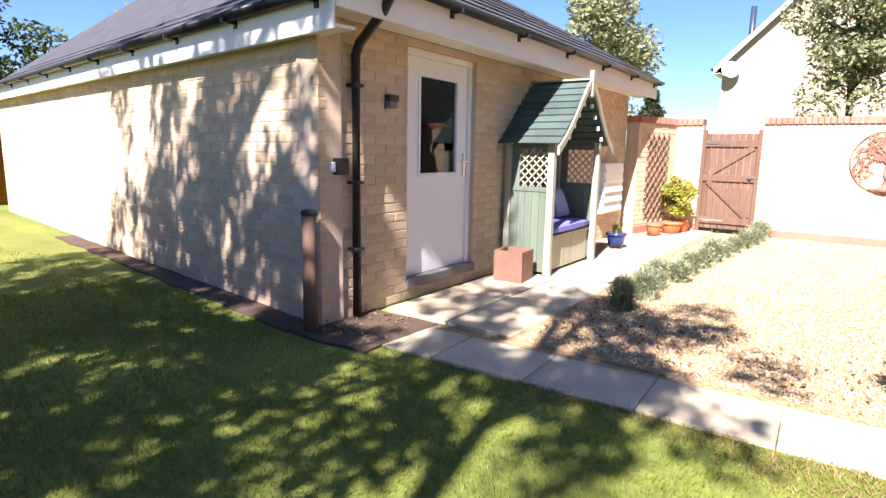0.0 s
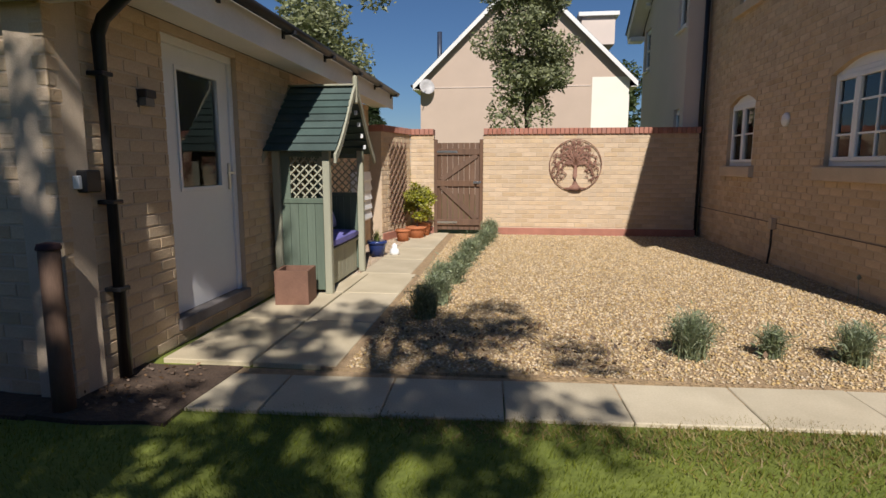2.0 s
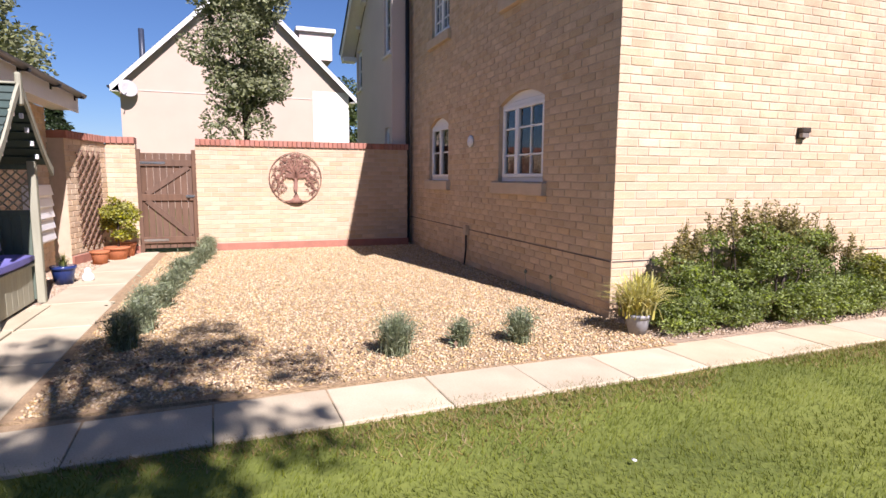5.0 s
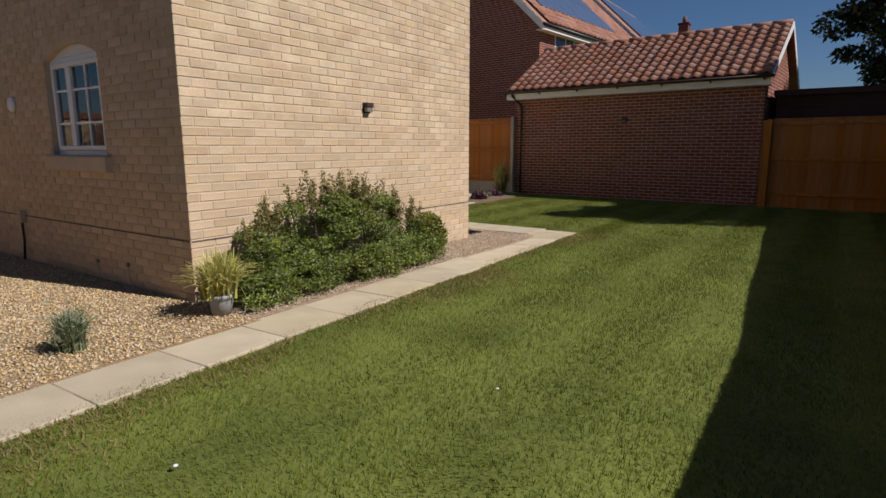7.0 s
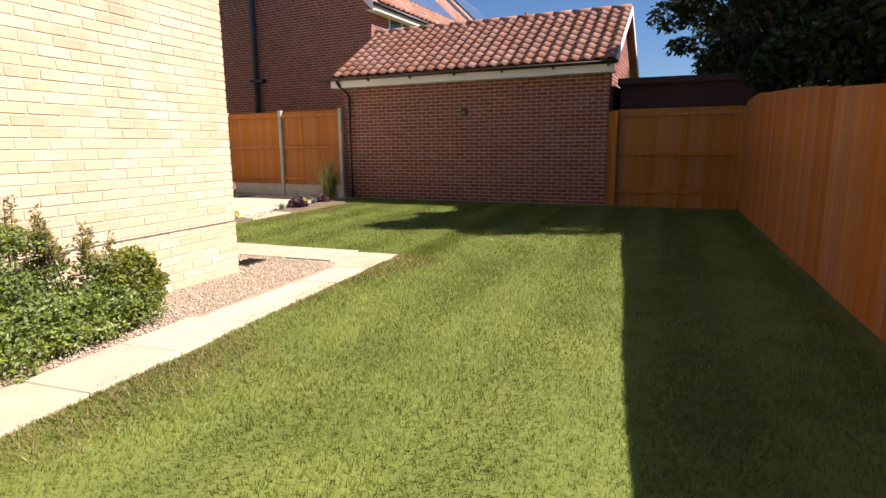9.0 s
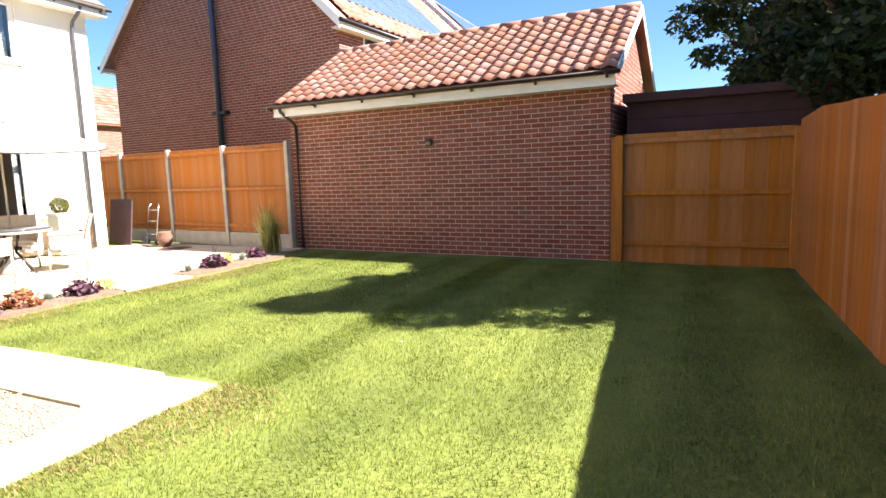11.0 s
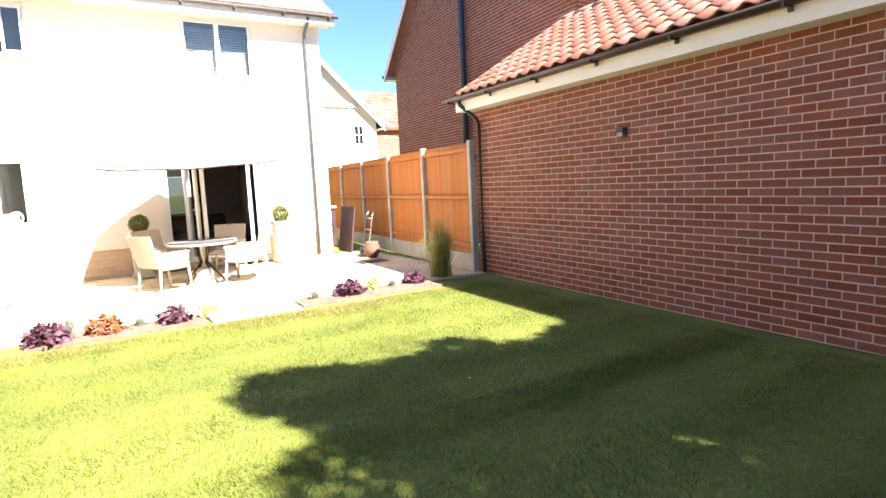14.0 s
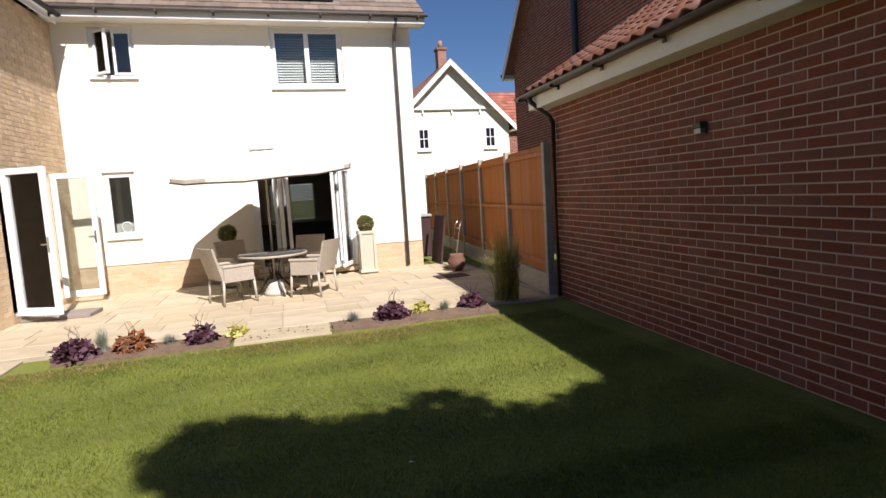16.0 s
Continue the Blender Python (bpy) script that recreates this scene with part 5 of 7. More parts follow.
# pebbles: squashed octahedra
def pebbles(name, p, lo, hi, mat, label):
    n = len(p)
    s = rng.uniform(lo, hi, n)
    a = rng.uniform(0, math.tau, n)
    ca, sa = np.cos(a), np.sin(a)
    base = [(1.2, 0, 0), (0, 0.8, 0), (-1.1, 0.1, 0), (0.1, -0.85, 0), (0.1, 0.1, 0.6), (-0.05, 0, -0.5)]
    tl = rng.normal(0, 0.35, (n, 2))
    vs = []
    for bx, by, bz in base:
        x_, y_ = (bx * ca - by * sa) * s, (bx * sa + by * ca) * s
        vs.append(np.c_[p[:, 0] + x_, p[:, 1] + y_, 0.016 + bz * s + tl[:, 0] * x_ + tl[:, 1] * y_])
    vs = np.stack(vs, 1)
    order = [0, 1, 4, 1, 2, 4, 2, 3, 4, 3, 0, 4, 1, 0, 5, 2, 1, 5, 3, 2, 5, 0, 3, 5]
    me = bpy.data.meshes.new(name)
    me.vertices.add(n * 6)
    me.vertices.foreach_set("co", vs.astype(np.float32).ravel())
    idx = (np.array(order)[None, :] + 6 * np.arange(n)[:, None]).astype(np.int32).ravel()
    me.loops.add(len(idx))
    me.loops.foreach_set("vertex_index", idx)
    me.polygons.add(len(idx) // 3)
    me.polygons.foreach_set("loop_start", np.arange(0, len(idx), 3, dtype=np.int32))
    me.update(calc_edges=True)
    me.materials.append(mat)
    tagged(new(name, me), label, "gravel", "", "stuff")


pebbles("gravel", scatter([(-1.9, 2.38, 3.25, 10.26)], 2500), 0.006, 0.0155, STONE, "loose golden and cream pea gravel stones")
pebbles("gravel", scatter([(2.4, 7.46, 3.35, 4.08), (6.78, 7.5, 4.1, 7.3), (-3.1, -2.62, 6.0, 10.2)], 2300), 0.006, 0.013, PALE_STONE, "fine pale pinkish gravel along the house wall")

# bark and leaf litter in the soil strips
p = scatter([(-3.25, -2.6, 2.5, 3.15), (-6.5, -3.3, 2.75, 3.0)], 260)
p = np.concatenate([p, scatter([(8.6, 13.5, 6.9, 7.4)], 120)])
q = np.c_[p, np.full(len(p), 0.024)]
q[:, 1] += np.where((q[:, 0] < -3.3) & (q[:, 0] > -7), -0.115 * (q[:, 0] + 3.2), 0)
litter = fast_mesh("bark_chips", leaves(rng, q, 0.035, 0.55, 0.0).reshape(-1, 3), 4, material("bark_chip", (0.20, 0.13, 0.08), 0.9, 9, 0.4, 60, 0.3, 0.003, piece=0.4), None)
tagged(litter, "scattered brown bark chips and dry leaves", "bark chips", "", "stuff")
# fallen leaves on the shaded end of the gravel
p = np.c_[rng.normal(-0.9, 0.6, 260), rng.normal(3.75, 0.28, 260), np.full(260, 0.032)]
p = p[(p[:, 1] > 3.25) & (p[:, 0] > -1.9)]
tagged(fast_mesh("fallen_leaves", leaves(rng, p, 0.045, 0.6, 0.0).reshape(-1, 3), 4, bpy.data.materials["bark_chip"], None), "dry brown leaves fallen on the gravel", "fallen leaves", "", "stuff")


# ---- gate, trellis and wall art ----
gate = thing("gate", Matrix(), "weathered brown ledged and braced timber gate, shut", "gate")
gx0, gx1, gy = -2.29, -1.42, 10.36
for k in range(8):
    a = gx0 + 0.03 + k * (gx1 - gx0 - 0.06) / 8
    part("board", boxes(((a + 0.003, gy, 0.08), (a + (gx1 - gx0 - 0.06) / 8 - 0.003, gy + 0.022, 1.66)), bevel=0.003), GATE_WOOD, gate)
for z in (0.22, 0.93, 1.5):
    part("ledge", boxes(((gx0 + 0.04, gy - 0.03, z - 0.055), (gx1 - 0.04, gy - 0.001, z + 0.055)), bevel=0.005), GATE_WOOD, gate)
for a, b in (((gx0 + 0.12, 0.99), (gx1 - 0.1, 1.44)), ((gx0 + 0.12, 0.88), (gx1 - 0.1, 0.28))):
    d = Vector((b[0] - a[0], 0, b[1] - a[1]))
    mm = Matrix.Translation((a[0], gy - 0.014, a[1])) @ Matrix.Rotation(-math.atan2(d.z, d.x), 4, "Y")
    part("brace", box(bmesh.new(), (0, -0.013, -0.045), (d.length, 0.012, 0.045), 0.004, mm), GATE_WOOD, gate)
for a in (gx0 - 0.02, gx1 - 0.05):
    part("gate_post", boxes(((a, gy - 0.04, 0.02), (a + 0.07, gy + 0.06, 1.72)), bevel=0.006), GATE_WOOD, gate)
for z in (0.22, 1.5):
    part("strap_hinge", boxes(((gx0 + 0.02, gy - 0.038, z - 0.018), (gx0 + 0.42, gy - 0.031, z + 0.018)), bevel=0.002), METAL, gate)
lt = bmesh.new()
box(lt, (gx1 - 0.16, gy - 0.045, 0.93), (gx1 - 0.02, gy - 0.03, 0.97), 0.003)
tube(lt, [(gx1 - 0.11, gy - 0.03, 0.95), (gx1 - 0.11, gy - 0.075, 0.95)], 0.022, 10)
part("latch", lt, METAL, gate)

TREL = material("trellis_wood", (0.20, 0.12, 0.08), 0.85, 4, 0.3, 50, 0.3, 0.003)
def lattice(m, w, h, step, lath, mat, parent, name="lath", thick=0.012):
    """Crossed diagonal laths, clipped to a rectangle w by h in the plane u, z of m."""
    for sgn in (1, -1):
        k = -h
        while k < w:
            pts = []
            for z in (0, h):
                pts.append([k + z if sgn > 0 else k + h - z, z])
            (ua, za), (ub, zb) = pts
            def clip(u, z, u2, z2):
                if u < 0:
                    z += (0 - u) / (u2 - u) * (z2 - z); u = 0
                if u > w:
                    z += (w - u) / (u2 - u) * (z2 - z); u = w
                return u, z
            a, b = clip(ua, za, ub, zb), clip(ub, zb, ua, za)
            d = Vector((b[0] - a[0], 0, b[1] - a[1]))
            if d.length > 0.06 and -0.01 <= a[1] <= h + 0.01 and -0.01 <= b[1] <= h + 0.01:
                mm = m @ Matrix.Translation((a[0], -0.004 if sgn > 0 else 0.008, a[1])) @ Matrix.Rotation(-math.atan2(d.z, d.x), 4, "Y")
                part(name, box(bmesh.new(), (0, 0, -lath / 2), (d.length, thick, lath / 2), 0, mm), mat, parent)
            k += step

tr = thing("trellis", Matrix(), "brown diamond trellis fixed to the brick wall", "trellis")
m, w = face_frame((-3.0, 9.12), (-2.73, 10.29))
lattice(m @ Matrix.Translation((0.25, -0.04, 0.25)), 0.7, 1.4, 0.17, 0.02, TREL, tr)

RUST = material("rusted_steel", (0.26, 0.135, 0.092), 0.8, 9, 0.35, 60, 0.4, 0.003)
art = thing("wall_art", Matrix.Translation((0.22, 10.27, 1.26)), "round rusted metal tree-of-life ornament on the wall", "wall art")
R_ = 0.455
n = 64
def plate(bm):
    """Cut-out steel: everything squeezed to sheet thickness."""
    for v in bm.verts:
        v.co.y *= 0.35
    return bm
part("ring", plate(tube(bmesh.new(), [((R_ - 0.008) * math.cos(k * math.tau / n), 0, (R_ - 0.008) * math.sin(k * math.tau / n)) for k in range(n + 1)], 0.009, 6)), RUST, art)
bm = tube(bmesh.new(), [(0, 0, -0.44), (0.004, 0, -0.38), (0.0, 0, -0.32), (-0.004, 0, -0.2), (0.002, 0, -0.05), (0, 0, 0.10)], [0.12, 0.07, 0.045, 0.034, 0.032, 0.018], 8)
for s_ in (-1, 1):
    tube(bm, [(s_ * 0.03, 0, -0.36), (s_ * 0.10, 0, -0.405), (s_ * 0.2, 0, -0.40)], [0.03, 0.02, 0.008], 6)
part("trunk", plate(bm), RUST, art)
arng = random.Random(9)
sprays = []
for s_ in (-1, 1):
    for k in range(9):
        th = radians(8 + k * 13)                      # from upright round to drooping
        z0_ = 0.10 - 0.018 * k
        reach = 0.40 if k % 2 == 0 else 0.31
        ex, ez2 = s_ * math.sin(th) * reach, 0.02 + math.cos(th) * reach
        top = (ex * 0.5, 0, z0_ + 0.10 + 0.5 * max(ez2 - z0_, -0.02))
        tip = (ex * 1.0, 0, ez2 - 0.10 * max(0.0, math.sin(th)))
        low = (ex * 0.97, 0, max(-0.33, tip[2] - 0.03 - 0.02 * k))
        pts = [(0, 0, z0_), (ex * 0.2, 0, z0_ + 0.07), top, tip, low]
        pts = [p_ for p_ in pts if math.hypot(p_[0], p_[2]) < R_ - 0.015]
        part("branch", plate(tube(bmesh.new(), pts, [0.014, 0.012, 0.009, 0.006, 0.004][:len(pts)], 5)), RUST, art)
        for a, b in zip(pts[1:], pts[2:]):
            for f in (0.1, 0.35, 0.6, 0.85):
                q = Vector(a).lerp(Vector(b), f)
                sprays.append((q.x, q.z, s_))
for k in range(70):
    r_, a_ = arng.uniform(0.20, 0.42), arng.uniform(0.1, 2.45) * arng.choice((-1, 1))
    sprays.append((r_ * math.sin(a_), r_ * math.cos(a_), 1 if a_ > 0 else -1))
for x, z, s_ in sprays:
    # a twig with a pair of pointed leaves, hanging outwards
    a = (math.atan2(z, x) if z > 0.1 else -math.pi / 2) + arng.uniform(-0.7, 0.7)
    for da in (-0.55, 0.5):
        l_ = arng.uniform(0.04, 0.062)
        qx, qz = x + l_ * math.cos(a + da), z + l_ * math.sin(a + da)
        if math.hypot(qx, qz) > R_ - 0.012:
            continue
        part("leaf", plate(tube(bmesh.new(), [(x, 0, z), ((x + qx) / 2, 0, (z + qz) / 2), (qx, 0, qz)], [0.003, 0.0085, 0.002], 5)), RUST, art)

# ---- small things by the outbuilding ----
def wall_lamp(m, label, mat=BLACK, group="wall lamps"):
    """A square lamp head on a back plate; local -y faces out of the wall."""
    t = thing("wall_lamp", m, label, "lamp", group)
    part("back_plate", boxes(((-0.06, -0.012, -0.055), (0.06, 0, 0.055)), bevel=0.003), mat, t)
    part("lamp_hood", boxes(((-0.055, -0.07, 0.005), (0.055, -0.012, 0.055)), bevel=0.006), mat, t)
    part("lamp_glass", boxes(((-0.045, -0.06, -0.045), (0.045, -0.013, 0.004)), bevel=0.003), LAMP_GLASS, t)
    return t
LAMP_GLASS = material("smoked_lamp_glass", (0.22, 0.19, 0.16), 0.15, 6, 0.2, 60, 0.0, spec=0.6)
DBROWN = material("bronze_lamp", (0.05, 0.038, 0.03), 0.5, 6, 0.2, 60, 0.1, 0.002)
wall_lamp(pose(-3.206, 3.36, 1.665, 0, 0, 90), "small dark wall lamp beside the white door", DBROWN)
wall_lamp(pose(4.6, 4.093, 1.75), "small dark wall lamp on the buff brick wall", DBROWN)
gm, _ = face_frame(GN, GS)
wall_lamp(gm @ Matrix.Translation((3.16, -0.006, 1.99)), "small dark wall lamp on the red garage wall", DBROWN)
bx = thing("socket_box", pose(-3.206, 2.80, 1.17, 0, 0, 90), "black outdoor socket box with white side", "socket box")
part("case", boxes(((-0.06, -0.07, -0.06), (0.06, 0, 0.06)), bevel=0.008), BLACK, bx)
part("plug", boxes(((-0.085, -0.05, -0.04), (-0.061, -0.01, 0.03)), bevel=0.004), WHITE, bx)
pw = thing("timber_post", Matrix.Translation((-3.17, 2.49, 0)), "short rough brown timber post at the building's corner", "post")
part("shaft", lathe(bmesh.new(), [(0.055, -0.02), (0.052, 0.3), (0.05, 0.6), (0.05, 0.84), (0.042, 0.855)], 14), GATE_WOOD, pw)
part("post_cap", lathe(bmesh.new(), [(0.056, 0.842), (0.058, 0.85), (0.05, 0.872), (0.01, 0.88)], 14), DARK_WOOD, pw)
cube = thing("planter", pose(-2.84, 4.86, 0.02, 0, 0, 6), "square rusty brown planter block by the arbour", "planter")
BROWNC = material("brown_planter", (0.20, 0.105, 0.068), 0.8, 6, 0.3, 60, 0.3, 0.004)
bm = bmesh.new()
for a in holed(0.3, 0.3, [(0.03, 0.27, 0.03, 0.27)], 0):
    box(bm, (a[0] - 0.15, a[2] - 0.15, 0), (a[1] - 0.15, a[3] - 0.15, 0.31), 0)
box(bm, (-0.12, -0.12, 0.01), (0.12, 0.12, 0.05))
part("planter_body", bm, BROWNC, cube)
part("compost", boxes(((-0.119, -0.119, 0.2), (0.119, 0.119, 0.26)), bevel=0.01), SOIL, cube)
lv = thing("louvred_cabinet", Matrix(), "white slatted low cabinet on the outbuilding wall", "cabinet")
part("cabinet_body", boxes(((-3.19, 7.95, 0.42), (-3.09, 8.75, 1.16)), bevel=0.006), WHITE, lv)
for k in range(5):
    part("slat", box(bmesh.new(), (-0.012, 0, -0.055), (0.004, 0.76, 0.055), 0.003, pose(-3.078, 7.97, 0.5 + k * 0.145, 0, -12, 0)), WHITE, lv)

# ---- arbour seat ----
SAGE = material("sage_painted_wood", (0.125, 0.16, 0.115), 0.7, 3, 0.25, 50, 0.3, 0.003, stretch=(5, 5, 0.7), piece=0.1)
SAGE_PALE = material("pale_sage_wood", (0.36, 0.35, 0.25), 0.7, 3, 0.2, 50, 0.3, 0.003, stretch=(5, 5, 0.7), piece=0.08)
SHINGLE = material("green_roof_board", (0.06, 0.09, 0.078), 0.75, 4, 0.3, 50, 0.3, 0.003, piece=0.2)
CUSHION = material("lavender_blue_cloth", (0.17, 0.16, 0.42), 0.95, 5, 0.15, 120, 0.4, 0.003)
PILLOW = material("pale_lilac_cloth", (0.38, 0.38, 0.62), 0.95, 5, 0.12, 120, 0.4, 0.003)
arb = thing("arbour", Matrix(), "sage green wooden arbour seat with lattice sides and boarded roof", "arbour")
ax0, ax1, ay0, ay1 = -3.12, -2.63, 5.2, 6.42
for x in (ax0, ax1):
    for y in (ay0, ay1):
        part("arbour_post", boxes(((x - 0.035, y - 0.035, 0.022), (x + 0.035, y + 0.035, 1.42)), bevel=0.006), SAGE_PALE, arb)
for y in (ay0, ay1):
    for k in range(5):
        a = ax0 + 0.04 + k * (ax1 - ax0 - 0.08) / 5
        part("side_board", boxes(((a, y - 0.01, 0.06), (a + (ax1 - ax0 - 0.08) / 5 - 0.003, y + 0.01, 0.90)), bevel=0.002), SAGE, arb)
    for z in (0.92, 1.36):
        part("side_rail", boxes(((ax0 + 0.04, y - 0.018, z - 0.025), (ax1 - 0.04, y + 0.018, z + 0.025)), bevel=0.004), SAGE, arb)
    m, w = face_frame((ax0 + 0.12, y), (ax1 - 0.04, y))
    part("lattice_frame", boxes(((ax0 + 0.04, y - 0.012, 0.94), (ax0 + 0.13, y + 0.012, 1.335)), bevel=0.003), SAGE, arb)
    lattice(m @ Matrix.Translation((0, 0, 0.95)), w, 0.38, 0.085, 0.014, SAGE_PALE, arb, "lattice_slat", 0.006)
for k in range(8):
    a = ay0 + 0.04 + k * (ay1 - ay0 - 0.08) / 8
    part("back_board", boxes(((ax0 - 0.01, a, 0.06), (ax0 + 0.01, a + (ay1 - ay0 - 0.08) / 8 - 0.003, 0.90)), bevel=0.002), SAGE, arb)
    part("front_board", boxes(((ax1 - 0.075, a, 0.05), (ax1 - 0.055, a + (ay1 - ay0 - 0.08) / 8 - 0.004, 0.40)), bevel=0.003), SAGE_PALE, arb)
for z in (0.92, 1.36):
    part("back_rail", boxes(((ax0 - 0.018, ay0 + 0.04, z - 0.025), (ax0 + 0.018, ay1 - 0.04, z + 0.025)), bevel=0.004), SAGE, arb)
m, w = face_frame((ax0, ay0 + 0.04), (ax0, ay1 - 0.04))
lattice(m @ Matrix.Translation((0, 0, 0.95)), w, 0.38, 0.085, 0.014, SAGE, arb, "lattice_slat", 0.006)
part("seat", boxes(((ax0 + 0.012, ay0 + 0.02, 0.40), (ax1 - 0.03, ay1 - 0.02, 0.43)), bevel=0.005), SAGE_PALE, arb)
# roof: lapped boards on both slopes, bargeboards, finial
ym_, zr, zv, yo = 5.81, 2.04, 1.38, 0.70
ang = math.atan2(zr - zv, yo)
sl = math.hypot(zr - zv, yo)
for sgn in (-1, 1):
    base_m = Matrix.Translation((-2.865, ym_ + sgn * yo, zv)) @ (Matrix.Rotation(ang, 4, "X") if sgn < 0 else Matrix.Rotation(math.pi, 4, "Z") @ Matrix.Rotation(ang, 4, "X"))
    for k in range(9):
        part("roof_board", box(bmesh.new(), (-0.36, -0.022, 0.004), (0.36, sl / 9 + 0.004, 0.018), 0.003, base_m @ Matrix.Translation((0, k * sl / 9, 0.016)) @ Matrix.Rotation(radians(-9), 4, "X")), SHINGLE, arb)
    for xx in (-2.50, -3.2):
        bm = bmesh.new()
        pts = []
        for k in range(7):
            f = k / 6
            bulge = -0.05 * math.sin(f * math.pi)
            pts.append((ym_ + sgn * (yo + 0.06) * (1 - f) , zv - 0.07 + (zr - zv + 0.08) * f + bulge * 0.6 - 0.02 * math.sin(f * math.tau)))
        fr_ = [[bm.verts.new((xx + dx, y, z + dz)) for y, z in pts] for dx in (-0.012, 0.012) for dz in (-0.035, 0.045)]
        for a, b in ((0, 1), (3, 2), (2, 0), (1, 3)):
            for k in range(6):
                bm.faces.new((fr_[a][k], fr_[a][k + 1], fr_[b][k + 1], fr_[b][k]))
        for k in (0, 6):
            bm.faces.new((fr_[0][k], fr_[1][k], fr_[3][k], fr_[2][k]))
        bmesh.ops.recalc_face_normals(bm, faces=bm.faces)
        part("bargeboard", bm, SAGE_PALE, arb)
part("ridge_cap", boxes(((-3.2, ym_ - 0.06, zr + 0.015), (-2.51, ym_ + 0.06, zr + 0.035)), bevel=0.004), SAGE_PALE, arb)
part("finial", boxes(((-2.525, ym_ - 0.035, zr - 0.16), (-2.48, ym_ + 0.035, zr + 0.12)), bevel=0.012), SAGE_PALE, arb)
for k in range(9):
    f = (k + 0.5) / 9
    y = ym_ - 0.5 + f
    z = zv + 0.02 + (zr - zv - 0.14) * (1 - abs(2 * f - 1))
    part("string_light", boxes(((-2.55, y - 0.015, z - 0.025), (-2.52, y + 0.015, z + 0.02)), bevel=0.004), WHITE, arb)
def soft_box(name, size, m, mat, label, category, group=""):
    """A cushion: a box with a puffed middle."""
    t = new(name)
    t.matrix_world = m
    tagged(t, label, category, group)
    bm = bmesh.new()
    bmesh.ops.create_cube(bm, size=1)
    bmesh.ops.subdivide_edges(bm, edges=bm.edges[:], cuts=5, use_grid_fill=True)
    for v in bm.verts:
        fx, fy = 1 - (2 * v.co.x) ** 4 * 0.45, 1 - (2 * v.co.y) ** 4 * 0.45
        v.co.z *= fx * fy
        v.co.x *= 1 - 0.06 * (2 * v.co.y) ** 2
        v.co = Vector((v.co.x * size[0], v.co.y * size[1], v.co.z * size[2]))
    for f in bm.faces:
        f.smooth = True
    part("cover", bm, mat, t)
    return t
soft_box("seat_cushion", (0.44, 1.12, 0.12), pose(-2.86, 5.81, 0.485), CUSHION, "lavender-blue padded seat cushion on the arbour", "cushion")
soft_box("pillow", (0.36, 0.36, 0.13), pose(-2.98, 5.74, 0.70, 0, 68, 0), PILLOW, "pale lilac square pillow on the arbour seat", "cushion", "arbour pillows")
soft_box("pillow", (0.34, 0.34, 0.13), pose(-2.98, 6.16, 0.71, 0, 68, 0), PILLOW, "pale lilac square pillow on the arbour seat", "cushion", "arbour pillows")

# ---- fittings on the house ----
vt = thing("wall_vent", pose(2.393, 7.42, 1.80, 0, 0, -90), "round white vent cover on the brick wall", "vent")
part("vent_cover", lathe(bmesh.new(), [(0.085, 0), (0.085, 0.02), (0.07, 0.035), (0.01, 0.04)], 22), WHITE, vt)
vt.matrix_world = Matrix.Translation((2.394, 7.42, 1.80)) @ Matrix.Rotation(radians(-90), 4, "Y")
tap = thing("outdoor_tap", Matrix.Translation((2.39, 7.5, 0)), "small outdoor tap box with pipe on the wall", "tap")
part("tap_box", boxes(((-0.06, -0.05, 0.46), (0, 0.05, 0.60)), bevel=0.006), CILL, tap)
part("tap_pipe", tube(bmesh.new(), [(-0.03, 0, 0.46), (-0.03, 0, 0.25), (-0.045, 0.02, 0.0)], 0.014, 8), BLACK, tap)
dr = thing("drain_cover", Matrix.Translation((7.14, 4.3, 0.018)), "dark metal drain cover in the gravel", "drain cover")
part("plate", boxes(((-0.16, -0.12, -0.01), (0.16, 0.12, 0.012)), bevel=0.004), DBROWN, dr)
for k in range(6):
    part("bar", boxes(((-0.13 + k * 0.048, -0.1, 0.012), (-0.11 + k * 0.048, 0.1, 0.018))), BLACK, dr)
sheet("gravel_corner", 6.76, 7.48, 4.12, 7.4, 0.0105, PALE_BED, "pale gravel strip beside the house wall", "gravel bed")

# french doors in the brick side, standing open
GREYW = material("white_door_frame", (0.80, 0.80, 0.79), 0.35, 2, 0.05, 40, 0.05, 0.002)
def glazed_leaf(name, p, angle, w, h, z, parent, handle=1, fr=0.09):
    """A glazed door leaf hinged at p, turned by angle about its hinge."""
    m = Matrix.Translation((p[0], p[1], z)) @ Matrix.Rotation(radians(angle), 4, "Z")
    d = new(name)
    d.parent = parent
    bm = bmesh.new()
    for a, b in (((0, -0.03, 0), (fr, 0.03, h)), ((w - fr, -0.03, 0), (w, 0.03, h)), ((fr, -0.03, 0), (w - fr, 0.03, fr * 1.2)), ((fr, -0.03, h - fr), (w - fr, 0.03, h))):
        box(bm, a, b, 0.005, m)
    part("leaf_frame", bm, GREYW, d)
    part("pane", box(bmesh.new(), (fr, -0.006, fr * 1.2), (w - fr, 0.006, h - fr), 0, m), GLASS, d).visible_shadow = False
    if handle:
        bm = bmesh.new()
        box(bm, (w - fr + 0.02, -0.045, 0.92), (w - fr + 0.05, 0.045, 1.14), 0.004, m)
        box(bm, (w - fr - 0.07, -0.06, 1.02), (w - fr + 0.04, -0.045, 1.045), 0.004, m)
        box(bm, (w - fr - 0.07, 0.045, 1.02), (w - fr + 0.04, 0.06, 1.045), 0.004, m)
        part("handle", bm, METAL, d)
    return d
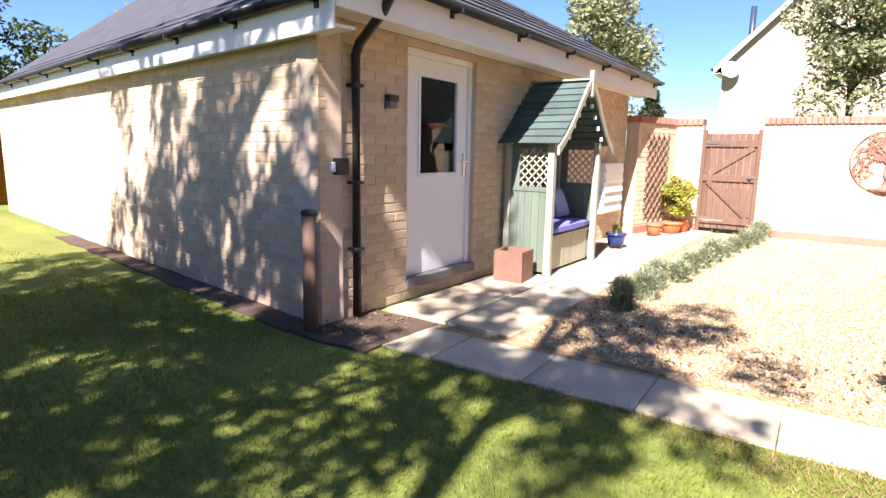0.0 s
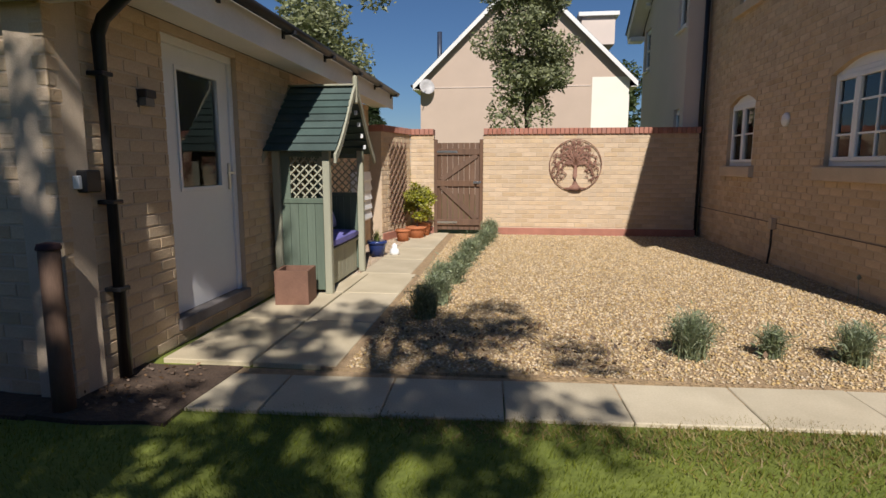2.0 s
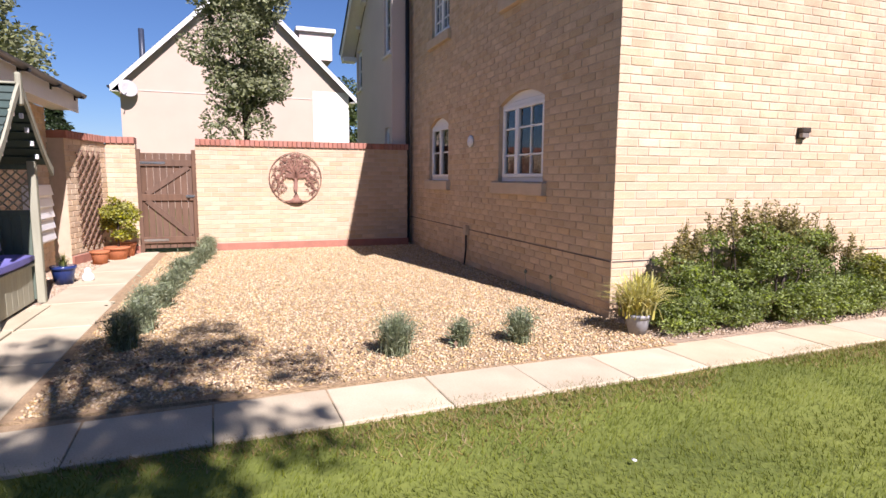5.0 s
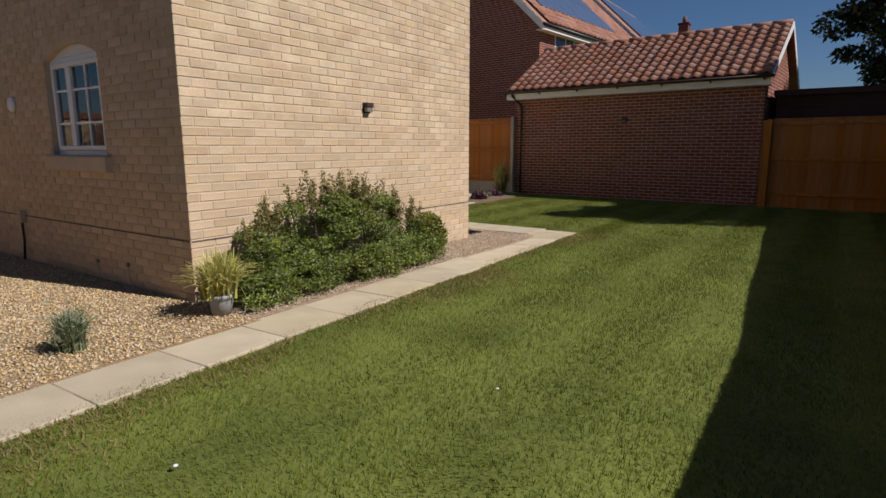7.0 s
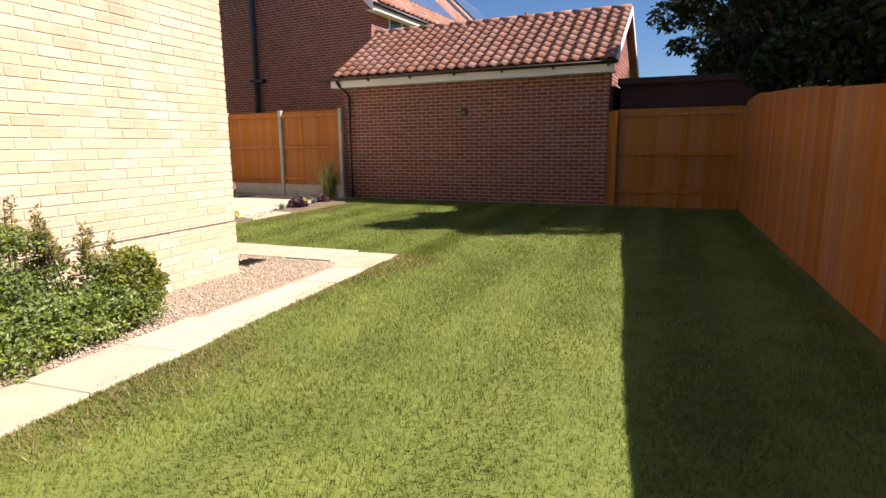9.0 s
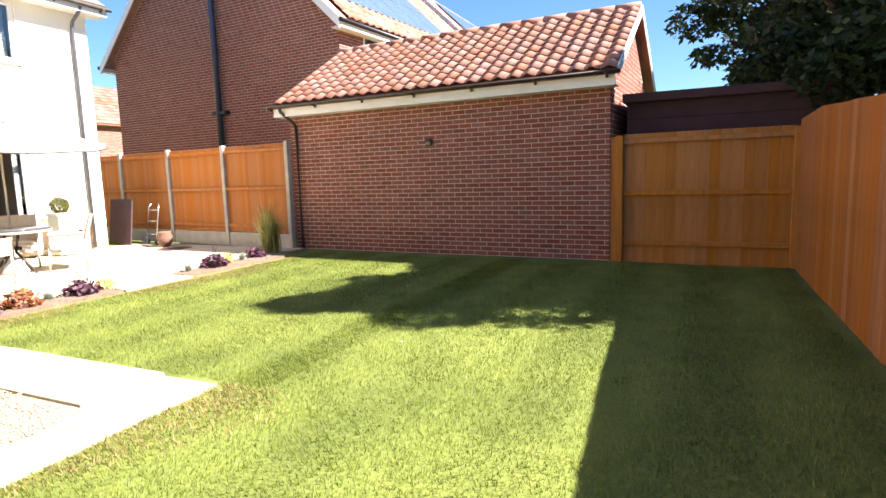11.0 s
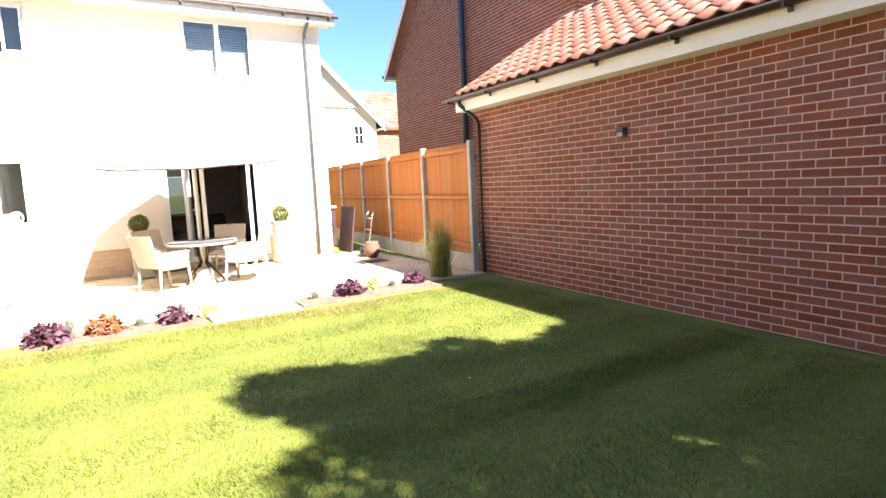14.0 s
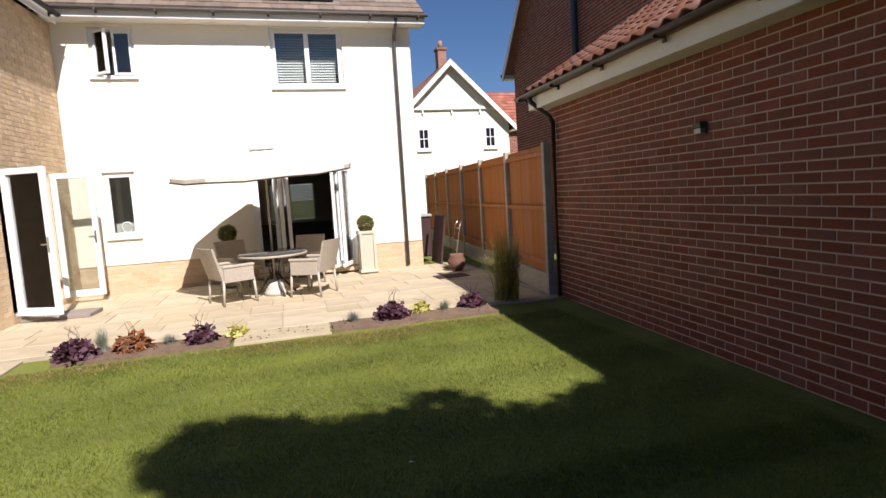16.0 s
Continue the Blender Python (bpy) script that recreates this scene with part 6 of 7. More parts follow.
glazed_leaf("door_leaf", (7.18, 9.80), -25, 0.72, 2.14, 0.14, house)
glazed_leaf("door_leaf", (7.27, 11.36), 2, 0.64, 2.14, 0.14, house)
fm, _ = face_frame(B, EC)
bm = bmesh.new()
for a, b in (((5.67, 0.03, 0.12), (5.74, 0.12, 2.3)), ((7.26, 0.03, 0.12), (7.33, 0.12, 2.3)), ((5.74, 0.03, 2.23), (7.26, 0.12, 2.3)), ((5.74, 0.03, 0.12), (7.26, 0.12, 0.16))):
    box(bm, a, b, 0.005, fm)
part("door_frame", bm, GREYW, house)
# near-black sheet in place of the dim room behind the side doors
part("room_wall", box(bmesh.new(), (4.4, 2.6, 0), (8.0, 2.65, 2.6), 0, fm), DARK, house)
ROOMW = material("grey_room_paint", (0.55, 0.52, 0.48), 0.9, 2, 0.1, 40, 0.0)
# curtain seen inside the side door
part("curtain", tube(bmesh.new(), [(6.80, 10.2, 0.15), (6.80, 10.2, 2.2)], 0.09, 12), PILLOW, house)
stp = thing("door_step", pose(7.62, 10.0, 0.022, 0, 0, -4), "flat grey paving step below the side doors", "step")
part("tread", boxes(((-0.45, -0.22, 0), (0.5, 0.3, 0.06)), bevel=0.008), material("grey_step", (0.27, 0.23, 0.20), 0.9, 4, 0.2, 60, 0.3, 0.003), stp)

# folding doors of the front, open, and the room behind
x0, x1 = 6.75 + 3.72, 6.75 + 5.74
bm = boxes(((x0, 12.21, 0.14), (x0 + 0.06, 12.30, 2.28)), ((x1 - 0.06, 12.21, 0.14), (x1, 12.30, 2.28)), ((x0 + 0.06, 12.21, 2.20), (x1 - 0.06, 12.30, 2.28)), ((x0 + 0.06, 12.21, 0.14), (x1 - 0.06, 12.30, 0.18)), bevel=0.004)
part("door_frame", bm, GREYW, house)
glazed_leaf("door_leaf", (x0 + 0.06, 12.26), 0, 0.40, 2.0, 0.19, house, 0, 0.06)
glazed_leaf("door_leaf", (x0 + 0.47, 12.26), -83, 0.62, 2.0, 0.19, house, 1, 0.07)
glazed_leaf("door_leaf", (x0 + 0.55, 12.26), -78, 0.62, 2.0, 0.19, house, 0, 0.07)
glazed_leaf("door_leaf", (x1 - 0.08, 12.26), -113, 0.62, 2.0, 0.19, house, 0, 0.07)
glazed_leaf("door_leaf", (x1 - 0.33, 12.26), -104, 0.62, 2.0, 0.19, house, 1, 0.07)
part("door_sill", boxes(((x0 - 0.02, 12.0, 0.06), (x1 + 0.02, 12.2, 0.135)), bevel=0.006), CILL, house)
part("room_floor", boxes(((7.0, 12.46, 0.05), (13.6, 19.7, 0.13))), material("room_floor_wood", (0.20, 0.14, 0.09), 0.5, 3, 0.2, 40, 0.1, 0.002), house)
part("room_ceiling", boxes(((7.0, 12.46, 2.55), (13.6, 19.7, 2.62))), ROOMW, house)
part("room_wall", boxes(((7.0, 12.5, 0.13), (7.05, 19.7, 2.55))), ROOMW, house)
part("room_wall", boxes(((13.55, 12.5, 0.13), (13.6, 19.7, 2.55))), ROOMW, house)
bwh = bmesh.new()
for a in holed(6.5, 2.55, [(3.45, 5.05, 0.95, 2.1)], 0.13):
    box(bwh, (7.05 + a[0], 19.6, a[2]), (7.05 + a[1], 19.68, a[3]))
part("room_wall", bwh, ROOMW, house)
for k in range(22):
    part("blind_slat", box(bmesh.new(), (10.52, -0.026, -0.002), (12.08, 0.026, 0.002), 0, pose(0, 19.5, 1.0 + k * 0.05, 48, 0, 0)), WHITE, house)
for x in (10.5, 11.28, 12.06):
    part("mullion", boxes(((x, 19.62, 0.95), (x + 0.06, 19.7, 2.1))), WHITE, house)
sofa = thing("sofa", Matrix.Translation((11.3, 15.6, 0.13)), "dark grey sofa inside the room", "sofa")
GREYS = material("dark_grey_cloth", (0.035, 0.035, 0.04), 0.95, 5, 0.2, 90, 0.3, 0.003)
part("seat", boxes(((-1.0, -0.45, 0.1), (1.0, 0.4, 0.42)), bevel=0.05), GREYS, sofa)
part("backrest", boxes(((-1.0, 0.2, 0.4), (1.0, 0.45, 0.85)), bevel=0.06), GREYS, sofa)
for s in (-1, 1):
    part("armrest", boxes(((s * 1.0 - 0.1, -0.45, 0.1), (s * 1.0 + 0.1, 0.45, 0.6)), bevel=0.05), GREYS, sofa)
# blind in the upper window, ornament on the small sill
for k in range(18):
    part("blind_slat", box(bmesh.new(), (11.15, -0.024, -0.0015), (12.38, 0.024, 0.0015), 0, pose(0, 12.42, 3.95 + k * 0.052, 52, 0, 0)), WHITE, house)
rg = thing("ring_ornament", Matrix.Translation((8.12, 12.40, 1.145)), "pale ring-shaped ornament behind the window", "ornament")
bm = bmesh.new()
tube(bm, [(0.09 * math.sin(k * math.tau / 16), 0, 0.11 + 0.1 * math.cos(k * math.tau / 16)) for k in range(17)], 0.02, 8)
part("ring", bm, WHITE, rg)
part("shelf", boxes(((7.78, 12.36, 1.09), (8.46, 12.5, 1.135))), WHITE, house)

# ---- patio furniture ----
WICKER = material("pale_grey_wicker", (0.42, 0.37, 0.30), 0.8, 30, 0.18, 160, 0.5, 0.004)
CHLEG = material("beige_metal", (0.45, 0.41, 0.34), 0.5, 6, 0.1, 60, 0.1, 0.002)
def armchair(m, label):
    """Woven armchair: bowed back, arms with side panels, splayed legs."""
    t = thing("armchair", m, label, "chair", "chairs round the patio table")
    part("seat", boxes(((-0.26, -0.26, 0.38), (0.26, 0.24, 0.44)), bevel=0.02), WICKER, t)
    bm = bmesh.new()
    n = 8
    rows_ = []
    for j in range(5):
        z = 0.40 + j * 0.125
        rows_.append([[(x, 0.22 + 0.03 * math.cos(x * 5) + 0.035 * j + dy, z) for x in [(-0.27 - 0.006 * j) + (0.54 + 0.012 * j) * k / n for k in range(n + 1)]] for dy in (0, 0.035)])
    vs = [[[bm.verts.new(p) for p in r] for r in lay] for lay in rows_]
    for j in range(4):
        for k in range(n):
            bm.faces.new((vs[j][0][k], vs[j][0][k + 1], vs[j + 1][0][k + 1], vs[j + 1][0][k]))
            bm.faces.new((vs[j][1][k], vs[j + 1][1][k], vs[j + 1][1][k + 1], vs[j][1][k + 1]))
        for k in (0, n):
            bm.faces.new((vs[j][0][k], vs[j + 1][0][k], vs[j + 1][1][k], vs[j][1][k]))
    for j in (0, 4):
        for k in range(n):
            bm.faces.new((vs[j][0][k], vs[j][1][k], vs[j][1][k + 1], vs[j][0][k + 1]))
    bmesh.ops.recalc_face_normals(bm, faces=bm.faces)
    part("backrest", bm, WICKER, t)
    for s in (-1, 1):
        part("armrest", boxes(((s * 0.29 - 0.03, -0.26, 0.58), (s * 0.29 + 0.03, 0.26, 0.63)), bevel=0.015), WICKER, t)
        part("side_panel", boxes(((s * 0.29 - 0.018, -0.24, 0.36), (s * 0.29 + 0.018, 0.24, 0.58)), bevel=0.008), WICKER, t)
        for y in (-0.24, 0.24):
            part("leg", tube(bmesh.new(), [(s * 0.27, y, 0.40), (s * 0.28, y * 1.12, 0.0)], [0.022, 0.017], 8), CHLEG, t)
    return t
armchair(pose(10.15, 9.72, 0.024, 0, 0, 118), "pale woven garden armchair drawn up to the round table")
armchair(pose(11.42, 9.70, 0.024, 0, 0, -122), "pale woven garden armchair turned toward the table")
armchair(pose(11.30, 10.85, 0.024, 0, 0, -30), "woven garden armchair behind the round table")
armchair(pose(10.25, 10.85, 0.024, 0, 0, 35), "woven garden armchair in the shade behind the table")
tb = thing("patio_table", Matrix.Translation((10.8, 10.1, 0.024)), "round glass-topped patio table with dark frame", "table")
part("tabletop", lathe(bmesh.new(), [(0.52, 0.70), (0.55, 0.705), (0.555, 0.72), (0.55, 0.735), (0.01, 0.737)], 40), material("dark_table_glass", (0.07, 0.07, 0.07), 0.08, 3, 0.1, 40, 0.0, spec=0.6), tb)
part("table_rim", lathe(bmesh.new(), [(0.53, 0.66), (0.56, 0.66), (0.565, 0.70), (0.53, 0.70)], 40), WICKER, tb)
for k in range(4):
    a = k * math.pi / 2 + 0.4
    part("leg", tube(bmesh.new(), [(0.14 * math.cos(a), 0.14 * math.sin(a), 0.67), (0.06 * math.cos(a), 0.06 * math.sin(a), 0.35), (0.36 * math.cos(a), 0.36 * math.sin(a), 0.0)], 0.018, 8), DBROWN, tb)
par = thing("parasol", Matrix.Translation((10.8, 10.1, 0.024)), "open cream garden parasol standing over the table", "parasol")
CANVAS = material("cream_canvas", (0.78, 0.74, 0.64), 0.9, 3, 0.06, 90, 0.2, 0.002)
part("base", lathe(bmesh.new(), [(0.19, 0), (0.19, 0.05), (0.14, 0.12), (0.13, 0.24), (0.03, 0.26)], 24), material("pale_stone_base", (0.55, 0.52, 0.46), 0.9), par)
part("pole", tube(bmesh.new(), [(0, 0, 0.2), (0, 0, 2.12)], 0.017, 10), CHLEG, par)
tilt = Matrix.Translation((0, 0, 2.1)) @ Matrix.Rotation(radians(5.6), 4, "X") @ Matrix.Rotation(radians(-2.5), 4, "Y")
part("upper_pole", tube(bmesh.new(), [tilt @ Vector((0, 0, 0)), tilt @ Vector((0, 0, 0.38))], 0.015, 10), CHLEG, par)
bm = bmesh.new()
prof = ((0.0, 0.36), (0.35, 0.29), (0.8, 0.175), (1.2, 0.075), (1.45, 0.0), (1.45, -0.07))
lay = []
for d in (0, 0.010):
    rows_ = []
    for r_, z_ in prof[1:]:
        rows_.append([])
        for k in range(16):
            sag = 1.0 if k % 2 == 0 else 0.955
            a = k * math.tau / 16 + 0.2
            rows_[-1].append(bm.verts.new(tilt @ Vector(((r_ * sag - d) * math.cos(a), (r_ * sag - d) * math.sin(a), z_ - d * (z_ > -0.05) - (0.0 if k % 2 == 0 else 0.02)))))
    top = bm.verts.new(tilt @ Vector((0, 0, prof[0][1] - d)))
    for k in range(16):
        bm.faces.new((top, rows_[0][k], rows_[0][(k + 1) % 16]))
        for i in range(len(rows_) - 1):
            bm.faces.new((rows_[i][k], rows_[i + 1][k], rows_[i + 1][(k + 1) % 16], rows_[i][(k + 1) % 16]))
    lay.append(rows_[-1])
for k in range(16):
    bm.faces.new((lay[0][k], lay[1][k], lay[1][(k + 1) % 16], lay[0][(k + 1) % 16]))
bmesh.ops.recalc_face_normals(bm, faces=bm.faces)
part("canopy", bm, CANVAS, par)
# added dark tube along the rim, drawn for the canopy's shaded underside
rim = [tilt @ Vector((1.453 * (1.0 if k % 2 == 0 else 0.955) * math.cos(k * math.tau / 16 + 0.2), 1.453 * (1.0 if k % 2 == 0 else 0.955) * math.sin(k * math.tau / 16 + 0.2), -0.07 - (0.0 if k % 2 == 0 else 0.02))) for k in range(17)]
part("edge_trim", tube(bmesh.new(), rim, 0.014, 6), DBROWN, par, "dark line for the shaded underside at the canopy's edge")
bm = lathe(bmesh.new(), [(0.24, 0.33), (0.22, 0.36), (0.03, 0.44), (0.012, 0.48)], 8)
bm.transform(tilt)
part("vent_cap", bm, CANVAS, par)
for k in range(8):
    a = k * math.tau / 8 + 0.2
    part("rib", tube(bmesh.new(), [tilt @ Vector((0.02 * math.cos(a), 0.02 * math.sin(a), 0.33)), tilt @ Vector((1.4 * math.cos(a), 1.4 * math.sin(a), -0.01))], 0.008, 5), DBROWN, par)

PLANT = material("pale_sage_planter", (0.50, 0.50, 0.40), 0.7, 3, 0.12, 50, 0.15, 0.002)
for i, (x, y, lb) in enumerate(((12.62, 11.72, "tall pale sage planter with clipped box ball in sun"), (9.98, 11.66, "tall pale sage planter standing in shade"))):
    t = thing("tall_planter", Matrix.Translation((x, y, 0.024)), lb, "planter", "tall planters")
    bm = box(bmesh.new(), (-0.15, -0.15, 0.03), (0.15, 0.15, 0.84), 0.006)
    for v in bm.verts:
        f = 1 + 0.12 * v.co.z
        v.co.x *= f
        v.co.y *= f
    part("planter_body", bm, PLANT, t)
    for s in (-1, 1):
        part("stile", boxes(((s * 0.135 - 0.025, -0.185, 0.03), (s * 0.135 + 0.025, -0.16, 0.84)), bevel=0.004), PLANT, t)
    for z in (0.05, 0.83):
        part("planter_rail", boxes(((-0.185, -0.188, z - 0.03), (0.185, 0.188, z + 0.03)), bevel=0.006), PLANT, t)
    b = thing("box_ball", Matrix.Translation((x, y, 0.87)), "clipped round box ball growing in the tall planter", "topiary", "box balls")
    rr = np.random.default_rng(300 + i)
    fast_mesh("foliage", leaves(rr, blob_points(rr, [((0, 0, 0.16), (0.17, 0.17, 0.17))], 2600, 0.7), 0.032, 0.6).reshape(-1, 3), 4, leaf_material("box_leaf", (0.10, 0.12, 0.02), (0.26, 0.25, 0.06)), b)
    part("stem", tube(bmesh.new(), [(0, 0, -0.03), (0, 0, 0.15)], 0.015, 6), BARK, b)

# storage corner by the fence
bn = thing("storage_bin", pose(14.05, 13.3, 0.03, 0, 0, 4), "dark wheeled bin with grey lid by the fence", "bin")
bm = box(bmesh.new(), (-0.27, -0.3, 0.06), (0.27, 0.3, 0.98), 0.02)
part("bin_body", bm, DARK_WOOD, bn)
part("lid", boxes(((-0.29, -0.34, 0.98), (0.29, 0.32, 1.05)), bevel=0.02), material("grey_lid", (0.35, 0.34, 0.33), 0.6), bn)
for s in (-1, 1):
    wl = part("wheel", tube(bmesh.new(), [(s * 0.22 - 0.03, 0.27, 0.1), (s * 0.22 + 0.03, 0.27, 0.1)], 0.1, 14), BLACK, bn)
pn = thing("folded_panel", pose(14.2, 12.2, 0.03, 0, 8, 2), "dark folded garden panel leaning by the fence", "panel")
part("board", boxes(((-0.02, -0.35, 0), (0.02, 0.35, 1.05)), bevel=0.006), DARK_WOOD, pn)
part("edge_trim", boxes(((-0.025, -0.36, 1.03), (0.025, 0.36, 1.06)), bevel=0.004), BLACK, pn)
tl = thing("sack_truck", pose(14.3, 11.3, 0.03, 0, 10, 0), "metal sack truck leaning against the fence", "trolley")
for s in (-1, 1):
    part("upright", tube(bmesh.new(), [(0, s * 0.16, 0.05), (0, s * 0.16, 0.85), (0.03, s * 0.12, 0.95)], 0.012, 8), METAL, tl)
    part("wheel", tube(bmesh.new(), [(0.02, s * 0.2 - 0.02, 0.09), (0.02, s * 0.2 + 0.02, 0.09)], 0.09, 14), BLACK, tl)
for z in (0.25, 0.55, 0.8):
    part("cross_bar", tube(bmesh.new(), [(0, -0.16, z), (0, 0.16, z)], 0.01, 8), METAL, tl)
part("toe_plate", boxes(((-0.2, -0.17, 0.0), (0.0, 0.17, 0.012)), bevel=0.003), METAL, tl)
pc = thing("terracotta_urn", Matrix.Translation((14.22, 10.75, 0.024)), "round earthen pot by the fence", "plant pot")
part("urn_body", lathe(bmesh.new(), [(0.09, 0), (0.16, 0.1), (0.17, 0.2), (0.13, 0.3), (0.14, 0.33), (0.11, 0.33), (0.01, 0.28)], 20), BROWNC, pc)
dm = thing("door_mat", pose(13.9, 10.1, 0.026, 0, 0, 3), "dark flat mat lying on the paving", "mat")
part("mat_body", boxes(((-0.3, -0.2, 0), (0.3, 0.2, 0.012)), bevel=0.004), DARK_WOOD, dm)

# ---- neighbours ----
def gable_house(name, p0, p1, depth, eave, rise, wall_mat, roof_mat, label, over=0.3, barge=0.24, barge_mat=None, bricks=None, near=None, holes=()):
    """A house whose gable stands on p0-p1 and whose roof runs back from it."""
    t = thing(name, Matrix(), label, "house")
    m, w = face_frame(p0, p1)
    pt = lambda u, v, z: m @ Vector((u, v, z))
    corner = [pt(u, v, 0).to_2d() for u, v in ((0, 0), (w, 0), (w, depth), (0, depth))]
    g = wall("wall_gable", corner[0], corner[1], 0, eave, wall_mat, t, holes, gable=rise)
    wall("wall_side", corner[1], corner[2], 0, eave, wall_mat, t)
    wall("wall_side", corner[3], corner[0], 0, eave, wall_mat, t)
    wall("wall_rear", corner[2], corner[3], 0, eave, wall_mat, t, gable=rise)
    if bricks:
        lay_bricks(corner[0], corner[1], 0, eave, bricks, g, holes, near, gable=rise)
    k = rise / (w / 2)
    dz = over * k
    zr_ = eave + rise + 0.12
    for s in (0, 1):
        ue = -over if s == 0 else w + over
        a, b, c, d = (pt(ue, -over, eave - dz + 0.12), pt(ue, depth + over, eave - dz + 0.12), pt(w / 2, depth + over, zr_), pt(w / 2, -over, zr_))
        roof_sheet([a, b, c, d], t, roof_mat, 0.08)
        bm = bmesh.new()
        q = [pt(ue, -over - 0.03, eave - dz + 0.10), pt(w / 2, -over - 0.03, zr_ - 0.02)]
        dn = Vector((0, 0, -barge))
        yv = (pt(0, 1, 0) - pt(0, 0, 0)) * 0.03
        vs = [bm.verts.new(c_) for c_ in (q[0], q[1], q[1] + dn, q[0] + dn, q[0] + yv, q[1] + yv, q[1] + dn + yv, q[0] + dn + yv)]
        for f in ((0, 1, 2, 3), (4, 5, 6, 7), (0, 1, 5, 4), (2, 3, 7, 6), (0, 3, 7, 4), (1, 2, 6, 5)):
            bm.faces.new([vs[i] for i in f])
        bmesh.ops.recalc_face_normals(bm, faces=bm.faces)
        part("bargeboard", bm, barge_mat or FASCIA, t)
        bm = bmesh.new()
        ui = -0.02 if s == 0 else w + 0.02
        box(bm, (min(ue, ui), -over, eave - dz - 0.12), (max(ue, ui), depth + over, eave - dz - 0.10), 0, m)
        box(bm, (ue - 0.012, -over + 0.001, eave - dz - 0.12), (ue + 0.012, depth + over, eave - dz + 0.08), 0, m)
        part("eaves_board", bm, barge_mat or FASCIA, t)
        bm = tube(bmesh.new(), [pt(ue + (-0.05 if s == 0 else 0.05), -over - 0.05, eave - dz + 0.04), pt(ue + (-0.05 if s == 0 else 0.05), depth + over, eave - dz + 0.04)], 0.055, 8)
        part("gutter", bm, BLACK, t)
    return t, m, w

# red brick house beyond the garage
rh, m, w = gable_house("neighbour_house", (18.70, 17.8), (17.88, 8.35), 9.0, 5.5, 4.45, RED_MORTAR, CLAY, "red brick neighbouring house with clay roof and solar panels", 0.3, 0.26, bricks=RED, near=None)
for z0_, z1_ in ((1.9, 9.5),):
    part("flue", tube(bmesh.new(), [m @ Vector((5.05, -0.14, z)) for z in (z0_, z1_)], 0.085, 12), material("blue_black_flue", (0.03, 0.04, 0.065), 0.4), rh)
part("flue_bracket", box(bmesh.new(), (4.8, -0.2, 3.35), (5.35, 0, 3.45), 0.01, m), BLACK, rh)
part("flue_elbow", tube(bmesh.new(), [m @ Vector((5.05, -0.14, 2.2)), m @ Vector((5.2, -0.12, 2.15)), m @ Vector((5.3, 0.0, 2.15))], 0.08, 10), BLACK, rh)
sm, sw = face_frame((m @ Vector((w, 0, 0))).to_2d(), (m @ Vector((w, 9.0, 0))).to_2d())
bm = bmesh.new()
for a, b in (((1.0, -0.02, 4.3), (1.06, 0.03, 5.25)), ((1.75, -0.02, 4.3), (1.81, 0.03, 5.25)), ((2.4, -0.02, 4.3), (2.46, 0.03, 5.25)), ((1.06, -0.02, 4.3), (2.4, 0.03, 4.36)), ((1.06, -0.02, 5.19), (2.4, 0.03, 5.25))):
    box(bm, a, b, 0, sm)
wn_ = new("window")
wn_.parent = rh
part("window_frame", bm, WHITE, wn_)
part("pane", box(bmesh.new(), (1.06, -0.012, 4.36), (2.4, -0.006, 5.19), 0, sm), PANEL, wn_)
lay_bricks((m @ Vector((w, 0, 0))).to_2d(), (m @ Vector((w, 3.5, 0))).to_2d(), 2.5, 5.5, RED, rh, [(1.0, 2.46, 4.3, 5.25)])
slope = math.atan2(4.45, w / 2)
ps = Matrix.Translation(m @ Vector((w + 0.3, 0, 5.5 - 0.3 * 4.45 / (w / 2) + 0.2))) @ sm.to_3x3().to_4x4() @ Matrix.Rotation(slope, 4, "X")
for i in range(6):
    for j in range(3):
        part("solar_panel", box(bmesh.new(), (0.6 + i * 1.03, 0.9 + j * 1.65, 0.03), (1.6 + i * 1.03, 2.52 + j * 1.65, 0.07), 0.004, ps), material("blue_solar_panel", (0.10, 0.14, 0.22), 0.12, 4, 0.2, 40, 0.0, spec=0.8) if i + j == 0 else bpy.data.materials["blue_solar_panel"], rh)
flat_tiles(Matrix.Translation(m @ Vector((w + 0.32, 0, 5.5 - 0.3 * 4.45 / (w / 2) + 0.13))) @ sm.to_3x3().to_4x4(), 9.0, 6.0, math.degrees(slope), CLAY, rh, None, 0.3, 0.3, 0.03, wave=0.05)
# its twin beyond, with panels on the same slope
rh2, m2, w2 = gable_house("neighbour_house", (28.0, 15.6), (28.0, 6.8), 9.0, 5.0, 4.2, RED_MORTAR, CLAY, "red brick house further off with solar panels", 0.3, 0.2)
sm2, _ = face_frame((m2 @ Vector((w2, 0, 0))).to_2d(), (m2 @ Vector((w2, 9.0, 0))).to_2d())
slope2 = math.atan2(4.2, w2 / 2)
ps2 = Matrix.Translation(m2 @ Vector((w2 + 0.3, 0, 5.0 - 0.3 * 4.2 / (w2 / 2) + 0.13))) @ sm2.to_3x3().to_4x4() @ Matrix.Rotation(slope2, 4, "X")
for i in range(7):
    for j in range(3):
        part("solar_panel", box(bmesh.new(), (0.9 + i * 1.03, 0.9 + j * 1.65, 0.03), (1.9 + i * 1.03, 2.52 + j * 1.65, 0.07), 0.004, ps2), bpy.data.materials["blue_solar_panel"], rh2)
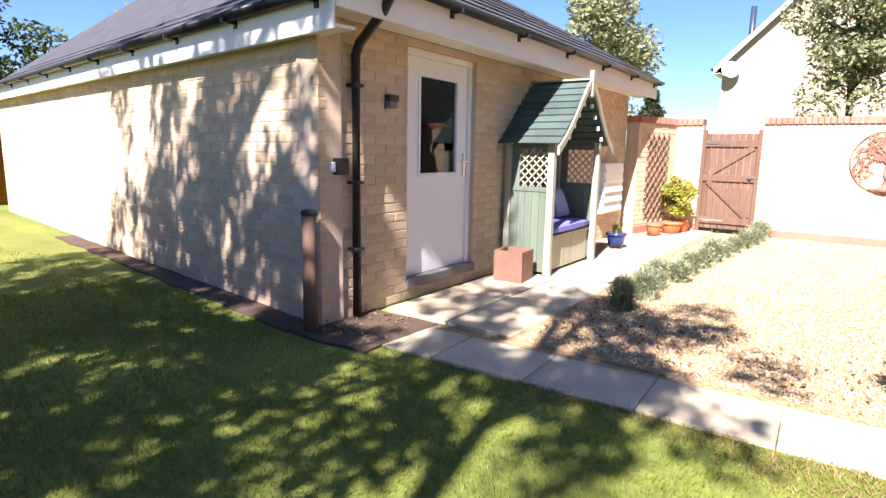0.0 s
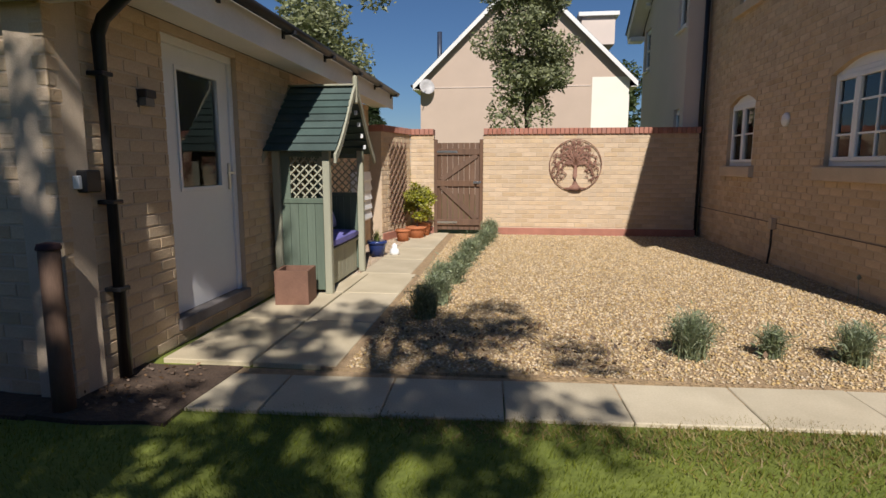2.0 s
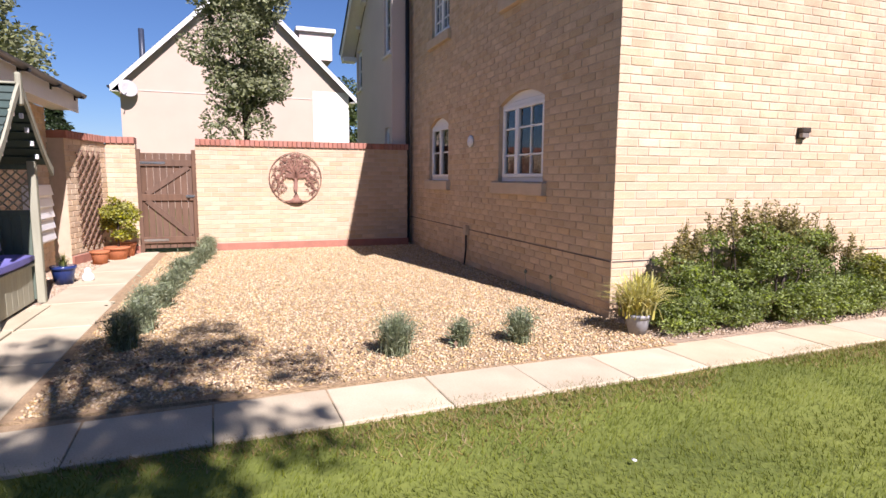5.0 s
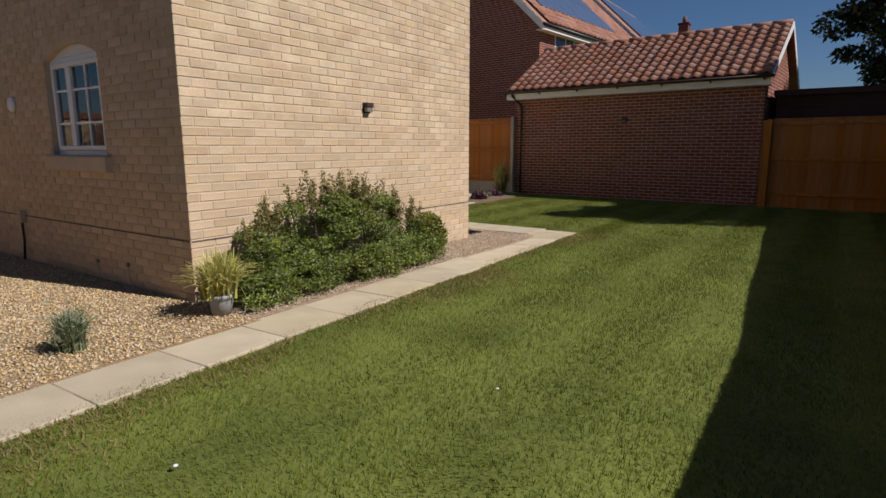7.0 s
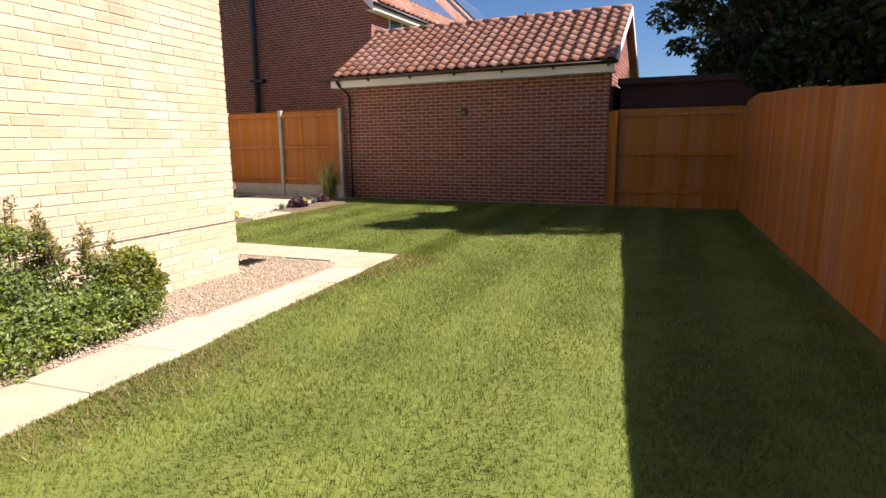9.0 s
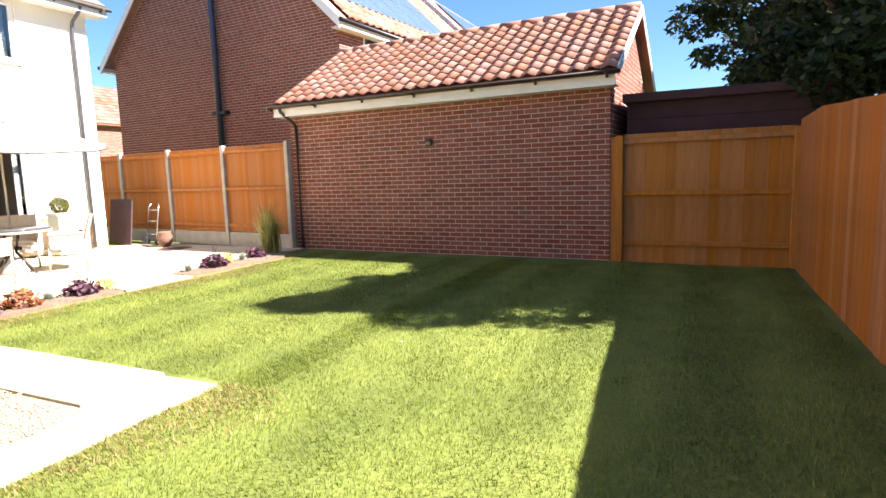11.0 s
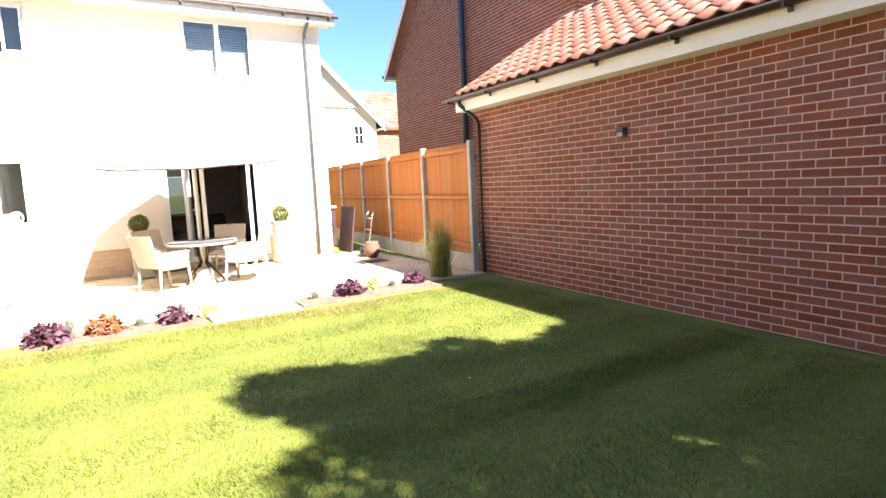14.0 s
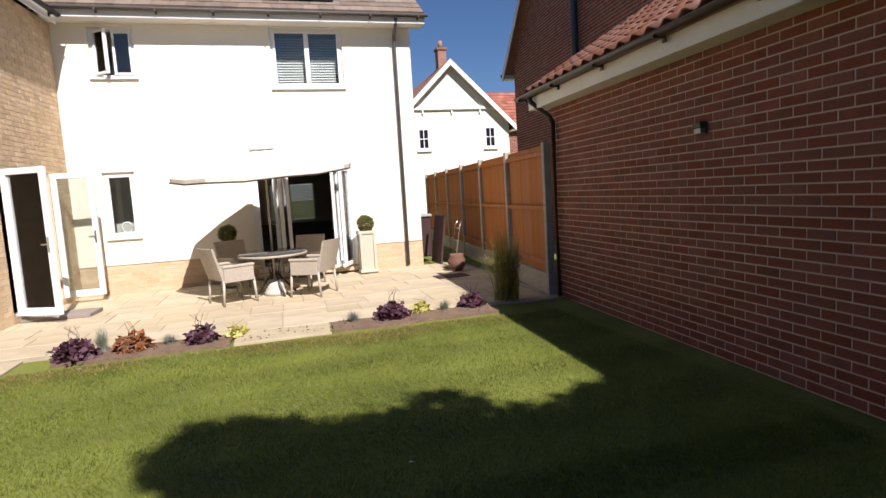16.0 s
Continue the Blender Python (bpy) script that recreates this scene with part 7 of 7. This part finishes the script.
# a further house whose chimney shows over the garage
fh2, m, w = gable_house("distant_house", (36.0, 11.4), (36.0, 5.2), 6.0, 4.6, 2.9, RED_MORTAR, CLAY, "distant brick house with a tall dark chimney", 0.3, 0.2)
ch = boxes(((37.75, 8.1, 6.9), (38.3, 8.65, 8.6)), ((37.7, 8.05, 8.6), (38.35, 8.7, 8.72)), bevel=0.01)
part("chimney", ch, DARK_RED, fh2)
part("chimney_pot", tube(bmesh.new(), [(38.02, 8.38, 8.7), (38.02, 8.38, 9.1)], [0.14, 0.11], 10), DARK_RED, fh2)

# pale gable house to the north
SALMON = material("salmon_render", (0.52, 0.40, 0.31), 0.92, 1.2, 0.08, 120, 0.3, 0.003)
nh, m, w = gable_house("gable_house", (-4.85, 25.0), (3.92, 25.0), 9.0, 4.85, 4.25, SALMON, SLATE, "pale rendered gable house behind the garden wall", 0.28, 0.22)
# thin sheet over the right end, its sunlit paleness put into the colour
part("pale_panel", box(bmesh.new(), (7.25, -0.012, 0), (8.77, -0.002, 4.9), 0, m), RENDER, nh)
part("floor_line", box(bmesh.new(), (0, -0.02, 4.55), (7.2, 0, 4.58), 0, m), PALE_RENDER, nh)
bm = bmesh.new()
lathe(bm, [(0.02, 0), (0.20, 0.03), (0.34, 0.10), (0.33, 0.11), (0.19, 0.04), (0.01, 0.012)], 20)
dish = part("satellite_dish", bm, material("grey_dish", (0.40, 0.38, 0.36), 0.5), nh)
dish.matrix_basis = Matrix.Translation((-4.55, 24.75, 4.55)) @ Matrix.Rotation(radians(70), 4, "X") @ Matrix.Rotation(radians(25), 4, "Y")
part("dish_arm", tube(bmesh.new(), [(-4.55, 25, 4.4), (-4.55, 24.75, 4.45), (-4.62, 24.35, 4.3)], 0.02, 6), material("grey_arm", (0.3, 0.3, 0.3), 0.5), nh)
part("flue", tube(bmesh.new(), [(-4.2, 26.5, 4.5), (-4.2, 26.5, 7.2)], 0.11, 10), bpy.data.materials["blue_black_flue"], nh)
dmr = bmesh.new()
box(dmr, (2.0, 26.0, 6.4), (3.4, 28.0, 7.55), 0)
part("dormer", dmr, PALE_RENDER, nh)
part("dormer_roof", boxes(((1.85, 25.85, 7.55), (3.55, 28.1, 7.72)), bevel=0.01), FASCIA, nh)

# cream gable house in the distance
chh, m, w = gable_house("cream_house", (16.55, 28.0), (22.7, 28.0), 7.0, 4.95, 3.0, RENDER, CLAY, "cream rendered gable house with red roof and chimney", 0.35, 0.3)
part("jetty_band", box(bmesh.new(), (0.7, -0.12, 5.62), (5.45, 0, 5.78), 0.01, m), FASCIA, chh)
for k in range(3):
    part("corbel", box(bmesh.new(), (1.55 + k * 1.5, -0.1, 5.42), (1.63 + k * 1.5, 0, 5.62), 0.005, m), FASCIA, chh)
for u0_, u1_ in ((1.3, 1.85), (4.82, 5.38)):
    wn2 = new("window")
    wn2.parent = chh
    bm = bmesh.new()
    for a, b in (((u0_, -0.04, 3.7), (u1_, 0, 3.77)), ((u0_, -0.04, 4.66), (u1_, 0, 4.73)), ((u0_, -0.04, 3.77), (u0_ + 0.06, 0, 4.66)), ((u1_ - 0.06, -0.04, 3.77), (u1_, 0, 4.66)), (((u0_ + u1_) / 2 - 0.02, -0.04, 3.77), ((u0_ + u1_) / 2 + 0.02, 0, 4.66)), ((u0_ + 0.06, -0.035, 4.2), (u1_ - 0.06, 0, 4.24))):
        box(bm, a, b, 0, m)
    part("window_frame", bm, WHITE, wn2)
    part("pane", box(bmesh.new(), (u0_ + 0.06, -0.015, 3.77), (u1_ - 0.06, -0.008, 4.66), 0, m), PANEL, wn2)
    part("sill", box(bmesh.new(), (u0_ - 0.1, -0.1, 3.58), (u1_ + 0.1, 0, 3.69), 0.01, m), FASCIA, wn2)
cb = boxes(((19.4, 29.0, 7.4), (19.85, 29.5, 8.8)), ((19.35, 28.95, 8.8), (19.9, 29.55, 8.92)), bevel=0.01)
tube(cb, [(19.62, 29.25, 8.9), (19.62, 29.25, 9.3)], [0.13, 0.11], 10)
part("chimney", cb, CLAY, chh)
wing = thing("red_roof_house", Matrix(), "red brick house wing with plain red tiled roof", "house")
wall("wall_front", (22.75, 30.0), (32.0, 30.0), 0, 4.7, RED_MORTAR, wing)
wall("wall_rear", (32.0, 36.0), (20.0, 36.0), 0, 4.7, RED_MORTAR, wing)
wall("wall_end", (32.0, 30.0), (32.0, 36.0), 0, 4.7, RED_MORTAR, wing, gable=2.6)
lay_bricks((22.75, 30.0), (32.0, 30.0), 2.4, 4.7, RED, wing, ())
REDTILE = material("plain_red_tile", (0.34, 0.125, 0.085), 0.8, 3, 0.25, 45, 0.3, 0.004, piece=0.2)
roof_sheet([(20.5, 29.7, 4.75), (32.3, 29.7, 4.75), (32.3, 33, 7.3), (20.5, 33, 7.3)], wing, REDTILE)
roof_sheet([(20.5, 36.3, 4.75), (20.5, 33, 7.3), (32.3, 33, 7.3), (32.3, 36.3, 4.75)], wing, REDTILE)
m, w = face_frame((20.5, 29.7), (32.3, 29.7), 4.76)
flat_tiles(m, w, 4.1, math.degrees(math.atan2(2.55, 3.3)), REDTILE, wing, None, 0.35, 0.34, 0.03)

# dark timber shed behind the end fence
ns = thing("neighbour_shed", Matrix(), "dark flat-roofed timber shed behind the fence", "shed")
for k in range(9):
    part("cladding", boxes(((14.85, -1.9, 0.1 + k * 0.26), (14.88, 1.02, 0.1 + (k + 1) * 0.26 - 0.006)), bevel=0.004), DARK_WOOD, ns)
part("shed_body", boxes(((14.885, -1.9, 0), (17.5, 1.02, 2.42))), DARK_WOOD, ns)
part("roof_edge", boxes(((14.7, -2.0, 2.43), (17.6, 1.08, 2.56)), bevel=0.006), DARK_WOOD, ns)

# ---- lawn litter ----
for k, (x, y) in enumerate(((0.88, 1.82), (2.3, 1.1), (11.6, 3.3), (9.4, 2.2))):
    t = thing("fallen_petal", pose(x, y, 0.02, 8, 5, 40 * k), "small white petal lying on the lawn", "petal", "petals on the lawn")
    part("petal", lathe(bmesh.new(), [(0.003, 0), (0.010, 0.002), (0.013, 0.005), (0.002, 0.007)], 7), WHITE, t)

# ---- pieces of walls and paving ----
shapes = {}
for x0, y0, x1, y1, *turn in SLAB_JOBS:
    key = (round(x1 - x0, 2), round(y1 - y0, 2))
    if key not in shapes:
        me = bpy.data.meshes.new("slab")
        bm = box(bmesh.new(), (0.002, 0.002, -0.03), (key[0] - 0.002, key[1] - 0.002, 0.022), 0.005)
        bm.to_mesh(me)
        bm.free()
        me.materials.append(SLAB)
        shapes[key] = me
    ob = new("slab", shapes[key])
    ob.parent = paving
    ob.matrix_basis = pose(x0, y0, random.uniform(-0.003, 0.003) - (0.013 if turn else 0.0), random.uniform(-0.25, 0.25), random.uniform(-0.25, 0.25), turn[0] if turn else 0)
for job in BRICK_JOBS:
    build_bricks(*job)
